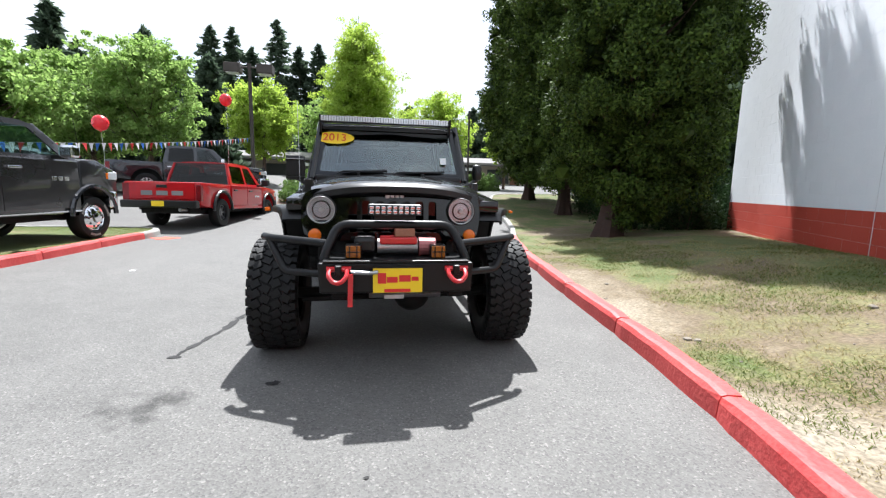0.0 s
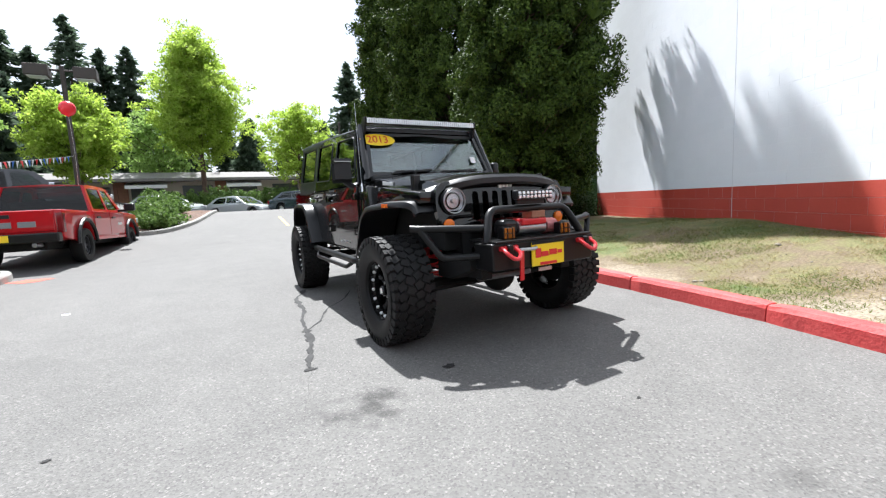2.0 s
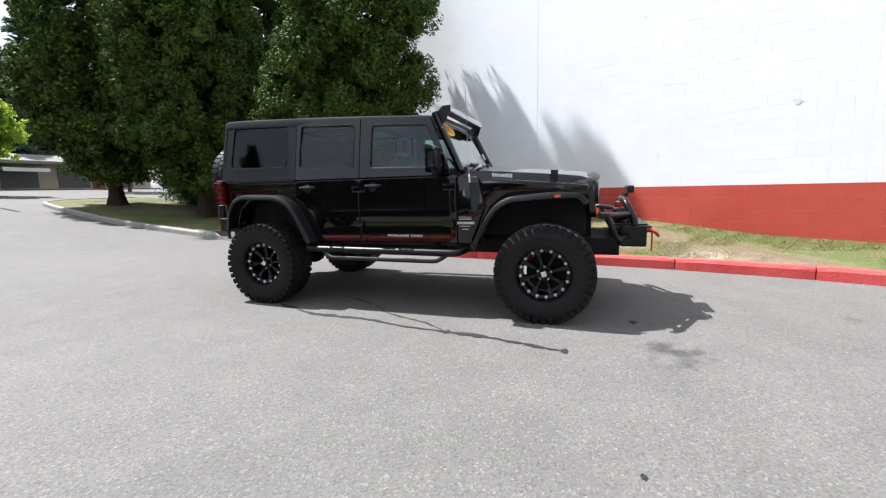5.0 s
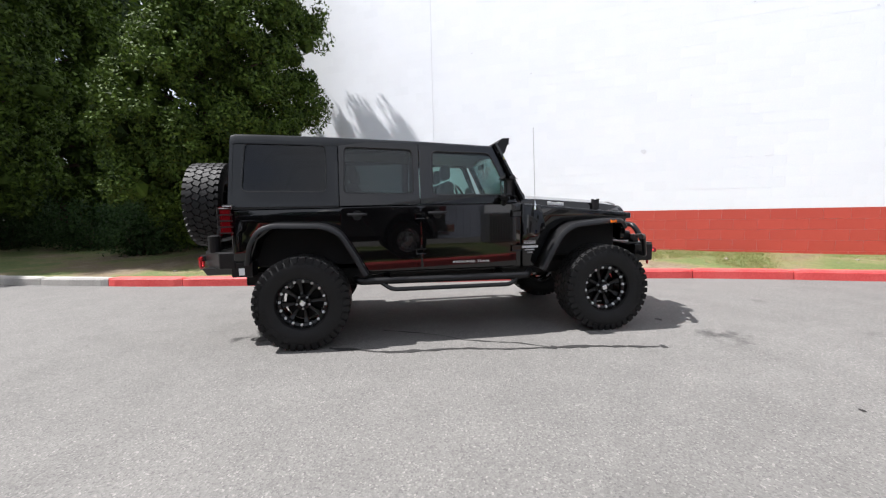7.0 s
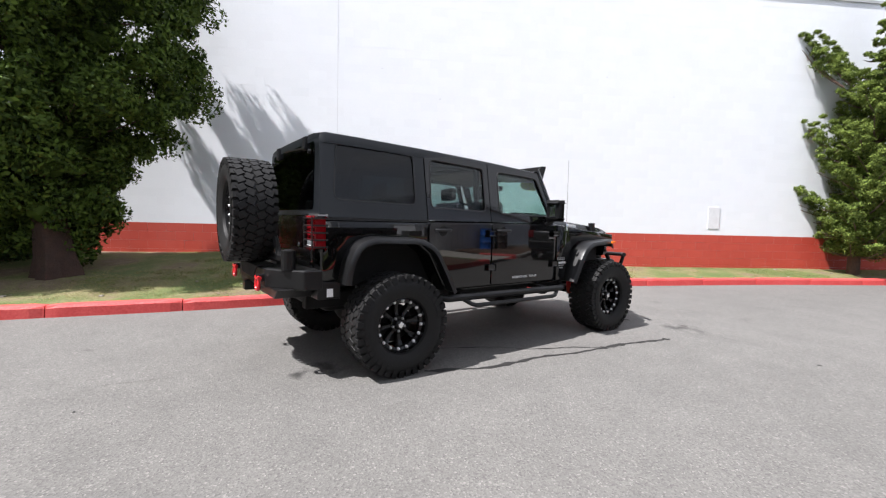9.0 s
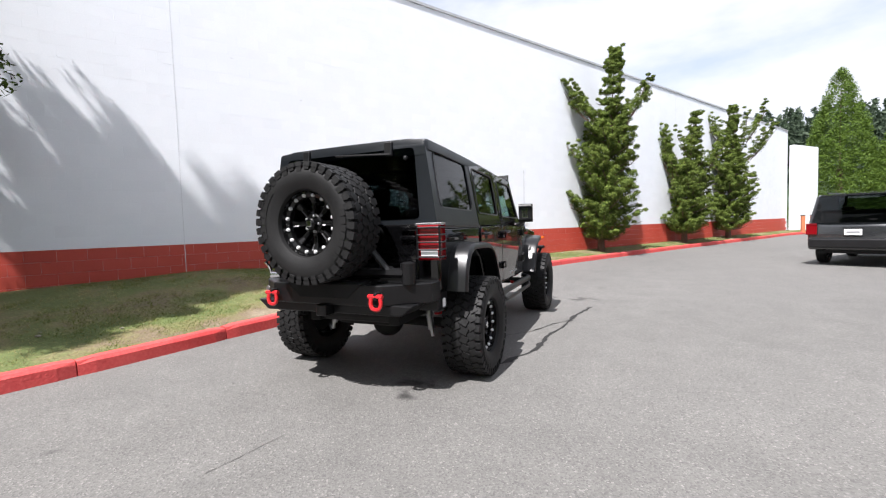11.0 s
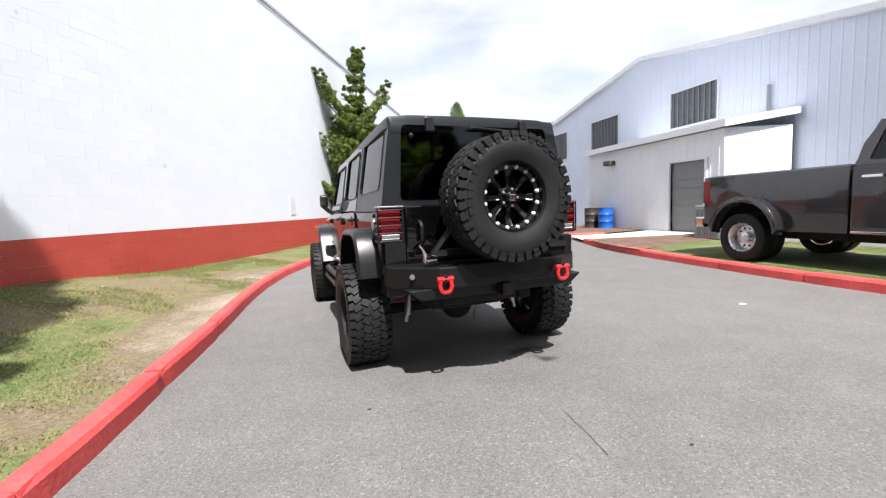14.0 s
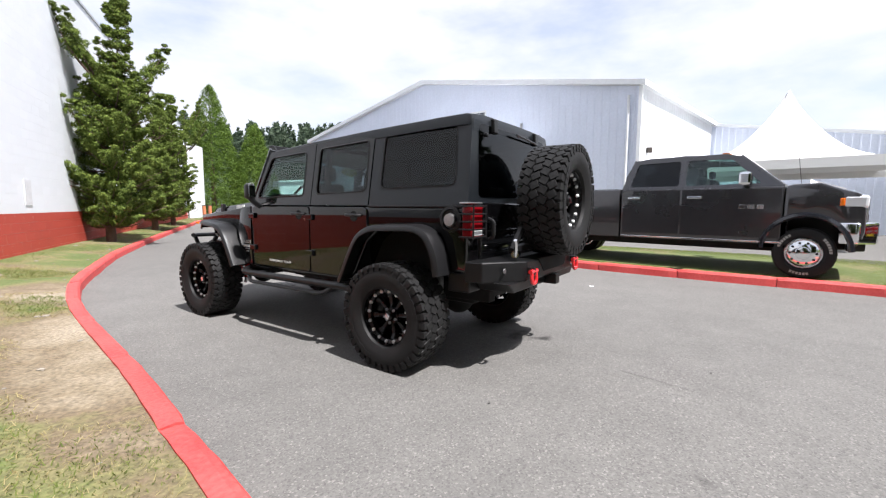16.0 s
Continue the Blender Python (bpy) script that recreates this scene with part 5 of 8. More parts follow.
juniper(-4.7, -17.6, 5.9, 1.15, 22, "ragged forked juniper tree with thin gaps beside the white wall", (-0.5, 0.1), ((1.55, 0.5, 1.6, 5.3), (1.3, 0.4, 2.6, 4.6), (-1.5, 0.5, 2.4, 4.3), (0.9, 0.6, 2.0, 4.9), (-0.2, 0.8, 3.0, 4.8)))
juniper(-7.3, -22.0, 6.9, 1.2, 23, "ragged juniper tree further along the white wall", (-0.2, 0), ((-1.9, 0.2, 3.2, 5.4), (1.2, 0.4, 3.0, 4.6), (-1.4, 0.6, 4.0, 6.4), (1.0, 0.5, 4.2, 6.1)))


def leaf_tree(x, y, h, rad, seed, material, label, base=0.25, columnar=False, leaf=0.2, per=26, clumps=420, trunk=0.14):
    """Broadleaf tree: forked limbs and a crown of small leaf clumps with gaps."""
    rng = np.random.default_rng(seed)
    t = thing("broadleaf_tree", pose(x, y, ground_z(x, y)), label, "tree", "young street trees")
    part("trunk", trunk_mesh([(0, 0, -0.2), (0.05, 0, h * 0.25), (0, 0.04, h * 0.6), (0.05, 0, h * 0.95)], trunk, 0.02), M_WOOD, t, smooth=True)
    cen, rr, specs = [], [], []
    n = 46
    for i in range(n):
        f = (i + 0.5) / n
        z = h * (base + (0.86 - base) * f)
        a = i * 2.4 + rng.normal() * 0.3
        prof = math.sin(math.pi * (0.12 + 0.80 * f) ** 0.75) ** 0.7 if not columnar else min(1.0, 0.7 + 3 * f) * (1 - 0.86 * f)
        reach = rad * prof * (0.7 + 0.45 * rng.random())
        tip = Vector((math.cos(a) * reach, math.sin(a) * reach, min(h, z + reach * (0.55 if not columnar else 0.9))))
        b = Vector((0, 0, z * 0.9))
        specs.append((b, tip, 0.03))
        for j in range(max(3, int(clumps / n * (1.0 if not columnar else 0.35 + 1.2 * prof)))):
            s = 0.25 + 0.8 * rng.random()
            cen.append(tuple(b.lerp(tip, s) + Vector(rng.normal(size=3) * rad * 0.13)))
            q = rad * 0.13 * (0.7 + 0.7 * rng.random())
            rr.append((q, q, q * 0.7))
    tagged(part("branchwork", limbs_mesh(rng, specs), M_WOOD, t), kind="stuff")
    part("crown", quad_mesh("crown", leaves(rng, np.array(cen), np.array(rr), per, leaf, leaf * 0.7, None, 0, 0.4), material), None, t)
    return t


leaf_tree(-1.5, 39.0, 18.4 - ground_z(0, 39), 4.1, 31, M_LIME, "tall lime green street tree in spring leaf", 0.23, True, 0.20, 46, 1300, 0.22)
leaf_tree(-8.4, 30.0, 7.4, 2.7, 32, M_LIME, "young lime green street tree", 0.25, False, 0.18, 40, 700)
leaf_tree(5.2, 31.0, 8.0, 3.0, 33, M_LIME, "young lime green street tree with thin top twigs", 0.22, False, 0.18, 32, 560)
leaf_tree(11.8, 33.4, 8.3, 1.9, 34, M_LIME, "narrow lime green street tree", 0.25, True, 0.18, 36, 520)
leaf_tree(-11.4, 19.4, 7.2, 2.5, 35, M_MID, "fresh green broadleaf tree by the parking lot", 0.18, False, 0.17, 44, 640)
leaf_tree(-14.9, 15.2, 5.7, 2.4, 36, M_MID, "fresh green broadleaf tree by the parking lot", 0.15, False, 0.17, 44, 640)
leaf_tree(-15.2, 21.5, 6.6, 2.5, 37, M_MID, "fresh green broadleaf tree by the parking lot", 0.15, False, 0.18, 40, 560)
leaf_tree(-20.0, 18.0, 6.8, 2.8, 38, M_MID, "fresh green broadleaf tree by the parking lot", 0.15, False, 0.24, 26, 420)
leaf_tree(-5.0, 47.0, 9.0, 4.0, 39, M_MID, "round green tree behind the low building", 0.2, False, 0.3, 24, 420)
leaf_tree(22.0, 36.0, 9.0, 3.0, 40, M_LIME, "lime green tree behind the conifers", 0.2, False, 0.25, 22, 400)


def fir(x, y, h, seed, label, z=None, rad=None, per=7):
    """Far fir: tapering whorls of drooping boughs with gaps."""
    rng = np.random.default_rng(seed)
    z0 = ground_z(x, y) if z is None else z
    t = thing("fir_tree", pose(x, y, z0), label, "tree", "tall firs in the distance")
    part("trunk", trunk_mesh([(0, 0, -0.5), (0, 0, h * 0.5), (0, 0, h)], 0.35, 0.04, 6), M_WOOD, t)
    rad = rad or h * 0.29
    cen, rr = [], []
    zz = h * 0.08
    while zz < h:
        f = zz / h
        R = rad * (1 - f) ** 0.8 + 0.12
        k = max(3, int(7 * (1 - f) + 3))
        for i in range(k):
            a = rng.random() * 6.283
            reach = R * (0.55 + 0.65 * rng.random())
            for s in (0.35, 0.65, 0.95):
                cen.append((math.cos(a) * reach * s, math.sin(a) * reach * s, zz - reach * s * 0.18))
                rr.append((R * 0.27 + 0.1, R * 0.27 + 0.1, 0.30))
        zz += h * 0.019 + 0.1
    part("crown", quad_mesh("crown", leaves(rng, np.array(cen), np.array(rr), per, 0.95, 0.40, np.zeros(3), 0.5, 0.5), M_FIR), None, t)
    return t


for i, (x, y, top) in enumerate(((-38, 60, 19.5), (-34.6, 61.7, 17.5), (-30.5, 63, 16), (-27.2, 64, 19), (-23.8, 66.3, 24.6), (-20.9, 67.2, 25), (-18.4, 68, 22.5), (-14.8, 68.7, 27.0), (-11.6, 69, 23), (-8.8, 69.6, 24.0), (6.1, 69.8, 15.3), (2.5, 66, 13), (-3, 62, 14), (-44, 56, 18), (-49, 50, 17), (16.8, 52.7, 19.6), (20.6, 50, 16), (25, 52, 21), (10.5, 62, 13.5))):
    fir(x, y, top - ground_z(x, y), 50 + i, "tall dark fir tree in the distance")
for i, (x, y, h) in enumerate(((-26, 27, 12.5), (-22, 30, 11.5), (-17.5, 33, 11), (-14, 36, 10), (-30, 45, 11), (-26, 48, 12), (-22.5, 50, 11), (-17, 52, 12), (-12, 54, 11), (-33, 38, 11), (-36, 30, 12), (-33, 22, 12), (4, 56, 9), (9, 54, 8.5), (14, 56, 10))):
    fir(x, y, h, 80 + i, "dark fir tree behind the parking lot", None, 2.6)
fir(20.5, 24, 15, 95, "dark fir behind the wall end", None, 2.8)
fir(17, 18.5, 13, 96, "dark fir behind the wall end", None, 3.0, 14)
fir(18.5, 13, 13, 97, "dark fir behind the wall end", None, 3.0, 14)


def cypress(x, y, h, rad, seed):
    rng = np.random.default_rng(seed)
    t = thing("cypress_tree", pose(x, y, 0.1), "broad cone-shaped green cypress at the end of the drive", "tree", "cypresses at the end of the drive")
    part("trunk", trunk_mesh([(0, 0, -0.2), (0, 0, h * 0.4), (0, 0, h * 0.9)], 0.25, 0.03, 7), M_WOOD, t)
    cen, rr = [], []
    for z in np.arange(0.3, h, 0.27):
        f = z / h
        R = rad * (1 - f) ** 0.72 * min(1.0, 0.86 + 1.2 * f)
        k = max(6, int(40 * R / rad))
        for i in range(k):
            a = rng.random() * 6.283
            s = R * (0.90 + 0.09 * rng.random())
            cen.append((math.cos(a) * s, math.sin(a) * s, z + rng.normal() * 0.1))
            rr.append((0.32, 0.32, 0.50))
    part("crown", quad_mesh("crown", tufts(rng, np.array(cen), np.array(rr), 60, 0.19, 0.055, 0.9), M_CYP), None, t)


cypress(-17.9, -38.5, 12.2, 3.4, 61)
cypress(-20.7, -35.8, 8.9, 2.6, 62)


def shrub(x, y, w, d, h, seed, material, label, name="shrub", leaf=0.085, per=26, z=None, density=26):
    rng = np.random.default_rng(seed)
    t = thing(name, pose(x, y, (ground_z(x, y) + 0.12) if z is None else z), label, "shrub")
    k = int(density * w * d * h) + 14
    u = rng.normal(size=(k, 3))
    u /= np.linalg.norm(u, axis=1, keepdims=True)
    r = (0.35 + 0.65 * rng.random((k, 1))) * (0.85 + 0.3 * rng.random((k, 1)))
    cen = u * r * np.array([w / 2, d / 2, h * 0.62])
    cen[:, 2] = np.abs(cen[:, 2] + h * 0.25)
    rr = np.full((k, 3), min(0.3, 0.16 + 0.05 * h))
    stems = [((0, 0, -0.1), tuple(c * 0.9), 0.015) for c in cen[:min(k, 24)]]
    tagged(part("stem_mass", limbs_mesh(rng, stems), M_WOOD, t), kind="stuff")
    part("foliage", quad_mesh("foliage", leaves(rng, cen, rr, per, leaf, leaf * 0.6, None, 0, 0.5), material), None, t)
    return t


DARK_SHRUB = "dark green leafy shrub by the block wall"
for i, (x, y, w, d, h) in enumerate(((8.1, 5.2, 2.0, 1.8, 1.5), (9.2, 6.4, 2.4, 2.2, 2.7), (7.4, 7.0, 1.9, 1.7, 1.7), (9.6, 11.6, 3.0, 2.6, 2.6), (10.6, 8.0, 2.6, 2.4, 2.0), (12.8, 9.4, 2.8, 2.6, 2.0), (9.3, 9.4, 2.4, 2.2, 1.5), (11.0, 15.5, 3.2, 3.0, 2.0), (14.5, 13.6, 3.0, 3.0, 2.4), (13.5, 18.5, 3.6, 3.6, 2.4))):
    shrub(x, y, w, d, h, 100 + i, M_SHRUB, DARK_SHRUB, z=ground_z(x, y) + 0.28)
for i in range(12):
    shrub(-5.0 + i * 1.3, 30.6 + 0.5 * math.sin(i * 1.7), 2.7, 2.2, 1.75 + 0.15 * math.sin(i * 2.3), 120 + i, M_HEDGE, "ivy-covered green hedge bank across the road", "hedge", 0.17, 34, ground_z(0, 30.6) - 0.1, 9)
for i, (x, y, w, h) in enumerate(((-3.6, 15.0, 1.4, 0.8), (-3.3, 16.4, 1.5, 0.9), (-3.9, 17.6, 1.7, 1.0), (-4.0, 19.4, 1.8, 1.1), (-3.2, 20.0, 1.6, 0.9), (-3.6, 22.0, 2.0, 1.3))):
    shrub(x, y, w, w, h, 140 + i, M_HEDGE, "bright green shrub in a kerbed bed", leaf=0.13, per=24)
shrub(-21.5, -29.5, 1.6, 1.4, 0.9, 160, M_MID, "low green shrub by the metal hall", leaf=0.12)


def far_wood():
    """Wooded ridge beyond the drive: one mass of small conifers on rising ground."""
    rng = np.random.default_rng(7)
    cen, rr = [], []
    for i in range(640):
        a = rng.uniform(0.12, 0.98)
        d = rng.uniform(105, 175)
        x, y = -0.2 - math.sin(a) * d, 5.4 - math.cos(a) * d
        ground = 6.5 + (d - 105) * 0.20 + 1.5 * math.sin(a * 9)
        h = rng.uniform(8, 15)
        for k in range(9):
            f = k / 9
            R = (1 - f) * h * 0.2 + 0.3
            for j in range(3):
                b = rng.random() * 6.28
                cen.append((x + math.cos(b) * R * 0.6, y + math.sin(b) * R * 0.6, ground + f * h))
                rr.append((R * 0.7, R * 0.7, h * 0.07))
    co = leaves(rng, np.array(cen), np.array(rr), 10, 1.1, 0.5, None, 0, 0.4)
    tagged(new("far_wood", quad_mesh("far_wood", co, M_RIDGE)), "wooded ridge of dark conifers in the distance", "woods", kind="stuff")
    bm = bmesh.new()
    prev = None
    for i in range(30):
        a = -0.3 + 1.5 * i / 29
        col = []
        for d, z in ((95, -1), (110, 8), (140, 14.5), (180, 20), (200, -2)):
            col.append(bm.verts.new((-math.sin(a) * d, 5 - math.cos(a) * d, z + (2 * math.sin(a * 5) if z > 0 else 0))))
        if prev:
            for k in range(4):
                bm.faces.new((prev[k], prev[k + 1], col[k + 1], col[k]))
        prev = col
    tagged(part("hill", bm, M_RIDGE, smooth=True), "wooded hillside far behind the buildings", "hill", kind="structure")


far_wood()


def lamp_post():
    x, y = -6.9, 21.2
    z = ground_z(x, y)
    t = thing("street_lamp", pose(x, y, z), "tall brown lamp post with two box heads", "street lamp")
    part("base", lathe([(0, 0.28), (0.5, 0.28), (0.55, 0.2), (0.55, 0.0)], 14, "z"), M_KERB_GREY, t)
    part("pole", tube([(0, 0, 0.5), (0, 0, 7.0)], 0.11, 10, 0, None, 0.09), M_POST, t)
    part("arm", tube([(-0.85, 0, 6.8), (0.85, 0, 6.8)], 0.05, 8), M_POST, t)
    for s in (-1, 1):
        hd = part("lamp_head", box(s * 0.85 - 0.42, s * 0.85 + 0.42, -0.35, 0.35, 6.45, 6.95, 0.04), M_POST, t)
        part("lens", box(s * 0.85 - 0.34, s * 0.85 + 0.34, -0.27, 0.27, 6.43, 6.455), M_CLEAR_LENS, hd)
    x, y = 5.6, 20.9
    t = thing("utility_pole", pose(x, y, ground_z(x, y)), "thin grey pole by the road", "pole")
    part("pole", tube([(0, 0, 0), (0, 0, 5.0)], 0.06, 8, 0), M_POST, t)
    part("cap", lathe([(5.0, 0.07), (5.05, 0.05), (5.07, 0.0)], 8, "z"), M_POST, t)


lamp_post()


def pennants():
    a, b = Vector((-9.95, 6.6, 2.12)), Vector((-6.9, 21.05, 3.95))
    t = thing("pennant_string", Matrix(), "string of red, white and blue pennants", "pennants")
    pts = [a.lerp(b, i / 60) - Vector((0, 0, 0.16 * math.sin(math.pi * i / 60))) for i in range(61)]
    part("line", tube(pts, 0.006, 4, 0), M_WHITE_INK, t)
    mats = (M_REDFLAG, M_WHITEFLAG, M_BLUEFLAG, M_WHITEFLAG)
    for i in range(2, 59, 1):
        p, d = pts[i], (pts[i + 1] - pts[i - 1]).normalized()
        bm = bmesh.new()
        sway = Vector((0.05 * math.sin(i * 1.3), 0, 0))
        q = [p - d * 0.085, p + d * 0.085, p + sway - Vector((0, 0, 0.27))]
        f0 = [bm.verts.new(v) for v in q]
        f1 = [bm.verts.new(v + Vector((0.004, 0, 0))) for v in q]
        bm.faces.new(f0)
        bm.faces.new(f1)
        for k in range(3):
            bm.faces.new((f0[k], f0[(k + 1) % 3], f1[(k + 1) % 3], f1[k]))
        part("pennant", bm, mats[i % 4], t)


pennants()


def balloon(x, y, z, r, foot, label):
    t = thing("balloon", pose(x, y, z), label, "balloon", "red balloons")
    prof = [(-1.18 * r, 0.0), (-1.15 * r, 0.06 * r), (-1.05 * r, 0.1 * r)] + [(r * 1.05 * math.sin(a), r * math.cos(a)) for a in np.linspace(-1.35, 1.57, 14)]
    part("skin", lathe(prof, 18, "z"), M_BALLOON, t, smooth=True)
    part("string", tube([(0, 0, -1.15 * r), (0.03, 0, (foot - z) * 0.5), (0, 0.02, foot - z)], 0.003, 4, 0.2), M_WHITE_INK, t)


balloon(-6.35, 6.3, 2.62, 0.17, 1.45, "red balloon tied to a parked truck")
balloon(-4.95, 10.6, 4.05, 0.19, 2.0, "red balloon tied above a parked pickup")


def marker_post(x, y):
    t = thing("bollard", pose(x, y, 0.1), "short orange wooden post at the end of the drive", "bollard")
    part("post", box(-0.1, 0.1, -0.1, 0.1, -0.05, 1.15, 0.02), mat("orange_post", (0.42, 0.14, 0.06), 0.8), t)
    part("cap", box(-0.12, 0.12, -0.12, 0.12, 1.15, 1.2, 0.01), M_POST, t)


marker_post(-13.9, -31.3)
marker_post(-13.3, -31.0)

# ---------------- vehicles ----------------


def truck_wheel(parent, x, y, z, r, w, side, rim_r, rim_mat, dually=False, spokes=8):
    """Road wheel: lathed tyre, dished rim, spokes or dually holes, hub."""
    wh = part("wheel", lathe([(-w * 0.30, rim_r * 0.98), (w * 0.30, rim_r * 0.98), (w * 0.30, rim_r * 0.9), (-w * 0.30, rim_r * 0.9)], 24, "x", closed=True), rim_mat, parent, m=Matrix.Translation((x, y, z)), smooth=True)
    k = w / 2
    prof = [(-k * 0.7, rim_r), (-k * 0.95, rim_r + 0.03), (-k, (rim_r + r) / 2), (-k * 0.93, r * 0.94), (-k * 0.72, r * 0.995), (0, r), (k * 0.72, r * 0.995), (k * 0.93, r * 0.94), (k, (rim_r + r) / 2), (k * 0.95, rim_r + 0.03), (k * 0.7, rim_r)]
    part("tyre", lathe(prof, 32, "x", cap=False), M_RUBBER, wh, smooth=True)
    o = side * (k * (0.2 if not dually else 0.85))
    if dually:
        deep = dually == "deep"
        o = side * k * 0.72
        if deep:
            face = [(o, rim_r * 1.0), (o + side * 0.012, rim_r * 0.95), (o - side * 0.02, rim_r * 0.86), (o - side * 0.13, rim_r * 0.74), (o - side * 0.14, rim_r * 0.42), (o - side * 0.05, rim_r * 0.38), (o - side * 0.03, rim_r * 0.25), (o - side * 0.03, 0)]
        else:
            face = [(o, rim_r * 1.0), (o + side * 0.012, rim_r * 0.95), (o - side * 0.015, rim_r * 0.88), (o + side * 0.02, rim_r * 0.72), (o + side * 0.045, rim_r * 0.52), (o + side * 0.05, rim_r * 0.40), (o + side * 0.085, rim_r * 0.36), (o + side * 0.095, rim_r * 0.2), (o + side * 0.095, 0)]
        part("rim_face", lathe(face, 32, "x", cap=False), M_ALLOY if deep else M_CHROME, wh, "polished chrome wheel face", True)
        q = 0.60 if deep else 0.66
        at = o - side * 0.139 if deep else o + side * 0.026
        for i in range(10):
            a = i * math.pi / 5
            part("wheel_hole", lathe([(at, 0.020), (at + side * 0.012, 0.019), (at + side * 0.012, 0)], 8, "x", (0, math.cos(a) * rim_r * q, math.sin(a) * rim_r * q)), M_DARK, wh)
        if not deep:
            for c in (0.6, 2.7, 4.8):
                for j in range(6):
                    bar = box(side * k * 0.99 - 0.006, side * k * 0.99 + 0.006, -0.016, 0.016, (rim_r + r) / 2 - 0.022, (rim_r + r) / 2 + 0.018)
                    part("sidewall_mark", moved(bar, Matrix.Rotation(c + j * 0.13, 4, 'X')), M_KERB_GREY, wh)
    else:
        part("disc", lathe([(o - side * 0.06, rim_r * 0.92), (o - side * 0.07, 0)], 20, "x"), M_DARK, wh)
        for i in range(spokes):
            a = 2 * math.pi * i / spokes
            b = box(-0.018, 0.018, -0.03, 0.03, 0.04, rim_r * 0.95, 0.008)
            part("spoke", moved(b, Matrix.Translation((o, 0, 0)) @ Matrix.Rotation(a, 4, 'X')), rim_mat, wh)
        part("hub_cap", lathe([(o - side * 0.02, 0.075), (o + side * 0.02, 0.07), (o + side * 0.03, 0.04), (o + side * 0.03, 0)], 14, "x"), rim_mat, wh)
    return wh


def arch(cy, r, z0, n=8, flat=1.0):
    """Points of a wheel opening, from front to back."""
    out = []
    for i in range(n + 1):
        a = math.pi * i / n
        out.append((cy + math.cos(a) * r, z0 + math.sin(a) * r * flat))
    return out


def greenhouse(parent, side, holes, belt, roof_w, z_belt, z_roof, paint, glass_side, glass_front, thick=0.03, pillar=None, ws=None, rear=None, roof_round=0.06):
    """Cabin above the belt line: side plates with window openings, panes, roof and end glass. Front is +y."""
    def place_for(s):
        def f(u, v, w):
            k = (v - z_belt) / (z_roof - z_belt)
            return (s * (belt + (roof_w - belt) * k - w), u, v)
        return f
    for s in (-1, 1):
        pl = part("cab_side", sheet(side, [h for h in holes], thick, place_for(s)), paint, parent)
        for h in holes:
            part("side_window", pane(h, place_for(s), thick * 0.5), glass_front if h is holes[-1] else glass_side, pl)
    ys = sorted(side, key=lambda p: -p[1])
    front_top = max((p for p in side if p[1] > z_roof - 0.08), key=lambda p: p[0])
    rear_top = min((p for p in side if p[1] > z_roof - 0.08), key=lambda p: p[0])
    front_bot = max((p for p in side if p[1] < z_belt + 0.1), key=lambda p: p[0])
    rear_bot = min((p for p in side if p[1] < z_belt + 0.1), key=lambda p: p[0])
    rings = []
    n = 7
    for i in range(n):
        y = rear_top[0] + (front_top[0] - rear_top[0]) * i / (n - 1)
        zr = np.interp(y, [rear_top[0], (rear_top[0] + front_top[0]) / 2, front_top[0]], [rear_top[1], z_roof + 0.02, front_top[1]])
        ring = [(-roof_w + 0.004, y, zr - 0.012)] + [(roof_w * k, y, zr + 0.045 * (1 - k * k)) for k in (-0.9, -0.5, 0, 0.5, 0.9)] + [(roof_w - 0.004, y, zr - 0.012), (roof_w * 0.85, y, zr - 0.03), (-roof_w * 0.85, y, zr - 0.03)]
        rings.append(ring)
    part("roof", loft(rings), paint, parent, smooth=True)
    for (tp, bt, nm) in ((front_top, front_bot, "windscreen"), (rear_top, rear_bot, "rear_window")):
        d = 1 if nm == "windscreen" else -1
        bm = bmesh.new()
        def row(p, wdt, inset):
            return [bm.verts.new((wdt * k, p[0] + d * (0.06 * (1 - k * k)) - inset, p[1])) for k in (-1, -0.6, -0.2, 0.2, 0.6, 1)]
        a0, a1 = row(bt, belt * 0.93, 0), row(tp, roof_w * 0.95, 0)
        for i in range(5):
            bm.faces.new((a0[i], a0[i + 1], a1[i + 1], a1[i]))
        ob = part(nm, bm, M_GLASS_SCREEN if d > 0 else glass_side, parent, smooth=True)
        for s in (-1, 1):
            part("pillar", tube([(s * belt * 0.96, bt[0], bt[1]), (s * roof_w * 0.97, tp[0], tp[1])], 0.035, 6), paint, ob)
    seat = box(-belt * 0.85, belt * 0.85, rear_bot[0] + 0.35, rear_bot[0] + 0.6, z_belt - 0.2, z_belt + 0.32, 0.08)
    part("rear_seat", seat, M_SEAT, parent)
    mid = (front_bot[0] + rear_bot[0]) / 2
    for s in (-1, 1):
        st = box(s * belt * 0.5 - 0.24, s * belt * 0.5 + 0.24, mid - 0.05, mid + 0.12, z_belt - 0.3, z_belt + 0.24, 0.06)
        box(s * belt * 0.5 - 0.13, s * belt * 0.5 + 0.13, mid - 0.04, mid + 0.06, z_belt + 0.26, z_belt + 0.42, 0.04, st)
        part("front_seat", st, M_SEAT, parent)
    part("dashboard", box(-belt * 0.9, belt * 0.9, front_bot[0] - 0.55, front_bot[0] - 0.1, z_belt - 0.3, z_belt + 0.03, 0.06), M_PLASTIC, parent)


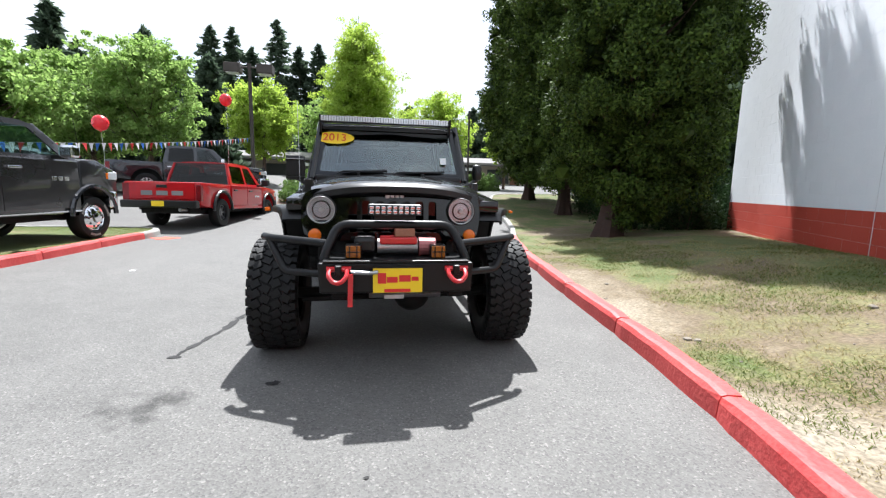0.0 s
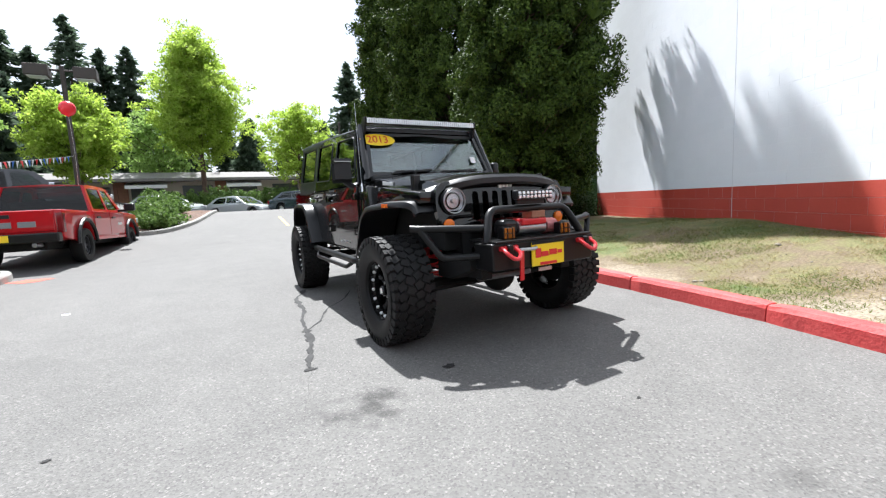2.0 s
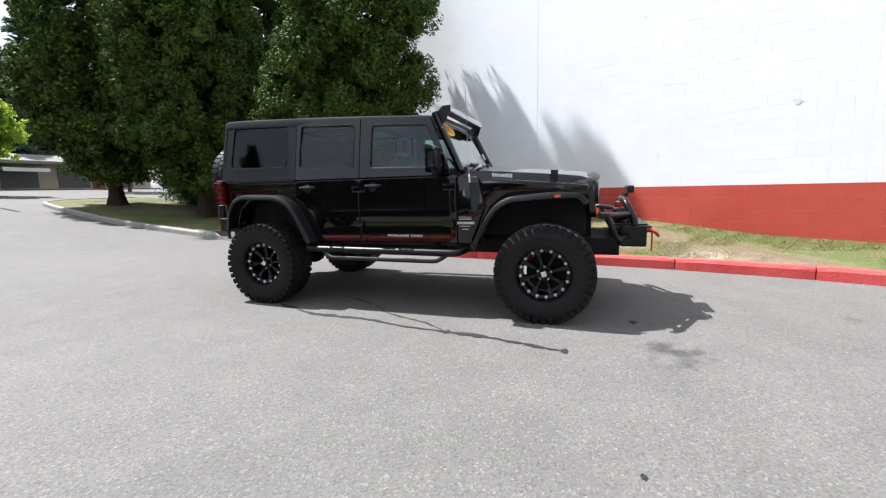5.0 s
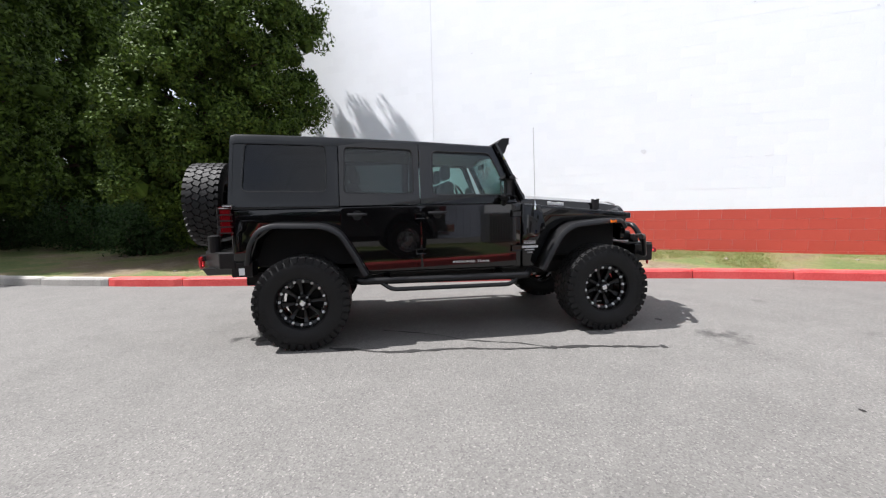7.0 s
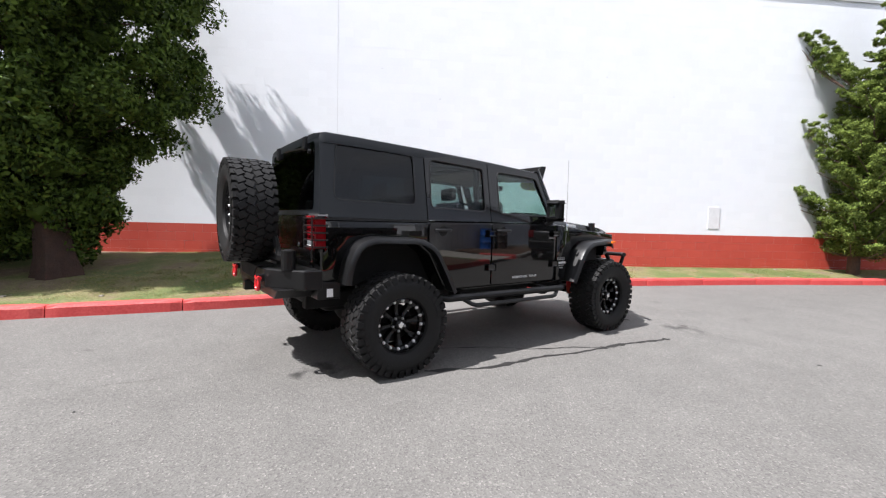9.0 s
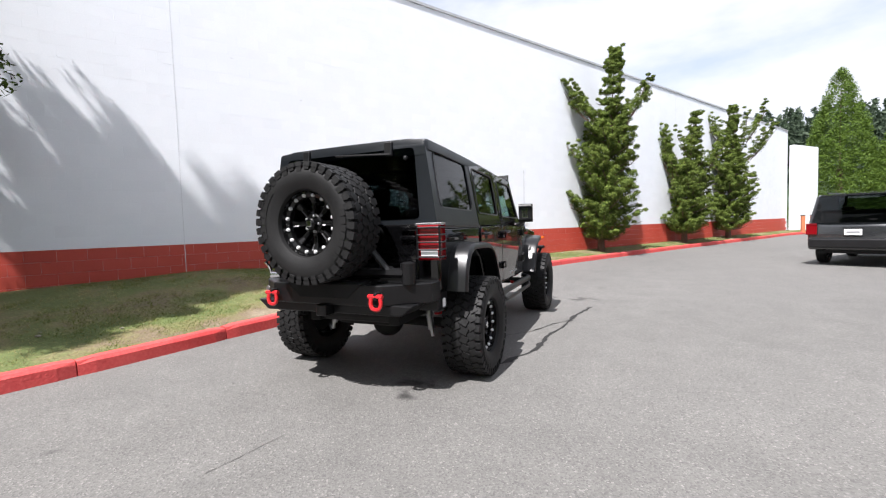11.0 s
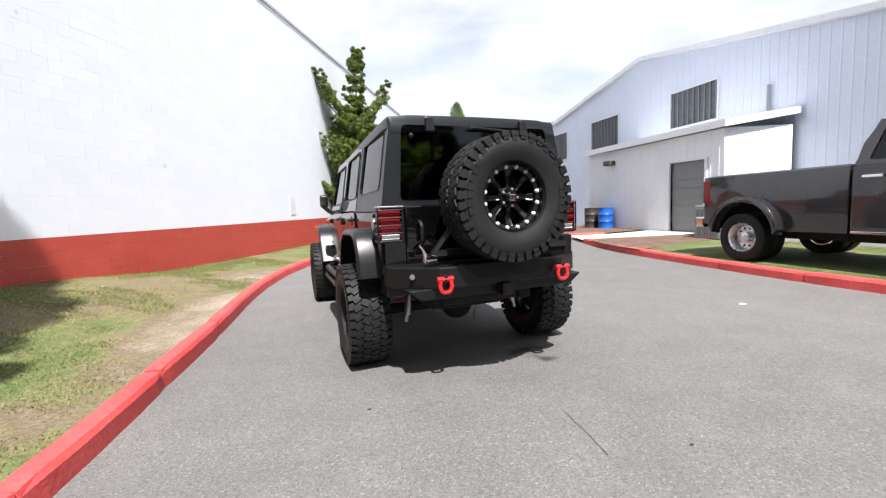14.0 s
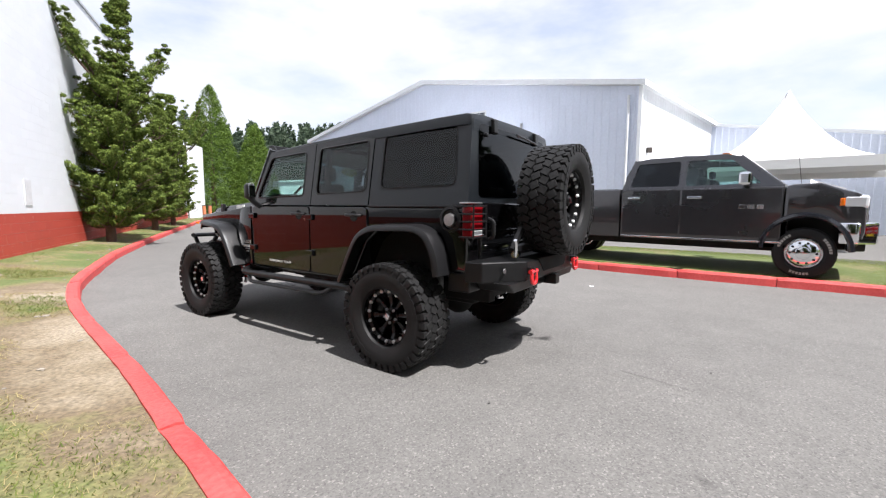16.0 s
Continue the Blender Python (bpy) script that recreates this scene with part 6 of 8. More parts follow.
def pickup(m, label, paint, wb=3.57, r=0.40, width=2.0, z_belt=1.25, z_roof=1.93, hood=1.28, bed=1.22, front=0.95, rear=1.25, dually=False, chrome=True, rim=None, tail_text=False, group="", flare=False, plate=True):
    """Crew cab pickup, rear axle at the origin, front towards +y."""
    t = thing("pickup_truck", m, label, "pickup truck", group)
    hw = width / 2 - (0.16 if dually else 0)
    yf, yr = wb + front, -rear
    cab_r = 0.55 if not dually else 1.52
    rake = 0.66 if dually else 0.62
    cab_f = wb - (0.30 if dually else 0.62)
    zb = r + 0.12
    ar = r + 0.12
    bedpoly = [(yr, zb + 0.1), (yr, bed), (cab_r - 0.02, bed), (cab_r - 0.02, zb), (ar, zb)] + arch(0, ar, r + 0.06)[1:-1] + [(-ar, zb)]
    part("bed", prism(bedpoly, -hw, hw, "x", 0.03), paint, t, "cargo bed", True)
    part("bed_liner", box(-hw + 0.08, hw - 0.08, yr + 0.08, cab_r - 0.1, bed - 0.02, bed + 0.012, 0.004), M_DARK, t, "dark bed cover")
    cabpoly = [(cab_r, zb), (cab_r, z_belt), (cab_f, z_belt + 0.02), (cab_f, zb)]
    part("cab_body", prism(cabpoly, -hw - 0.005, hw + 0.005, "x", 0.03), paint, t, "", True)
    dip = 0.16 if dually else 0.05
    nose = [(cab_f + 0.003, zb), (cab_f + 0.003, z_belt + 0.02), (cab_f + 0.10, z_belt + (0.05 if dually else 0.02)), (cab_f + 0.45, hood - (0.05 if dually else 0.0)), (yf - 0.35, hood - dip), (yf - 0.14, hood - dip - 0.07), (yf - 0.07, hood - dip - 0.2), (yf - 0.06, zb + 0.25), (yf - 0.1, zb + 0.05), (wb + ar, zb)] + arch(wb, ar, r + 0.06)[1:-1] + [(wb - ar, zb)]
    part("front_body", prism(nose, -hw, hw, "x", 0.045), paint, t, "bonnet and front wings", True)
    part("bonnet_bulge", loft([[(-0.5, cab_f + 0.3, hood - 0.06), (-0.42, cab_f + 0.3, hood + 0.03), (0.42, cab_f + 0.3, hood + 0.03), (0.5, cab_f + 0.3, hood - 0.06)], [(-0.42, yf - 0.3, hood - dip - 0.1), (-0.34, yf - 0.3, hood - dip + 0.03), (0.34, yf - 0.3, hood - dip + 0.03), (0.42, yf - 0.3, hood - dip - 0.1)]]), paint, t)
    side = [(cab_r + 0.02, z_belt), (cab_r + 0.06, z_belt + 0.3), (cab_r + 0.2, z_roof - 0.04), (cab_r + 0.5, z_roof), (cab_f - rake - 0.25, z_roof), (cab_f - rake, z_roof - 0.05), (cab_f - 0.02, z_belt + 0.02)]
    mid = (cab_r + cab_f) / 2 - (0.22 if dually else 0.05)
    w_r = round_poly([(cab_r + 0.16, z_belt + 0.06), (cab_r + 0.27, z_roof - 0.11), (mid - 0.06, z_roof - 0.09), (mid - 0.06, z_belt + 0.06)], 0.05)
    w_f = round_poly([(mid + 0.06, z_belt + 0.06), (mid + 0.06, z_roof - 0.09), (cab_f - rake - 0.13, z_roof - 0.1), (cab_f - 0.32, z_belt + 0.08)], 0.05)
    greenhouse(t, side, [w_r, w_f], hw - 0.02, hw - 0.2, z_belt, z_roof, paint, M_GLASS_DARK, M_GLASS_CLEAR if dually else M_GLASS_MID)
    # door lines and handles
    for s in (-1, 1):
        for y0, y1 in ((cab_r + 0.04, mid - 0.015), (mid + 0.015, cab_f - 0.03)):
            d = part("door", box(s * (hw + 0.002), s * (hw + 0.014), y0, y1, zb + 0.1, z_belt - 0.01, 0.004), paint, t)
            part("handle", box(s * (hw + 0.014), s * (hw + 0.05), y0 + 0.1, y0 + 0.34, z_belt - 0.18, z_belt - 0.135, 0.012), M_CHROME if chrome else M_PLASTIC, d, "door handle")
        ym = cab_f - (0.55 if dually else 0.35)
        mi = part("mirror", box(s * (hw + 0.14), s * (hw + 0.40), ym - 0.06, ym + 0.12, z_belt + 0.04, z_belt + 0.26, 0.04), M_CHROME if chrome else M_PLASTIC, t, "door mirror")
        part("mirror_arm", box(s * (hw - 0.04), s * (hw + 0.2), ym, ym + 0.08, z_belt + 0.02, z_belt + 0.09, 0.015), M_PLASTIC, mi)
        hl = part("headlight", box(s * (hw - 0.42), s * (hw + 0.006), yf - 0.34, yf - 0.045, hood - dip - 0.30, hood - dip - 0.10, 0.04), M_CLEAR_LENS, t, "clear headlight")
        part("indicator", box(s * (hw - 0.06), s * (hw + 0.012), yf - 0.38, yf - 0.31, hood - dip - 0.27, hood - dip - 0.14, 0.02), M_AMBER, hl, "amber indicator")
        part("tail_light", box(s * (hw - 0.12), s * (hw + 0.008), yr - 0.012, yr + 0.14, bed - 0.5, bed - 0.07, 0.02), M_RED_LENS, t, "red tail light")
        part("sill", box(s * (hw - 0.1), s * (hw + 0.016), cab_r + 0.02, cab_f, zb + (0.02 if dually else -0.02), zb + 0.05, 0.006), M_CHROME if dually else paint, t)
        if flare:
            for cy in (0, wb):
                pts = [(s * (hw + 0.02), y, z) for y, z in arch(cy, ar + 0.03, r + 0.06, 12)]
                part("wheel_flare", tube(pts, 0.045, 6, 0), M_PLASTIC if not dually else M_NIGHT, t, "wheel arch flare")
        for i in range(3):
            part("badge", box(s * (hw + 0.014), s * (hw + 0.02), cab_f - 0.62 + i * 0.13, cab_f - 0.52 + i * 0.13, z_belt - 0.36, z_belt - 0.29, 0.004), M_CHROME, t, "chrome badge bar")
    bump = M_CHROME if chrome else M_PLASTIC
    fb = part("front_bumper", prism([(-hw - 0.03, yf - 0.36), (-hw - 0.03, yf - 0.14), (-hw + 0.22, yf + 0.10), (hw - 0.22, yf + 0.10), (hw + 0.03, yf - 0.14), (hw + 0.03, yf - 0.36)], zb + (0.06 if dually else -0.02), zb + (0.40 if dually else 0.26), "z", 0.03), bump, t, "front bumper", True)
    part("bumper_valance", prism([(-hw + 0.04, yf - 0.26), (-hw + 0.22, yf - 0.03), (hw - 0.22, yf - 0.03), (hw - 0.04, yf - 0.26)], zb - 0.06, zb + (0.06 if dually else -0.02), "z", 0.02), M_PLASTIC, fb, "dark lower valance")
    part("fog_lamp", box(-0.7, -0.52, yf - 0.0, yf + 0.035, zb + 0.06, zb + 0.16, 0.02), M_DARK, fb)
    part("fog_lamp", box(0.52, 0.7, yf - 0.0, yf + 0.035, zb + 0.06, zb + 0.16, 0.02), M_DARK, fb)
    gr = part("grille", box(-0.62, 0.62, yf - 0.2, yf - 0.02, zb + 0.28, hood - dip - 0.08, 0.05), M_CHROME if chrome else paint, t, "crosshair grille")
    for sx in (-1, 1):
        for sz in (0, 1):
            z0 = zb + 0.34 + sz * 0.24
            part("grille_mesh", box(sx * 0.31 - 0.25, sx * 0.31 + 0.25, yf - 0.05, yf - 0.012, z0, z0 + 0.19, 0.01), M_DARK, gr)
    rb = part("rear_bumper", box(-hw + 0.02, hw - 0.02, yr - 0.22, yr - 0.01, zb + 0.02, zb + 0.22, 0.03), M_CHROME if dually else M_PLASTIC, t, "rear bumper")
    if plate:
        pl = part("dealer_plate", box(-0.16, 0.16, yr - 0.235, yr - 0.222, zb + 0.06, zb + 0.2), M_YELLOW, rb, "yellow dealer plate")
    tg = part("tailgate", box(-hw + 0.14, hw - 0.14, yr - 0.02, yr + 0.03, zb + 0.25, bed - 0.01, 0.012), paint, t)
    part("tailgate_handle", box(-0.14, 0.14, yr - 0.035, yr - 0.018, bed - 0.16, bed - 0.08, 0.008), M_PLASTIC, tg)
    if tail_text:
        for i in range(3):
            part("badge", box(-0.55 + i * 0.4, -0.25 + i * 0.4, yr - 0.028, yr - 0.018, bed - 0.36, bed - 0.24, 0.006), M_GREYDOOR, tg, "dark badge bar")
    ex = part("exhaust", tube([(0.55, yr + 0.5, zb - 0.05), (0.55, yr - 0.2, zb - 0.03)], 0.045, 10, 0), M_STEEL, t)
    part("chassis", box(-hw + 0.35, hw - 0.35, yr + 0.1, yf - 0.35, zb - 0.14, zb + 0.05, 0.02), M_DARK, t)
    for y in (0, wb):
        part("wheel_well", box(-hw + 0.28, hw - 0.28, y - ar - 0.02, y + ar + 0.02, zb - 0.05, r + ar + 0.08, 0.02), M_DARK, t)
        part("axle", tube([(-hw + 0.15, y, r), (hw - 0.15, y, r)], 0.06, 8, 0), M_DARK, t)
    rim_r = r * (0.62 if dually else 0.56)
    for s in (-1, 1):
        truck_wheel(t, s * (hw - 0.12), wb, r, r, 0.27, s, rim_r, rim or M_ALLOY, dually)
        if dually:
            truck_wheel(t, s * (hw + 0.03), 0, r, r, 0.24, s, rim_r, M_CHROME, "deep")
            truck_wheel(t, s * (hw - 0.24), 0, r, r, 0.24, s, rim_r, M_CHROME, False)
            fl = []
            for y, z in arch(0, ar + 0.02, r + 0.06, 14):
                fl.append((y, z))
            outer = [(y * 1.12 if abs(y) > 0.05 else y, z + 0.09) for y, z in fl]
            poly = fl + list(reversed([(o[0], o[1]) for o in outer]))
            part("dual_wheel_wing", prism(poly, s * (hw - 0.02), s * (hw + 0.17), "x", 0.015), paint, t, "flared wing over the dual wheels", True)
        else:
            truck_wheel(t, s * (hw - 0.12), 0, r, r, 0.27, s, rim_r, rim or M_ALLOY)
    if dually:
        for i in range(5):
            part("roof_lamp", box(-0.5 + i * 0.25 - 0.05, -0.5 + i * 0.25 + 0.05, cab_f - 1.0, cab_f - 0.88, z_roof + 0.03, z_roof + 0.055, 0.012), M_AMBER_DK, t)
    part("aerial", tube([(hw - 0.1, cab_f + 0.2, hood - 0.06), (hw - 0.1, cab_f + 0.1, hood + 0.69)], 0.004, 5, 0), M_DARK, t)
    return t


def car(m, label, paint, suv=False, category="car"):
    """Saloon or compact SUV, rear axle at the origin, front towards +y."""
    t = thing("car", m, label, category)
    wb, r, hw = (2.65, 0.36, 0.88) if suv else (2.75, 0.32, 0.90)
    yf, yr = wb + 0.85, -0.95
    zb, belt, roof = (0.40, 1.08, 1.80) if suv else (0.26, 0.92, 1.42)
    ar = r + 0.07
    body = [(yr, zb + 0.15), (yr + 0.02, belt - 0.06), (yr + 0.12, belt), (wb - 0.75 if suv else wb - 0.62, belt + 0.01), (yf - 0.3, belt - 0.14), (yf - 0.04, belt - 0.32), (yf, zb + 0.15), (yf - 0.06, zb), (wb + ar, zb)] + arch(wb, ar, r + 0.03)[1:-1] + [(wb - ar, zb), (ar, zb)] + arch(0, ar, r + 0.03)[1:-1] + [(-ar, zb), (yr + 0.05, zb)]
    part("body", prism(body, -hw, hw, "x", 0.05), paint, t, "", True)
    if suv:
        side = [(yr + 0.06, belt), (yr + 0.16, roof - 0.05), (yr + 0.35, roof), (wb - 1.3, roof), (wb - 1.1, roof - 0.04), (wb - 0.72, belt)]
        wins = [[(yr + 0.2, belt + 0.08), (yr + 0.28, roof - 0.12), (0.2, roof - 0.1), (0.2, belt + 0.08)], [(0.3, belt + 0.08), (0.3, roof - 0.1), (1.0, roof - 0.1), (1.0, belt + 0.08)], [(1.08, belt + 0.08), (1.08, roof - 0.1), (wb - 1.25, roof - 0.1), (wb - 0.88, belt + 0.08)]]
        greenhouse(t, side, [round_poly(w, 0.05) for w in wins], hw - 0.02, hw - 0.16, belt, roof, paint, M_GLASS_DARK, M_GLASS_MID)
    else:
        side = [(yr + 0.35, belt), (yr + 0.95, roof - 0.06), (yr + 1.3, roof), (wb - 1.5, roof), (wb - 1.25, roof - 0.04), (wb - 0.45, belt)]
        wins = [[(yr + 0.68, belt + 0.07), (yr + 1.1, roof - 0.09), (0.75, roof - 0.08), (0.75, belt + 0.07)], [(0.83, belt + 0.07), (0.83, roof - 0.08), (wb - 1.38, roof - 0.09), (wb - 0.72, belt + 0.07)]]
        greenhouse(t, side, [round_poly(w, 0.05) for w in wins], hw - 0.02, hw - 0.22, belt, roof, paint, M_GLASS_MID, M_GLASS_CLEAR)
    for s in (-1, 1):
        for y0, y1 in ((-0.1 + ar, 0.95), (0.98, wb - ar + 0.0)):
            d = part("door", box(s * (hw + 0.001), s * (hw + 0.01), y0, y1, zb + 0.1, belt - 0.02, 0.004), paint, t)
            part("handle", box(s * (hw + 0.01), s * (hw + 0.035), y0 + 0.08, y0 + 0.26, belt - 0.14, belt - 0.105, 0.01), paint, d)
        part("mirror", box(s * (hw), s * (hw + 0.2), wb - 0.95, wb - 0.82, belt + 0.03, belt + 0.16, 0.03), paint, t)
        part("headlight", box(s * (hw - 0.36), s * (hw + 0.003), yf - 0.32, yf - 0.03, belt - 0.42, belt - 0.27, 0.03), M_CLEAR_LENS, t)
        part("tail_light", box(s * (hw - 0.18), s * (hw + 0.004), yr - 0.008, yr + 0.14, belt - 0.28, belt - 0.03, 0.02), M_RED_LENS, t, "red tail light")
        for y in (0, wb):
            truck_wheel(t, s * (hw - 0.11), y, r, r, 0.21, s, r * 0.62, M_ALLOY)
    part("front_bumper", box(-hw + 0.04, hw - 0.04, yf - 0.1, yf + 0.05, zb + 0.02, zb + 0.26, 0.04), paint, t)
    rb = part("rear_bumper", box(-hw + 0.04, hw - 0.04, yr - 0.09, yr + 0.05, zb + 0.06, zb + 0.3, 0.04), M_PLASTIC if suv else paint, t)
    part("number_plate", box(-0.16, 0.16, yr - 0.022, yr - 0.012, belt - 0.3, belt - 0.16), M_WHITE_INK, t, "white number plate with plain bars")
    part("plate_bar", box(-0.12, 0.12, yr - 0.026, yr - 0.022, belt - 0.25, belt - 0.21), M_GREYDOOR, t)
    for y in (0, wb):
        part("wheel_well", box(-hw + 0.24, hw - 0.24, y - ar, y + ar, zb - 0.05, r + ar + 0.05, 0.02), M_DARK, t)
    part("underside", box(-hw + 0.2, hw - 0.2, yr + 0.1, yf - 0.1, zb - 0.08, zb + 0.02), M_DARK, t)
    if suv:
        part("rear_wiper", box(-0.02, 0.4, yr + 0.02, yr + 0.04, belt + 0.06, belt + 0.085), M_PLASTIC, t)
        for s in (-1, 1):
            part("roof_rail", tube([(s * 0.6, yr + 0.5, roof + 0.03), (s * 0.6, wb - 1.4, roof + 0.06)], 0.02, 6, 0), M_PLASTIC, t)
    return t


pickup(pose(-7.22, 0.28, 0.14, 0, 0, -6.8), "dark grey crew cab dually pickup with chrome wheels parked on grass", M_GRANITE, 4.47, 0.42, 2.42, 1.50, 2.13, 1.62, 1.52, 0.76, 0.90, True, True, flare=True, plate=False)
pickup(pose(-5.55, 8.75, ground_z(-5.5, 9) - 0.01, -1.6, 0, -7.5), "red crew cab pickup with black bumpers and flares, yellow plate", M_DARKRED, 3.57, 0.41, 2.0, 1.24, 1.94, 1.26, 1.24, 0.93, 1.22, False, False, plain("dark_alloy", (0.16, 0.16, 0.17), 0.35, 0.8), True, flare=True)
pickup(pose(-9.3, 14.3, ground_z(-9.3, 14.3) - 0.06, -0.8, 0, -62), "dark navy crew cab pickup parked behind the red one", M_NIGHT, 3.57, 0.40, 2.0, 1.24, 1.94, 1.26, 1.24, plate=False)
car(pose(-10.9, 11.3, ground_z(-10.9, 10), 0, 0, 168), "silver car parked nose out in the lot", M_SILVER)
car(pose(-12.9, 12.3, ground_z(-12.9, 11), 0, 0, 168), "silver compact car parked in the lot", M_SILVER, True)
car(pose(3.05, 24.9, ground_z(3, 24.2) - 0.30, 0, 0, -134), "dark blue grey saloon on the cross road", M_TEAL)
car(pose(-4.9, 28.4, ground_z(-4.6, 28.4) - 0.32, 0, 0, -134), "silver saloon on the cross road", M_SILVER)
car(pose(-0.6, 27.5, ground_z(0, 26.8) - 0.50, 0, 0, -134), "silver saloon further along the cross road", M_SILVER)
car(pose(-7.72, -9.1, 0.0, 0, 0, 147), "dark charcoal compact SUV parked beside the drive", M_CHARCOAL, True)
car(pose(-13.6, -19.5, 0.0, 0, 0, 160), "dark car parked behind the SUV", M_NIGHT, True)

# ---------------- the lifted black four-door off-roader (front towards -y) ----------------
TYRE_R, TYRE_W, RIM_R = 0.43, 0.326, 0.228
DISH = -0.032  # how far the wheel face sits back from the sidewall


def tyre_meshes():
    k = TYRE_W / 2
    base = TYRE_R - 0.013
    prof = [(-k * 0.62, RIM_R - 0.005), (-k * 0.86, RIM_R + 0.012), (-k * 1.0, RIM_R + 0.06), (-k * 1.03, (RIM_R + base) / 2 + 0.02), (-k * 0.97, base - 0.045), (-k * 0.86, base - 0.012), (-k * 0.5, base), (0, base + 0.002), (k * 0.5, base), (k * 0.86, base - 0.012), (k * 0.97, base - 0.045), (k * 1.03, (RIM_R + base) / 2 + 0.02), (k * 1.0, RIM_R + 0.06), (k * 0.86, RIM_R + 0.012), (k * 0.62, RIM_R - 0.005)]
    body = mesh_of("tyre", lathe(prof, 48, "x", closed=True), M_RUBBER, True)
    V, F = [], []

    def lug(a, x, w, l, twist, r0, r1, lean=0.0):
        n = len(V)
        ca, sa = math.cos(twist), math.sin(twist)
        for r, q in ((r0, 1.0), (r1, 0.86)):
            for u, v in ((-1, -1), (1, -1), (1, 1), (-1, 1)):
                du, dv = u * w / 2 * q, v * l / 2 * q
                xx, tt = x + du * ca - dv * sa + lean * (r - r0), du * sa + dv * ca
                ang = a + tt / r
                V.append((xx, r * math.cos(ang), r * math.sin(ang)))
        F.extend([(n + 4, n + 5, n + 6, n + 7)] + [(n + i, n + (i + 1) % 4, n + 4 + (i + 1) % 4, n + 4 + i) for i in range(4)])

    N = 38
    for i in range(N):
        a = 2 * math.pi * i / N
        h = math.pi / N
        for j, (x, tw, off) in enumerate(((-0.101, 0.5, 0), (-0.035, -0.45, h), (0.035, 0.45, 0), (0.101, -0.5, h))):
            lug(a + off, x, 0.069, 0.060, tw, base - 0.006, TYRE_R)
        for s in (-1, 1):
            lug(a + (h if s > 0 else 0) + 0.3 * h, s * 0.143, 0.046, 0.050 if i % 2 else 0.056, 0, base - 0.02, TYRE_R - 0.004)
            # shoulder lug running down the sidewall
            n = len(V)
            aa = a + (h if s > 0 else 0) + 0.3 * h
            for ang in (aa - 0.052, aa + 0.052):
                for x, r in ((k * 0.94, base - 0.001), (k * 1.0, base - 0.025), (k * 1.012, base - (0.055 if i % 2 else 0.042)), (k * 0.96, base - 0.045)):
                    V.append((s * x, r * math.cos(ang), r * math.sin(ang)))
            F.extend([(n, n + 1, n + 5, n + 4), (n + 1, n + 2, n + 6, n + 5), (n, n + 3, n + 2, n + 1), (n + 4, n + 5, n + 6, n + 7), (n + 2, n + 3, n + 7, n + 6)])
    tread = bpy.data.meshes.new("tread")
    tread.from_pydata(V, [], F)
    tread.materials.append(M_RUBBER)
    # raised plain bars where the sidewall lettering runs
    bars = bmesh.new()
    rm = (RIM_R + base) / 2 + 0.022
    for s in (-1, 1):
        for c in (0.9, 4.0):
            for j in range(7):
                a = c + j * 0.15
                b2 = box(s * k * 1.028, s * k * 1.045, -0.022, 0.022, rm - 0.02, rm + 0.02)
                moved(b2, Matrix.Rotation(a, 4, 'X'))
                join(bars, b2)
    bars = mesh_of("sidewall_relief", bars, M_RUBBER)
    return body, tread, bars


def rim_meshes():
    barrel_m = mesh_of("wheel", lathe([(-0.12, RIM_R + 0.004), (0.10, RIM_R + 0.004), (0.118, RIM_R), (0.12, RIM_R - 0.006), (0.075, RIM_R - 0.012), (-0.1, RIM_R - 0.03), (-0.12, RIM_R - 0.01)], 48, "x", closed=True), M_RIM, True)
    ring = mesh_of("bead_ring", lathe([(0.09, RIM_R - 0.008), (0.118, RIM_R - 0.009), (0.122, RIM_R - 0.014), (0.112, RIM_R - 0.038), (0.085, RIM_R - 0.042), (0.07, RIM_R - 0.04)], 48, "x", closed=True), M_RIM, True)
    spoke = bmesh.new()
    R = RIM_R - 0.034
    rows = []
    for r, x, w in ((0.046, 0.082, 0.0175), (0.09, 0.066, 0.0165), (0.145, 0.068, 0.019), (R, 0.092, 0.027)):
        rows.append([(x - 0.045, -w * 1.15, r), (x - 0.004, -w, r), (x, -w * 0.82, r), (x - 0.004, -w * 0.45, r), (x - 0.004, w * 0.45, r), (x, w * 0.82, r), (x - 0.004, w, r), (x - 0.045, w * 1.15, r)])
    loft(rows, True, spoke)
    spoke = mesh_of("spoke", spoke, M_RIM)
    hub = mesh_of("hub", lathe([(0.03, 0.001), (0.03, 0.075), (0.078, 0.072), (0.086, 0.064), (0.084, 0.043), (0.118, 0.040), (0.126, 0.032), (0.126, 0)], 24, "x"), M_RIM, True)
    cap = mesh_of("cap_emblem", box(0.126, 0.131, -0.022, 0.022, -0.022, 0.022, 0.004), M_CHROME)
    bolt = mesh_of("bolt", lathe([(0.110, 0.0145), (0.125, 0.0135), (0.131, 0.008), (0.132, 0)], 10, "x"), M_BADGE, True)
    nut = mesh_of("lug_nut", lathe([(0.08, 0.011), (0.10, 0.010), (0.104, 0)], 6, "x"), M_STEEL)
    disc = mesh_of("brake_disc", lathe([(-0.05, 0.16), (-0.03, 0.165), (-0.03, 0.0)], 26, "x"), M_DARK, True)
    for me in (ring, spoke, hub, cap, bolt, nut):
        me.transform(Matrix.Translation((DISH, 0, 0)))
    return barrel_m, ring, spoke, hub, cap, bolt, nut, disc


TYRE_SET, RIM_SET = tyre_meshes(), rim_meshes()


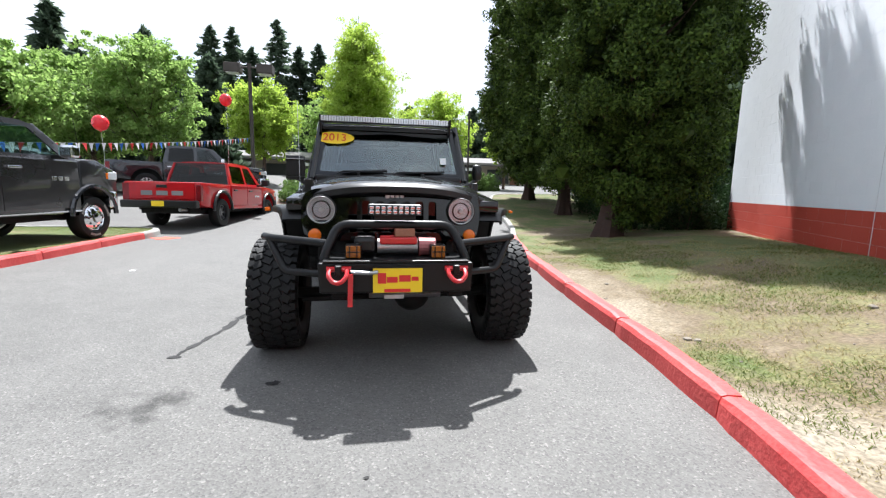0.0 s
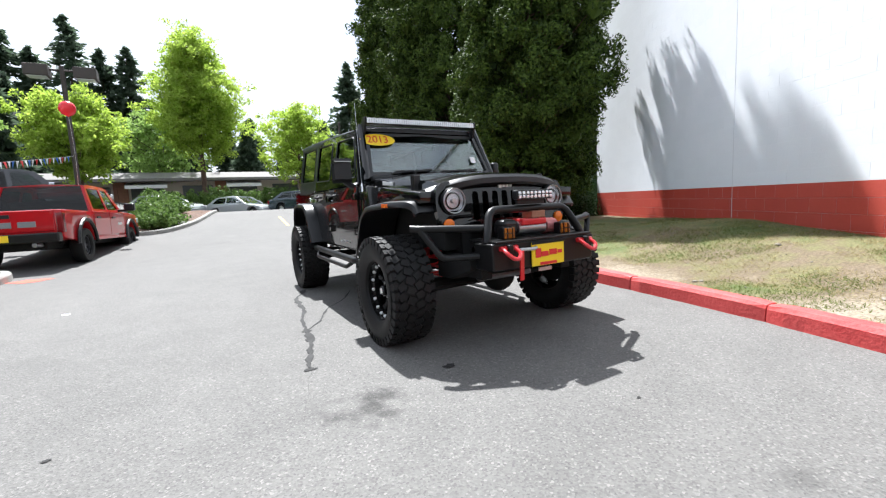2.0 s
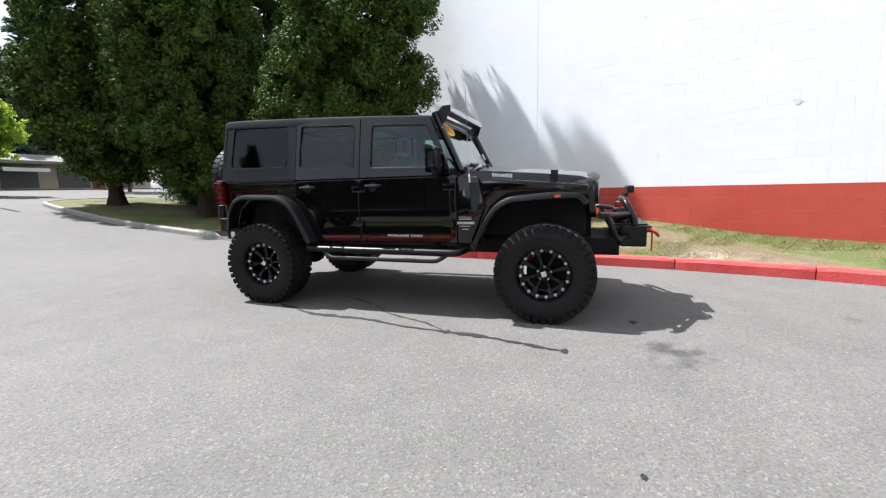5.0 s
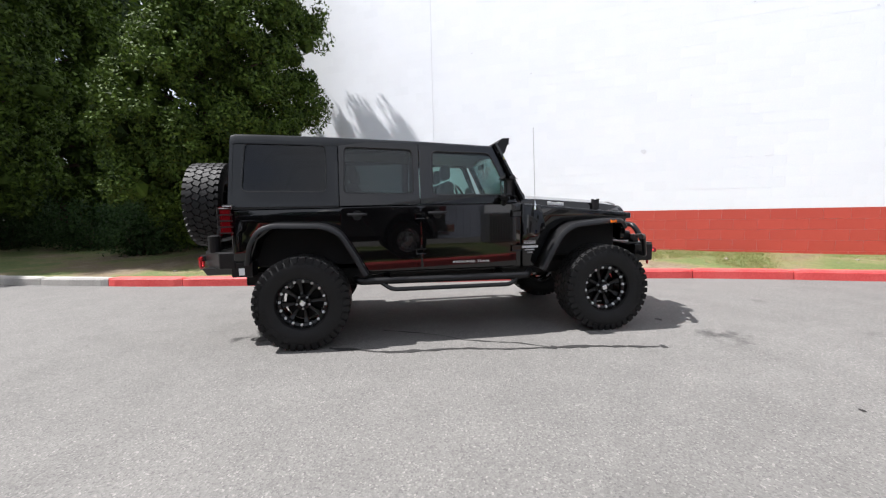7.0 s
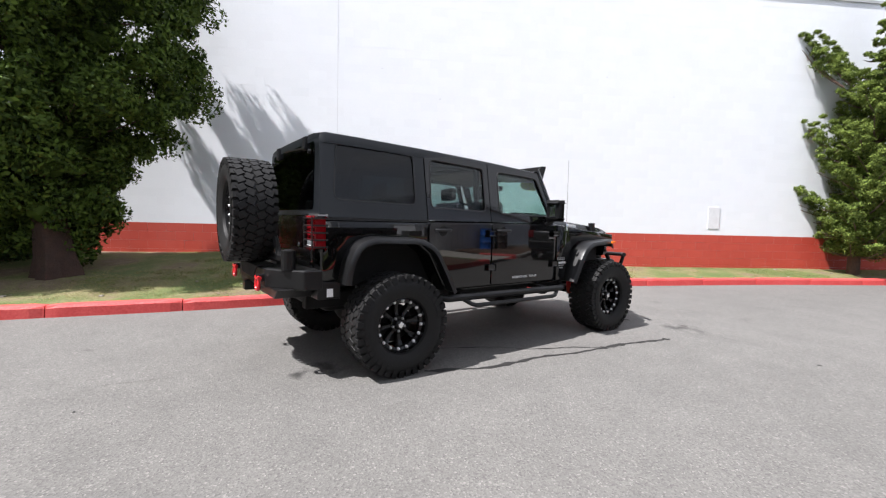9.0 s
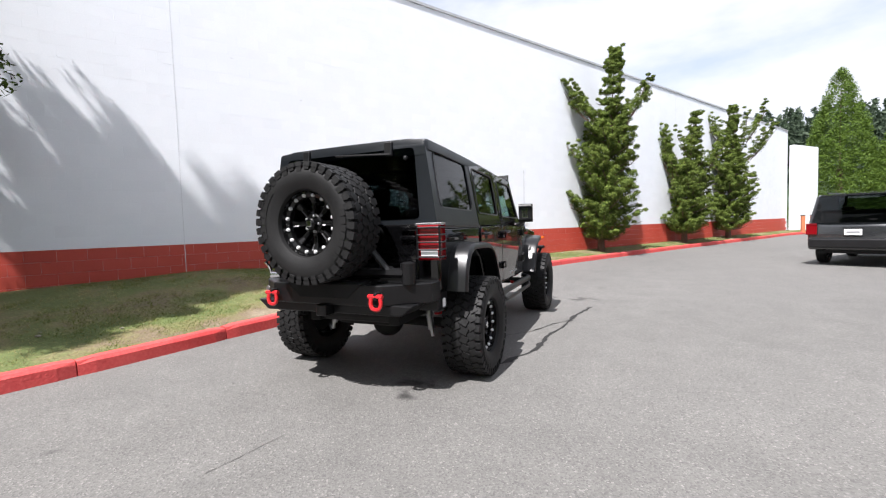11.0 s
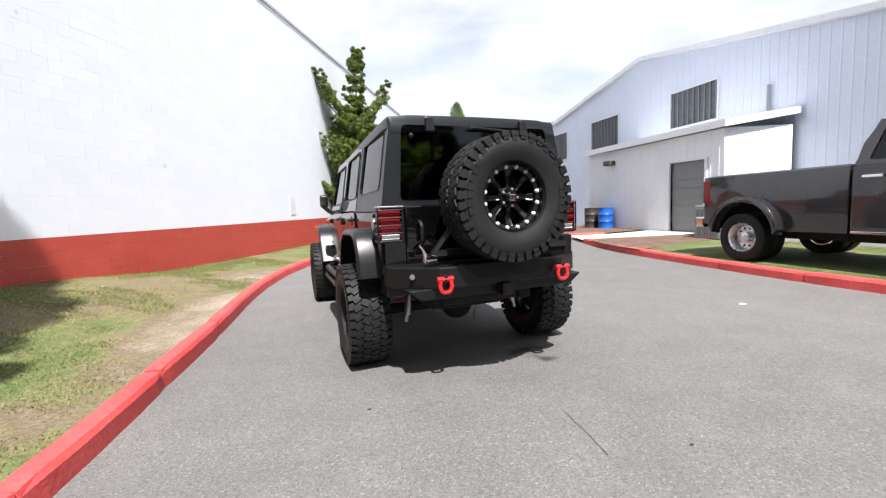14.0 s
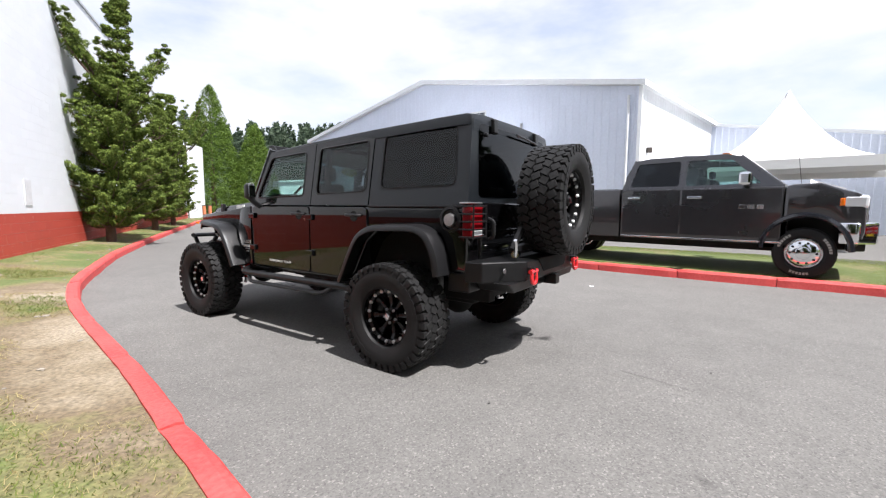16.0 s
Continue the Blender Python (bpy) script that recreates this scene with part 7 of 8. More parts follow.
def off_road_wheel(parent, m, name="wheel", turn=0.0, caliper=True):
    """Wheel with its outer face towards its own +x."""
    body, tread, bars = TYRE_SET
    barrel_m, ring, spoke, hub, cap, bolt, nut, disc = RIM_SET
    wh = part(name, barrel_m, None, parent, m=m @ Matrix.Rotation(turn, 4, 'X'))
    part("tyre", body, None, wh, "mud terrain tyre")
    part("tread", tread, None, wh, "chunky tread blocks")
    tagged(part("sidewall_relief", bars, None, wh), kind="stuff")
    part("bead_ring", ring, None, wh)
    part("hub", hub, None, wh)
    part("cap_emblem", cap, None, wh)
    if caliper:
        part("brake_disc", disc, None, wh)
    for i in range(8):
        a = 2 * math.pi * i / 8
        part("spoke", spoke, None, wh, m=Matrix.Rotation(a, 4, 'X'))
    for i in range(16):
        a = 2 * math.pi * (i + 0.5) / 16
        part("bolt", bolt, None, wh, m=Matrix.Translation((0, math.cos(a) * (RIM_R - 0.025), math.sin(a) * (RIM_R - 0.025))))
    for i in range(5):
        a = 2 * math.pi * i / 5
        part("lug_nut", nut, None, wh, m=Matrix.Translation((0, math.cos(a) * 0.058, math.sin(a) * 0.058)))
    return wh


def cab_x(z):
    return 0.815 if z <= 1.29 else 0.805 - 0.105 * (z - 1.29) / 0.62


def cab_place(s, lift=0.0):
    def f(u, v, w):
        return (s * (cab_x(v) + lift - w), u, v)
    return f


def flare(path, s, x_in, x_full):
    """Flat-topped wheel arch flare swept along its opening."""
    pts = [Vector((0, p[0], p[1])) for p in rounded([(y, z, 0) for y, z in path], 0.08, 3)]
    rings = []
    cy = sum(p.y for p in pts) / len(pts)
    for i, p in enumerate(pts):
        d = (pts[min(i + 1, len(pts) - 1)] - pts[max(i - 1, 0)]).normalized()
        n = Vector((0, -d.z, d.y))
        if n.dot(p - Vector((0, cy, 0.5))) < 0:
            n = -n
        if p.y < -1.35:
            xo = x_full - (x_full - 0.80) * min(1, (-1.35 - p.y) / 0.45) ** 1.6
        else:
            xo = x_full
        x_out = xo
        sec = [(x_in, 0.0), (x_out - 0.05, 0.0), (x_out - 0.014, -0.008), (x_out, -0.026), (x_out, -0.052), (x_out - 0.015, -0.052), (x_out - 0.026, -0.024), (x_in, -0.022)]
        rings.append([(s * x, (p + n * o).y, (p + n * o).z) for x, o in sec])
    return loft(rings)


def tucked(bm, s=0):
    """Curves a body side inwards towards the sill."""
    for z in (0.70, 0.80, 0.90, 1.0, 1.1, 1.2):
        bmesh.ops.bisect_plane(bm, geom=bm.verts[:] + bm.edges[:] + bm.faces[:], plane_co=(0, 0, z), plane_no=(0, 0, 1))
    for v in bm.verts:
        if v.co.z < 1.285:
            v.co.x -= math.copysign(0.004, v.co.x) * ((1.285 - v.co.z) / 0.62) ** 2
    return bm


def off_roader():
    J = thing("off_road_vehicle", Matrix(), "lifted black four-door off-road vehicle with hardtop on oversized mud tyres", "off-road vehicle")
    B, T = M_PAINT_BLACK, M_TOP
    tub = [(2.10, 0.80), (2.10, 1.295), (-0.665, 1.30), (-0.665, 0.63), (0.90, 0.63), (1.0, 0.80), (1.10, 0.99), (1.24, 1.09), (1.72, 1.10), (1.86, 1.0), (1.93, 0.80)]
    part("tub", tucked(prism(tub, -0.805, 0.805, "x", 0.028, 3)), B, J, "gloss black body tub", True)
    part("wheel_well", box(-0.6, 0.6, 0.95, 1.98, 0.72, 1.08, 0.02), M_DARK, J)
    # bonnet
    rings = []
    for y, w, zt, ze, zb in ((-0.68, 0.715, 1.385, 1.335, 1.12), (-0.9, 0.70, 1.375, 1.325, 1.12), (-1.3, 0.66, 1.345, 1.295, 1.10), (-1.62, 0.632, 1.318, 1.268, 1.08), (-1.76, 0.62, 1.305, 1.25, 1.07), (-1.825, 0.61, 1.28, 1.23, 1.06)):
        rings.append([(-w, y, zb), (-w, y, ze - 0.03), (-w + 0.02, y, ze), (-w * 0.62, y, zt - 0.012), (-w * 0.4, y, zt), (0, y, zt + 0.006), (w * 0.4, y, zt), (w * 0.62, y, zt - 0.012), (w - 0.02, y, ze), (w, y, ze - 0.03), (w, y, zb)])
    hood = part("bonnet", loft(rings), B, J, "gloss black bonnet", True)
    defl = []
    for i in range(17):
        u = -1 + 2 * i / 16
        x = 0.675 * u - 0.01
        y = -1.892 + 0.13 * abs(u) ** 3
        z = 1.262 - 0.10 * abs(u) ** 2.8
        defl.append([(x, y + 0.12, z + 0.005), (x, y + 0.05, z + 0.032), (x, y - 0.005, z + 0.03), (x, y - 0.035, z + 0.005), (x, y - 0.035, z - 0.035), (x, y - 0.015, z - 0.055), (x, y + 0.03, z - 0.05), (x, y + 0.09, z - 0.02)])
    part("bonnet_deflector", loft(defl), M_PLASTIC, hood, "smoked black bonnet deflector", True)
    for s in (-1, 1):
        latch = box(s * 0.625, s * 0.665, -1.56, -1.50, 1.18, 1.31, 0.008)
        box(s * 0.62, s * 0.68, -1.575, -1.485, 1.155, 1.19, 0.006, latch)
        part("bonnet_latch", latch, M_PLASTIC, hood, "black rubber latch")
        for k in range(8):
            y = -0.975 - k * 0.0235
            part("decal_bar", box(s * 0.66, s * (0.700 - 0.002 * k), y - 0.017, y, 1.268 - 0.002 * k, (1.302 if k < 2 or k > 4 else 1.297) - 0.002 * k), M_WHITE_INK, hood, "white lettering decal as plain bars")
        part("washer_jet", box(s * 0.3 - 0.015, s * 0.3 + 0.015, -0.86, -0.83, 1.378, 1.40, 0.005), M_PLASTIC, hood)
    part("cowl", box(-0.70, 0.70, -0.74, -0.60, 1.27, 1.375, 0.02), M_PLASTIC, J, "black cowl panel below the windscreen")
    # front wings behind and above the wheels
    wing = [(-0.67, 0.64), (-0.67, 1.285), (-1.82, 1.175), (-1.82, 1.09), (-1.12, 1.09), (-0.98, 1.0), (-0.82, 0.66)]
    for s in (-1, 1):
        part("front_wing", prism(wing, s * 0.56, s * 0.765 if s > 0 else s * 0.765, "x", 0.012), B, J, "", True)
        cw = [(-0.665, 0.64), (-0.665, 1.285), (-0.86, 1.27), (-0.93, 1.0), (-0.80, 0.66)]
        cp = part("cowl_side", prism(cw, s * 0.70, s * 0.808, "x", 0.012), B, J, "", True)
        part("badge", box(s * 0.806, s * 0.812, -0.80, -0.68, 0.880, 0.912, 0.003), M_STEEL, cp, "silver badge plate")
        tx = lettering("SPORT", 0.034, 0.0008)
        tx.materials.append(M_DARK)
        part("badge_lettering", tx, None, cp, "dark lettering reading SPORT", m=Matrix(((0, 0, s, s * 0.8125), (s * 1.1, 0, 0, -0.74), (0, 1, 0, 0.896), (0, 0, 0, 1))))
        for k in range(8):
            part("badge", box(s * 0.806, s * 0.811, -0.825 + k * 0.021, -0.811 + k * 0.021, 0.838, 0.860, 0.002), M_BADGE, cp, "silver badge bar")
        part("badge", box(s * 0.806, s * 0.811, -0.79, -0.69, 0.814, 0.824, 0.002), M_STEEL, cp, "silver badge bar")
        part("badge", box(s * 0.806, s * 0.811, -0.77, -0.715, 0.785, 0.798, 0.004), M_STEEL, cp, "silver badge bar")
        fp = [(-0.81, 0.64), (-0.93, 0.87), (-1.02, 1.01), (-1.15, 1.09), (-1.55, 1.12), (-1.76, 1.115), (-1.83, 1.03)]
        part("front_flare", flare(fp, s, 0.60, 0.955), M_PLASTIC, J, "satin black flat-topped flare", True)
        rp = [(0.87, 0.66), (0.99, 0.89), (1.10, 1.07), (1.25, 1.145), (1.72, 1.16), (1.85, 1.11), (1.935, 0.97), (1.965, 0.79)]
        part("rear_flare", flare(rp, s, 0.77, 0.962), M_PLASTIC, J, "satin black flat-topped flare", True)
    part("skid_guard", prism([(-2.08, 0.69), (-2.08, 0.60), (-1.80, 0.50), (-1.60, 0.50), (-1.60, 0.69)], -0.52, 0.50, "x", 0.01), M_DARK, J, "black guard plate under the bumper")
    for s in (-1, 1):
        part("wing_liner", box(s * 0.36, s * 0.42, -1.85, -0.95, 0.62, 1.10, 0.01), M_DARK, J, "dark inner wing liner")
    part("engine_bay", box(-0.56, 0.56, -1.80, -0.7, 0.72, 1.12, 0.02), M_DARK, J)
    # grille
    def face(u, v, w):
        return (u - 0.026, -1.888 + w + 0.13 * max(0.0, v - 0.93), v)
    slots = [round_poly([(x - 0.029, 0.945), (x + 0.029, 0.945), (x + 0.029, 1.165), (x - 0.029, 1.165)], 0.027) for x in [-0.282 + i * 0.094 for i in range(7)]]
    panel = round_poly([(-0.60, 0.885), (0.60, 0.885), (0.635, 1.05), (0.62, 1.20), (0.54, 1.245), (-0.54, 1.245), (-0.62, 1.20), (-0.635, 1.05)], 0.05)
    grille = part("grille", sheet(panel, slots, 0.05, face), B, J, "gloss black seven-slot grille")
    part("radiator", box(-0.36, 0.32, -1.80, -1.79, 0.93, 1.18), M_DARK, grille)
    for x0, x1 in ((-0.082, -0.052), (-0.046, -0.018), (-0.012, 0.016), (0.022, 0.05)):
        part("badge", box(x0, x1, -1.868, -1.850, 1.188 if x0 > -0.08 else 1.183, 1.216, 0.005), M_BADGE, grille, "bright badge as plain bars")
    for s in (-1, 1):
        c = (s * 0.490 - 0.029, 0, 1.10)
        hl = part("headlight", lathe([(-1.875, 0.103), (-1.90, 0.101), (-1.905, 0.092), (-1.89, 0.089), (-1.874, 0.095)], 32, "y", c, closed=True), M_BLACK, J, "round headlight", True)
        bowl = bmesh.new()
        rows = []
        for k in range(8):
            r = 0.086 * (1 - k / 8) + 0.006
            rows.append([(c[0] + r * math.cos(a), -1.835 - 0.055 * (r / 0.1) ** 2 + (0.006 if (i // 2 + k) % 2 else 0), c[2] + r * math.sin(a)) for i, a in enumerate(np.linspace(0, 2 * math.pi, 29)[:-1])])
        loft(rows, True, bowl)
        part("reflector", bowl, M_BOWL, hl, "faceted bright reflector")
        part("chrome_ring", lathe([(-1.899, 0.096), (-1.909, 0.093), (-1.908, 0.089), (-1.897, 0.087)], 32, "y", c, closed=True), M_STEEL, hl, smooth=True)
        part("lens", lathe([(-1.899, 0.090), (-1.913, 0.066), (-1.919, 0.0)], 32, "y", c), glass("headlight_lens", (0.92, 0.93, 0.94), 0.02, 0.04), hl, smooth=True)
        part("bulb", lathe([(-1.90, 0.0), (-1.90, 0.017), (-1.85, 0.022), (-1.84, 0.022)], 14, "y", c), M_STEEL, hl, "round bulb shield")
        part("reflector_ring", lathe([(-1.880, 0.064), (-1.886, 0.062), (-1.884, 0.054), (-1.876, 0.055)], 28, "y", c, closed=True), M_DARK, hl, "dark inner ring")
        part("indicator", lathe([(-1.88, 0.045), (-1.90, 0.043), (-1.91, 0.025), (-1.91, 0)], 18, "y", (s * 0.545 - 0.02, 0, 0.925)), M_AMBER, J, "round amber indicator", True)
        part("side_marker", box(s * 0.93, s * 0.95, -1.60, -1.55, 1.075, 1.095, 0.004), M_AMBER, J, "amber side marker")
    # windscreen
    yb, zb_, yt, zt_ = -0.70, 1.36, -0.43, 1.885
    def ws(u, v, w):
        return (u, yb + (yt - yb) * v + w * 0.87, zb_ + (zt_ - zb_) * v - w * 0.46 + w * 0.9 * 0)
    outer = [(-0.735, 0), (0.735, 0), (0.665, 1), (-0.665, 1)]
    hole = round_poly([(-0.67, 0.09), (0.67, 0.09), (0.61, 0.87), (-0.61, 0.87)], 0.03)
    fr = part("windscreen_frame", sheet(outer, [hole], 0.05, ws), B, J, "black windscreen frame")
    g = part("windscreen", pane(hole, ws, 0.02, 0.004), M_GLASS_SCREEN, fr, "laminated windscreen")
    for s in (-1, 1):
        part("pillar", tube([(s * 0.735, yb + 0.01, zb_ - 0.03), (s * 0.672, yt + 0.01, zt_)], 0.034, 8), B, fr)
    # year sticker, oval
    vdir = Vector((0, yt - yb, zt_ - zb_)).normalized()
    nrm = Vector((0, -vdir.z, vdir.y))
    cen = Vector((-0.535, yb, zb_)) + vdir * 0.425 + nrm * 0.002
    xax = Vector((1, 0, 0))
    ms = Matrix(((xax.x, vdir.x, nrm.x, cen.x), (xax.y, vdir.y, nrm.y, cen.y), (xax.z, vdir.z, nrm.z, cen.z), (0, 0, 0, 1)))
    el = bmesh.new()
    vs = [el.verts.new((0.185 * math.cos(a), 0.068 * math.sin(a), 0)) for a in np.linspace(0, 2 * math.pi, 33)[:-1]]
    v2 = [el.verts.new((v.co.x, v.co.y, 0.003)) for v in vs]
    el.faces.new(vs)
    el.faces.new(v2)
    for i in range(32):
        el.faces.new((vs[i], vs[(i + 1) % 32], v2[(i + 1) % 32], v2[i]))
    st = part("year_sticker", el, M_YELLOW, fr, "yellow oval sticker reading 2013", m=ms)
    tx = lettering("2013", 0.115)
    tx.materials.append(M_RED_INK)
    part("numerals", tx, None, st, m=Matrix.Translation((0, 0, 0.004)))
    part("inspection_sticker", box(0.50, 0.56, 0, 0.004, 0, 0.075), M_WHITE_INK, fr, "pale blue sticker", m=Matrix.Translation((0, 0, 0)) @ pose(0, yb + vdir.y * 0.16 - 0.004, zb_ + vdir.z * 0.16, -28))
    for x0, x1 in ((-0.50, -0.06), (0.02, 0.50)):
        wp = part("wiper", tube([(x0, -0.735, 1.385), (x0 + 0.05, -0.705, 1.41), (x1, -0.685, 1.415)], 0.010, 6, 0.02), M_PLASTIC, J, "black wiper")
        part("wiper_blade", tube([(x0 + 0.12, -0.70, 1.405), (x1 + 0.03, -0.68, 1.425)], 0.012, 5, 0), M_PLASTIC, wp)
    # hardtop
    rings = []
    for y, e, w in ((-0.46, 1.850, 0.655), (-0.36, 1.872, 0.668), (0.3, 1.912, 0.682), (1.1, 1.948, 0.695), (1.8, 1.972, 0.70), (2.03, 1.976, 0.70), (2.075, 1.966, 0.694), (2.088, 1.93, 0.688)):
        half = [(w + 0.016, e - 0.085), (w + 0.014, e - 0.022), (w + 0.006, e - 0.007), (w - 0.012, e), (w * 0.86, e + 0.006), (w * 0.8, e + 0.014), (w * 0.4, e + 0.018)]
        rings.append([(-x, y, z) for x, z in half] + [(0, y, e + 0.020)] + [(x, y, z) for x, z in reversed(half)] + [(w * 0.9, y, e - 0.085), (0, y, e - 0.05), (-w * 0.9, y, e - 0.085)])
    top = part("hardtop", loft(rings), T, J, "satin black moulded hardtop", True)
    q_out = [(1.125, 1.30), (2.11, 1.305), (2.095, 1.60), (2.075, 1.945), (1.125, 1.925)]
    q_win = round_poly([(1.235, 1.435), (1.99, 1.45), (1.955, 1.898), (1.235, 1.878)], 0.06)
    r_out = [(0.36, 1.30), (1.115, 1.30), (1.115, 1.918), (0.36, 1.885)]
    r_win = round_poly([(0.42, 1.40), (1.075, 1.42), (1.06, 1.857), (0.42, 1.826)], 0.045)
    f_out = [(-0.61, 1.30), (0.35, 1.30), (0.35, 1.884), (-0.385, 1.85)]
    f_win = round_poly([(-0.535, 1.372), (0.235, 1.39), (0.225, 1.812), (-0.35, 1.785)], 0.045)
    for s in (-1, 1):
        q = part("quarter_panel", sheet(q_out, [q_win], 0.03, cab_place(s)), T, top, "satin black hardtop side", False)
        part("window_glass", pane(q_win, cab_place(s), 0.008), M_GLASS_DARK, top, "dark tinted quarter window")
        seal = [(*cab_place(s)(u, v, -0.001),) for u, v in q_win]
        part("window_seal", tube([*seal, seal[0]], 0.006, 4, 0), M_PLASTIC, top)
        for nm, low, up, win, gl in (("rear_door", [(0.36, 0.66), (0.88, 0.66), (1.0, 0.85), (1.115, 1.05), (1.115, 1.285), (0.36, 1.285)], r_out, r_win, M_GLASS_MID), ("front_door", [(-0.60, 0.66), (0.35, 0.66), (0.35, 1.285), (-0.60, 1.285)], f_out, f_win, M_GLASS_CLEAR)):
            bm = prism(round_poly(low, 0.05), s * 0.79, s * 0.822, "x", 0.006)
            sheet(up, [win], 0.03, cab_place(s, 0.004), bm)
            d = part(nm, bm, B, J, "gloss black door", False)
            part("window_glass", pane(win, cab_place(s, 0.004), 0.01), gl, d, "tinted door window")
            seal = [(*cab_place(s, 0.004)(u, v, -0.001),) for u, v in win]
            part("window_seal", tube([*seal, seal[0]], 0.007, 4, 0), M_PLASTIC, d)
            y0 = min(p[0] for p in low)
            y1 = max(p[0] for p in low)
            hy = y1 - 0.155
            hb = tube([(s * 0.822, hy + 0.085, 1.215), (s * 0.862, hy + 0.06, 1.215), (s * 0.862, hy - 0.06, 1.215), (s * 0.822, hy - 0.085, 1.215)], 0.013, 8, 0.03)
            part("handle", hb, M_PLASTIC, d, "black bar handle")
            part("handle_cup", lathe([(s * 0.8215, 0.048), (s * 0.824, 0.044), (s * 0.8225, 0.0)], 18, "x", (0, hy, 1.205)), M_DARK, d)
            if nm == "front_door":
                part("lock", lathe([(s * 0.822, 0.012), (s * 0.829, 0.011), (s * 0.829, 0)], 12, "x", (0, 0.3, 1.165)), M_CHROME, d)
            for hz in (1.185, 0.845):
                tk = 0.004 * ((1.285 - hz) / 0.62) ** 2
                hg = box(s * (0.816 - tk), s * (0.848 - tk), y0 - 0.045, y0 + 0.055, hz - 0.028, hz + 0.028, 0.008)
                part("hinge", hg, B, d, "exposed black hinge")
        tx = lettering("RESPONSE TEAM", 0.031, 0.0008)
        tx.materials.append(M_WHITE_INK)
        mm = Matrix(((0, 0, s, s * 0.8235), (s * 1.6, 0, 0, -0.13), (0, 1, 0, 0.725), (0, 0, 0, 1)))
        part("door_lettering", tx, None, J, "white lettering reading RESPONSE TEAM", m=mm)
        # door mirror
        mr = part("door_mirror", box(s * 0.868, s * 0.965, -0.525, -0.435, 1.355, 1.52, 0.034, None, 4), M_PLASTIC, J, "black door mirror", True)
        part("mirror_glass", box(s * 0.882, s * 0.952, -0.436, -0.431, 1.375, 1.50, 0.0024), M_CHROME, mr)
        part("mirror_arm", tube([(s * 0.80, -0.47, 1.28), (s * 0.87, -0.47, 1.32), (s * 0.93, -0.47, 1.38)], 0.028, 8, 0.03), M_PLASTIC, mr)
    # belt line trim
    for s in (-1, 1):
        part("belt_moulding", box(s * 0.800, s * 0.814, 1.12, 2.10, 1.285, 1.302, 0.004), M_PLASTIC, J)
    # rear
    def back(u, v, w):
        return (u, 2.112 - 0.030 * (v - 1.3) / 0.62 - w, v)
    b_out = [(-0.80, 1.30), (0.80, 1.30), (0.755, 1.62), (0.70, 1.95), (-0.70, 1.95), (-0.755, 1.62)]
    b_win = round_poly([(-0.645, 1.375), (0.645, 1.375), (0.605, 1.90), (-0.605, 1.90)], 0.04)
    rp = part("rear_panel", sheet(b_out, [b_win], 0.03, back), T, top, "satin black rear of the hardtop")
    lg = part("liftgate_glass", pane(round_poly([(-0.655, 1.365), (0.655, 1.365), (0.615, 1.91), (-0.615, 1.91)], 0.04), back, -0.006), M_GLASS_DARK, J, "dark tinted liftgate glass")
    for s in (-1, 1):
        hg = prism([(2.07, 1.972), (2.112, 1.968), (2.118, 1.86), (2.085, 1.855)], s * 0.40 - 0.034, s * 0.40 + 0.034, "x", 0.008)
        part("glass_hinge", hg, M_PLASTIC, lg, "black glass hinge")
    part("rear_wiper", tube([(0.02, 2.125, 1.885), (0.08, 2.135, 1.895), (-0.42, 2.11, 1.87)], 0.009, 6, 0.02), M_PLASTIC, lg)
    for s in (-1, 1):
        part("glass_knob", lathe([(2.10, 0.018), (2.12, 0.016), (2.125, 0)], 10, "y", (s * 0.55, 0, 1.83)), M_PLASTIC, lg)
    tg = part("tailgate", box(-0.63, 0.63, 2.09, 2.122, 0.84, 1.325, 0.015), B, J, "gloss black tailgate")
    for z in (1.22, 1.29):
        part("tailgate_hinge", box(-0.80, -0.50, 2.10, 2.15, z - 0.018, z + 0.018, 0.008), B, tg)
    part("tailgate_handle", tube([(0.52, 2.122, 1.20), (0.52, 2.17, 1.18), (0.52, 2.17, 1.06), (0.52, 2.122, 1.04)], 0.016, 8, 0.03), M_PLASTIC, tg, "black tailgate handle")
    for i in range(4):
        part("tailgate_rib", box(-0.62, 0.62, 2.12, 2.127, 0.92 + i * 0.055, 0.945 + i * 0.055, 0.003), B, tg)
    for s in (-1, 1):
        tl = part("tail_light", box(s * 0.675, s * 0.835, 2.08, 2.165, 1.065, 1.30, 0.014), M_RED_LENS, J, "red tail light behind a bar guard")
        part("reverse_lens", box(s * 0.69, s * 0.82, 2.163, 2.169, 1.085, 1.125, 0.003), M_CLEAR_LENS, tl)
        for z in (1.075, 1.13, 1.185, 1.24, 1.295):
            part("guard_bar", tube([(s * 0.842, 2.06, z), (s * 0.846, 2.185, z), (s * 0.665, 2.185, z), (s * 0.66, 2.13, z)], 0.007, 6, 0.015), M_BLACK, tl)
        for x in (0.665, 0.846):
            part("guard_post", tube([(s * x, 2.184, 1.06), (s * x, 2.184, 1.31)], 0.007, 6, 0), M_BLACK, tl)
        part("corner_plate", box(s * 0.64, s * 0.84, 2.06, 2.14, 1.312, 1.325, 0.004), M_STEEL, J, "bright diamond plate strip")
    # fuel cap, driver's side
    part("fuel_cap_ring", lathe([(0.80, 0.098), (0.822, 0.094), (0.824, 0.075), (0.81, 0.07)], 26, "x", (0, 1.97, 1.20)), M_PLASTIC, J, "round fuel filler recess", True)
    part("fuel_cap", lathe([(0.806, 0.05), (0.84, 0.045), (0.842, 0.0)], 20, "x", (0, 1.97, 1.195)), M_STEEL, J, "bright fuel cap", True)
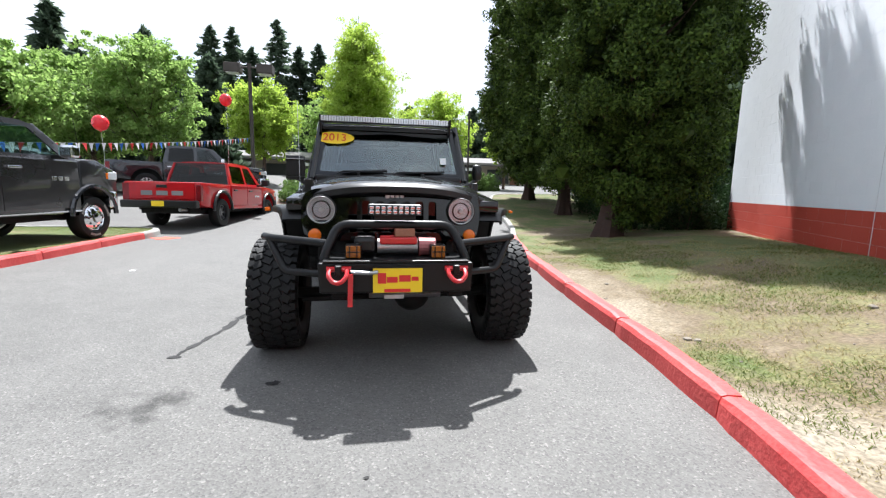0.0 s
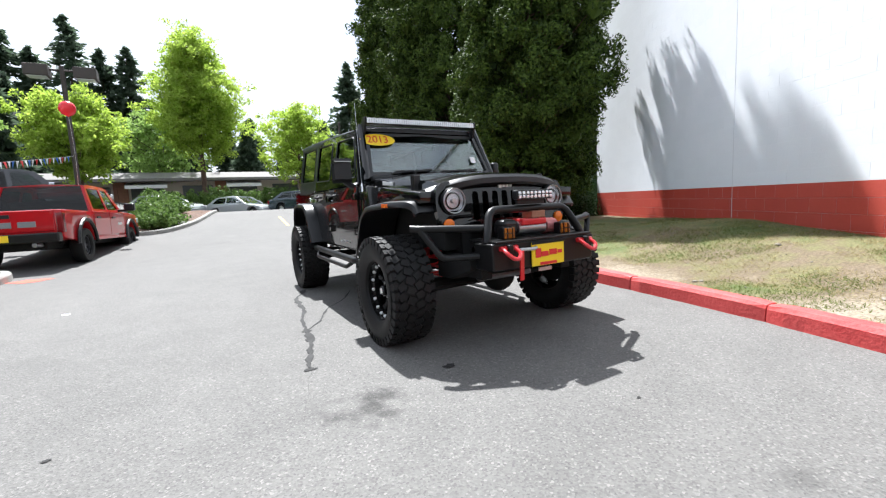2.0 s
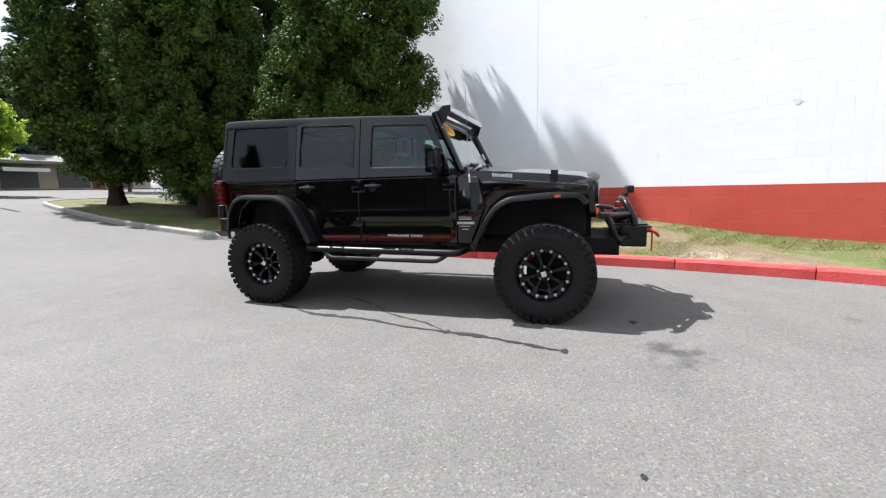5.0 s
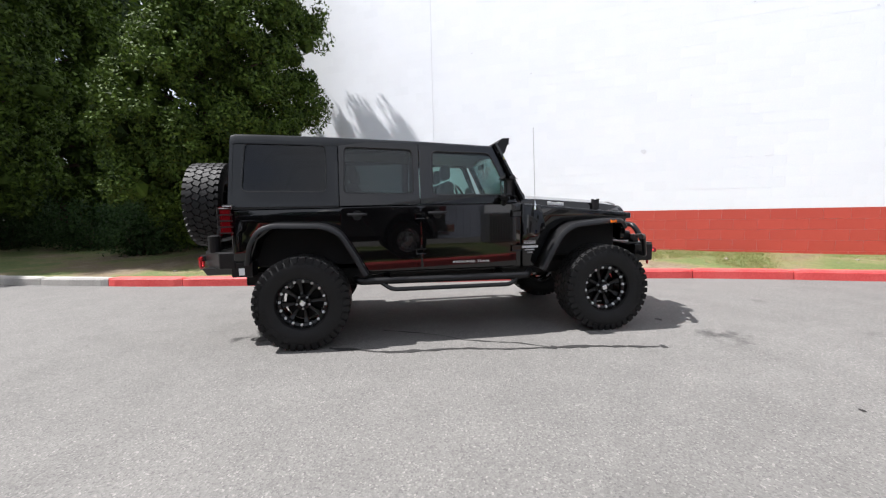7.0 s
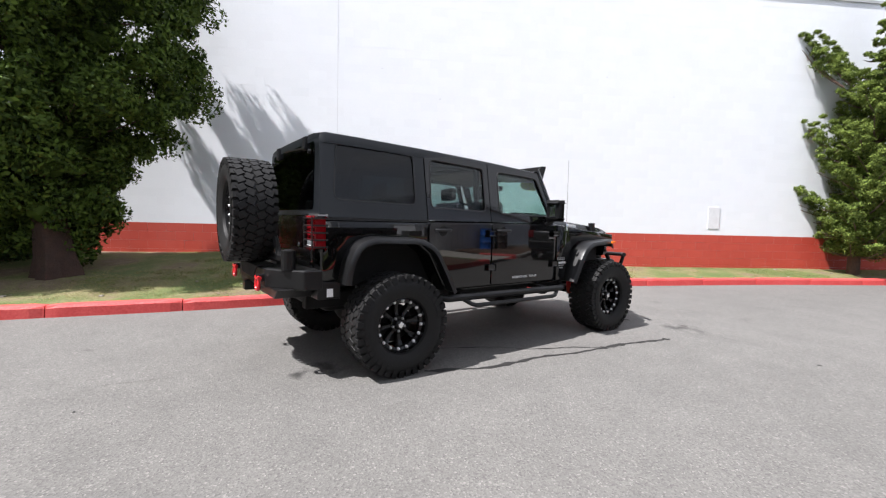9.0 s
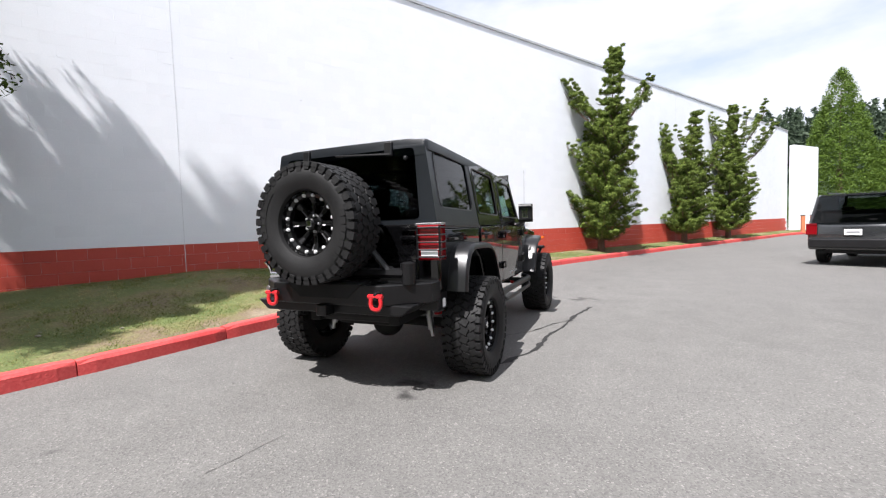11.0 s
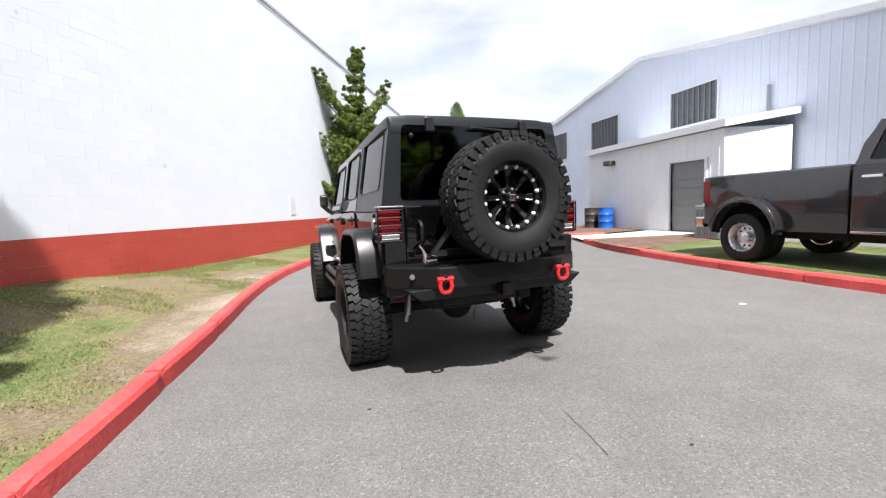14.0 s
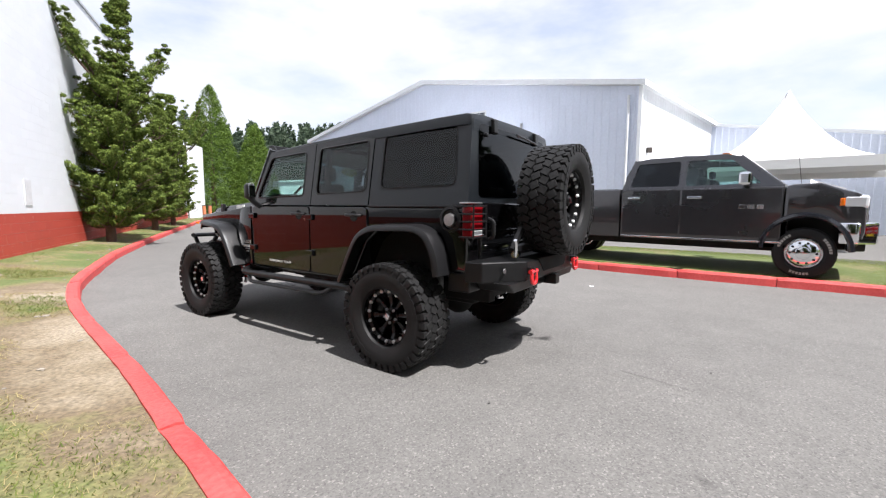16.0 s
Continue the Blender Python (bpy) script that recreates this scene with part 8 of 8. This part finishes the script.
    # rear bumper
    plan = [(-0.80, 2.08), (-0.785, 2.22), (-0.50, 2.44), (-0.30, 2.46), (0.30, 2.46), (0.50, 2.44), (0.785, 2.22), (0.80, 2.08)]
    bm = prism(plan, 0.74, 0.895, "z", 0.012)
    prism([(-0.62, 0.665), (-0.72, 0.745), (0.72, 0.745), (0.62, 0.665)], 2.12, 2.40, "y", 0.01, 2, bm)
    rb = part("rear_bumper", bm, M_BLACK, J, "angular black steel rear bumper", False)
    bm = prism([(-0.34, 0.90), (-0.22, 0.79), (0.22, 0.79), (0.34, 0.90)], 2.30, 2.468, "y", 0.006)
    part("bumper_step", bm, M_DARK, rb, "recessed centre of the bumper")
    part("maker_plate", lathe([(2.33, 0.02), (2.336, 0.018), (2.336, 0)], 16, "y", (0.665, 0.01, 0.83)), M_STEEL, rb)
    for s in (-1, 1):
        tab = box(s * 0.475 - 0.016, s * 0.475 + 0.016, 2.40, 2.50, 0.79, 0.85, 0.01)
        sh = part("shackle", tab, M_BLACK, rb)
        hoop = tube([(s * 0.475 - 0.035, 2.485, 0.82), (s * 0.475 - 0.044, 2.49, 0.765), (s * 0.475 - 0.026, 2.49, 0.728), (s * 0.475 + 0.026, 2.49, 0.728), (s * 0.475 + 0.044, 2.49, 0.765), (s * 0.475 + 0.035, 2.485, 0.82)], 0.014, 8, 0.03)
        tube([(s * 0.475 - 0.055, 2.485, 0.82), (s * 0.475 + 0.06, 2.485, 0.82)], 0.017, 8, 0, hoop)
        part("shackle_bow", hoop, M_RED_PART, sh, "red recovery shackle", True)
    part("hitch", box(-0.045, 0.045, 2.30, 2.50, 0.66, 0.745, 0.008), M_BLACK, rb, "tow hitch receiver")
    part("rear_sticker", box(-0.802, -0.798, 2.0, 2.05, 0.68, 0.745), M_WHITE_INK, rb, "white sticker")
    part("bumper_arm", box(-0.79, -0.62, 1.93, 2.12, 0.66, 0.80, 0.01), M_BLACK, rb)
    part("bumper_arm", box(0.62, 0.79, 1.93, 2.12, 0.66, 0.80, 0.01), M_BLACK, rb)
    # spare carrier
    ca = part("spare_carrier", tube([(-0.62, 2.32, 0.97), (0.50, 2.32, 0.97)], 0.038, 6, 0), M_BLACK, J, "black swing-out spare wheel carrier")
    for s in (-1, 1):
        part("carrier_strut", tube([(s * 0.50, 2.32, 0.97), (s * 0.20, 2.34, 1.33)], 0.026, 6, 0), M_BLACK, ca)
    part("carrier_plate", box(-0.14, 0.14, 2.30, 2.40, 1.20, 1.48, 0.01), M_BLACK, ca)
    part("carrier_pivot", lathe([(0.89, 0.055), (1.04, 0.055), (1.05, 0.03), (1.05, 0)], 14, "z", (-0.64, 2.30, 0)), M_BLACK, ca)
    part("carrier_gusset", prism([(-0.66, 0.90), (-0.40, 0.90), (-0.50, 1.02)], 2.29, 2.33, "y"), M_BLACK, ca)
    lt = tube([(0.50, 2.36, 0.945), (0.58, 2.38, 0.945)], 0.028, 10, 0)
    tube([(0.57, 2.38, 0.93), (0.585, 2.39, 1.01), (0.62, 2.40, 1.055)], 0.013, 8, 0.02, lt)
    part("carrier_latch", lt, M_CHROME, ca, "chrome toggle latch", True)
    # front bumper and bull bar
    bm = prism([(-0.49, 0.61), (-0.50, 0.80), (0.46, 0.80), (0.45, 0.61)], -2.32, -2.10, "y", 0.012)
    fb = part("front_bumper", bm, M_BLACK, J, "black steel winch bumper")
    part("bumper_top", box(-0.47, 0.43, -2.33, -2.0, 0.80, 0.815, 0.004), M_BLACK, fb)
    hoop = [(-0.47, -2.22, 0.80), (-0.455, -2.21, 0.86), (-0.385, -2.14, 1.02), (0.335, -2.14, 1.02), (0.41, -2.21, 0.86), (0.43, -2.22, 0.80)]
    part("hoop", tube(hoop, 0.030, 10, 0.07), M_BLACK, fb, "black tube hoop", True)
    for s in (-1, 1):
        o = -0.024
        w = tube([(s * 0.42 + o, -2.17, 0.90), (s * 0.82 + o, -1.97, 0.915), (s * 0.865 + o, -1.91, 0.918)], 0.026, 10, 0.05)
        tube([(s * 0.825 + o, -1.965, 0.912), (s * 0.71 + o, -2.06, 0.705), (s * 0.47 + o, -2.16, 0.705)], 0.024, 10, 0.05, w)
        part("bumper_wing", w, M_BLACK, fb, "tube wing of the bumper", True)
        x = s * 0.36 - 0.015
        h = tube([(x - 0.05, -2.335, 0.765), (x - 0.055, -2.40, 0.735), (x - 0.02, -2.425, 0.70), (x + 0.02, -2.425, 0.70), (x + 0.055, -2.40, 0.735), (x + 0.05, -2.335, 0.765)], 0.014, 8, 0.03)
        tube([(x - 0.07, -2.335, 0.765), (x + 0.075, -2.335, 0.765)], 0.017, 8, 0, h)
        part("shackle_bow", h, M_RED_PART, fb, "red recovery shackle", True)
        part("shackle_tab", box(x - 0.02, x + 0.02, -2.37, -2.31, 0.73, 0.79, 0.008), M_BLACK, fb)
        lm = part("amber_lamp", box(s * 0.268 - 0.05 - 0.022, s * 0.268 + 0.05 - 0.022, -2.24, -2.17, 0.812, 0.902, 0.01), M_PLASTIC, fb, "square lamp with an amber cover")
        part("amber_cover", box(s * 0.268 - 0.044 - 0.022, s * 0.268 + 0.044 - 0.022, -2.25, -2.238, 0.819, 0.895, 0.006), M_AMBER_DK, lm)
        for k in (-1, 1):
            part("cover_bar", box(s * 0.268 - 0.022 + k * 0.022 - 0.003, s * 0.268 - 0.022 + k * 0.022 + 0.003, -2.256, -2.249, 0.821, 0.893), M_PLASTIC, lm)
        part("cover_bar", box(s * 0.268 - 0.062, s * 0.268 + 0.018, -2.256, -2.249, 0.854, 0.860), M_PLASTIC, lm)
    part("strap", prism([(-0.315, 0.74), (-0.285, 0.745), (-0.29, 0.545), (-0.32, 0.545)], -2.39, -2.378, "y"), M_RED_PART, fb, "red winch strap")
    part("hook", tube([(-0.30, -2.36, 0.75), (-0.18, -2.36, 0.745), (-0.14, -2.35, 0.75)], 0.012, 8, 0.02), M_STEEL, fb, "steel winch hook")
    wn = part("winch", lathe([(-0.14, 0.0), (-0.14, 0.055), (-0.12, 0.05), (0.10, 0.05), (0.12, 0.055), (0.12, 0)], 18, "x", (0, -2.12, 0.875)), M_STEEL, fb, "winch drum", True)
    part("winch_motor", box(-0.29, -0.15, -2.18, -2.05, 0.83, 0.945, 0.03), M_PLASTIC, wn)
    part("winch_gear", lathe([(0.13, 0.0), (0.13, 0.062), (0.24, 0.058), (0.25, 0)], 16, "x", (0, -2.12, 0.875)), mat("silver_red_gearbox", (0.35, 0.12, 0.12), 0.35, 0.4), wn)
    part("winch_cover", box(-0.125, 0.115, -2.19, -2.06, 0.895, 0.945, 0.012), M_RED_PART, wn, "red winch brace")
    part("control_box", box(-0.03, 0.10, -2.19, -2.07, 0.946, 1.0, 0.008), mat("brown_control_box", (0.28, 0.12, 0.07), 0.6), wn, "brown control box")
    pl = part("front_plate", box(-0.17, 0.135, -2.338, -2.326, 0.615, 0.785, 0.004), M_YELLOW, fb, "yellow dealer plate with red script as plain bars")
    for x0, x1, z0, z1 in ((-0.14, -0.09, 0.675, 0.74), (-0.085, -0.02, 0.68, 0.715), (-0.01, 0.06, 0.685, 0.725), (0.068, 0.11, 0.69, 0.715)):
        part("script_bar", box(x0, x1, -2.342, -2.337, z0, z1), M_RED_INK, pl)
    part("plate_rim", box(-0.172, 0.137, -2.341, -2.336, 0.77, 0.787), M_DARK, pl)
    part("plate_rim", box(-0.10, 0.06, -2.341, -2.336, 0.62, 0.64), M_RED_INK, pl)
    lb = part("led_lamp", box(-0.20, 0.14, -2.23, -2.17, 1.085, 1.155, 0.012), M_PLASTIC, fb, "short LED light bar on the hoop")
    for i in range(9):
        for k in range(2):
            x = -0.177 + i * 0.0365
            part("led_cell", box(x - 0.014, x + 0.014, -2.236, -2.228, 1.094 + k * 0.027, 1.117 + k * 0.027, 0.006), M_CHROME, lb)
    part("lamp_bracket", box(-0.16, 0.10, -2.18, -2.15, 1.05, 1.09, 0.004), M_BLACK, lb)
    part("chin_badge", box(-0.10, 0.02, -2.326, -2.318, 0.575, 0.60), M_STEEL, fb)
    # roof light bar
    rl = part("roof_light_bar", prism([(-0.575, 1.882), (-0.575, 1.942), (-0.49, 1.942), (-0.475, 1.882)], -0.665, 0.605, "x", 0.008), M_BLACK, J, "long LED light bar above the windscreen")
    for i in range(50):
        x = -0.648 + i * 0.0248
        part("led_cell", box(x - 0.010, x + 0.010, -0.582, -0.574, 1.889, 1.936, 0.0), M_CLEAR_LENS, rl)
    for s in (-1, 1):
        part("bracket", prism([(-0.58, 1.948), (-0.50, 1.945), (-0.445, 1.89), (-0.50, 1.78), (-0.53, 1.80)], s * 0.635 - 0.042, s * 0.635 - 0.024, "x", 0.003), M_BLACK, rl, "steel bracket")
    # aerial
    an = part("aerial", tube([(-0.83, -0.79, 1.26), (-0.84, -0.77, 2.02)], 0.0025, 5, 0), M_STEEL, J, "thin whip aerial")
    part("aerial_base", lathe([(1.22, 0.016), (1.27, 0.012), (1.30, 0.006), (1.30, 0)], 10, "z", (-0.83, -0.79, 0)), M_CHROME, an)
    # side steps
    for s in (-1, 1):
        st = part("side_step", tube([(s * 0.80, 1.0, 0.60), (s * 0.89, 0.96, 0.585), (s * 0.90, -0.68, 0.575), (s * 0.80, -0.74, 0.60)], 0.034, 10, 0.05), M_BLACK, J, "black tube side step", True)
        for y0, y1 in ((0.76, -0.60),):
            part("step_hoop", tube([(s * 0.89, y0, 0.57), (s * 0.94, y0 - 0.10, 0.505), (s * 0.94, y1 + 0.10, 0.50), (s * 0.89, y1, 0.57)], 0.021, 8, 0.05), M_BLACK, st, smooth=True)
        for y in (0.7, -0.45):
            part("step_bracket", box(s * 0.60, s * 0.89, y - 0.03, y + 0.03, 0.56, 0.60), M_BLACK, st)
    # running gear
    ch = part("frame_rail", box(-0.44, -0.34, -2.1, 2.1, 0.52, 0.66, 0.01), M_DARK, J)
    part("frame_rail", box(0.34, 0.44, -2.1, 2.1, 0.52, 0.66, 0.01), M_DARK, J)
    part("skid_plate", box(-0.4, 0.4, -0.5, 0.8, 0.50, 0.56, 0.02), M_DARK, J)
    part("fuel_tank", box(-0.32, 0.33, 0.85, 1.9, 0.45, 0.68, 0.05), M_DARK, J)
    part("muffler", lathe([(-0.4, 0.0), (-0.4, 0.09), (0.4, 0.09), (0.4, 0)], 14, "x", (0, 1.98, 0.60)), M_DARK, J)
    for y in (-1.4735, 1.4735):
        ax = part("axle", tube([(-0.82, y, 0.42), (0.82, y, 0.42)], 0.045, 10, 0), M_DARK, J)
        part("differential", ball((0.14 if y < 0 else 0.0, y + (0.05 if y > 0 else -0.05), 0.42), 0.15, 14), M_DARK, ax, smooth=True)
        for s in (-1, 1):
            dy = 0.20 if y > 0 else 0.18
            sh = part("shock_absorber", tube([(s * 0.52, y + dy, 0.40), (s * 0.44, y + dy * 0.7, 0.86)], 0.030, 10, 0), M_STEEL if y > 0 else M_RED_PART, J, "shock absorber", True)
            part("shock_rod", tube([(s * 0.535, y + dy, 0.34), (s * 0.52, y + dy, 0.42)], 0.018, 8, 0), M_STEEL, sh)
            coil = []
            for i in range(42):
                a = i * 0.75
                coil.append((s * 0.50 + 0.055 * math.cos(a), y - dy * 0.3 + 0.055 * math.sin(a), 0.48 + i * 0.0085))
            part("coil_spring", tube(coil, 0.011, 5, 0), M_RED_PART, J, "red coil spring")
    part("track_rod", tube([(-0.7, -1.62, 0.40), (0.7, -1.60, 0.42)], 0.018, 8, 0), M_DARK, J, "steering rod")
    part("steering_damper", tube([(-0.2, -1.70, 0.45), (0.35, -1.70, 0.45)], 0.028, 8, 0), M_STEEL, J)
    # wheels
    for s in (-1, 1):
        for y, a in ((-1.4735, 0.3), (1.4735, 0.9)):
            m = Matrix.Translation((s * 0.872, y, 0.424)) @ (Matrix() if s > 0 else Matrix.Rotation(math.pi, 4, 'Z'))
            off_road_wheel(J, m, turn=a)
    sp = off_road_wheel(J, Matrix.Translation((0, 2.483, 1.348)) @ Matrix.Rotation(math.pi / 2, 4, 'Z') @ Matrix.Scale(1.025, 4), "spare_wheel", 0.0, False)
    # cabin
    for x in (-0.36, 0.36):
        for y in (-0.02, 0.95):
            st = box(x - 0.24, x + 0.24, y, y + 0.12, 1.20, 1.53, 0.05)
            box(x - 0.13, x + 0.13, y + 0.02, y + 0.11, 1.55, 1.71, 0.04, st)
            part("seat", st, M_SEAT, J, "dark cloth seat back with a headrest", True)
    part("dashboard", box(-0.68, 0.68, -0.62, -0.40, 1.22, 1.365, 0.04), M_PLASTIC, J)
    ring = [(0.36 + 0.18 * math.cos(a), -0.28 + 0.07 * math.sin(a), 1.36 + 0.165 * math.sin(a)) for a in np.linspace(0, 2 * math.pi, 21)]
    sw = part("steering_wheel", tube(ring, 0.014, 7, 0), M_PLASTIC, J, smooth=True)
    part("steering_boss", box(0.28, 0.44, -0.33, -0.27, 1.33, 1.39, 0.02), M_PLASTIC, sw)
    part("rear_view_mirror", box(-0.11, 0.11, -0.46, -0.43, 1.69, 1.75, 0.015), M_PLASTIC, J)
    for s in (-1, 1):
        part("roll_bar", tube([(s * 0.60, -0.40, 1.80), (s * 0.60, 0.42, 1.845), (s * 0.60, 1.75, 1.82), (s * 0.64, 1.98, 1.30)], 0.028, 8, 0.1), M_PLASTIC, J, "padded roll bar", True)
        part("roll_bar", tube([(s * 0.66, 0.42, 1.30), (s * 0.61, 0.42, 1.845)], 0.03, 8, 0), M_PLASTIC, J)
    part("roll_bar", tube([(-0.60, 0.42, 1.845), (0.60, 0.42, 1.845)], 0.028, 8, 0), M_PLASTIC, J)
    part("roll_bar", tube([(-0.60, 1.3, 1.84), (0.60, 1.3, 1.84)], 0.028, 8, 0), M_PLASTIC, J)
    return J


off_roader()
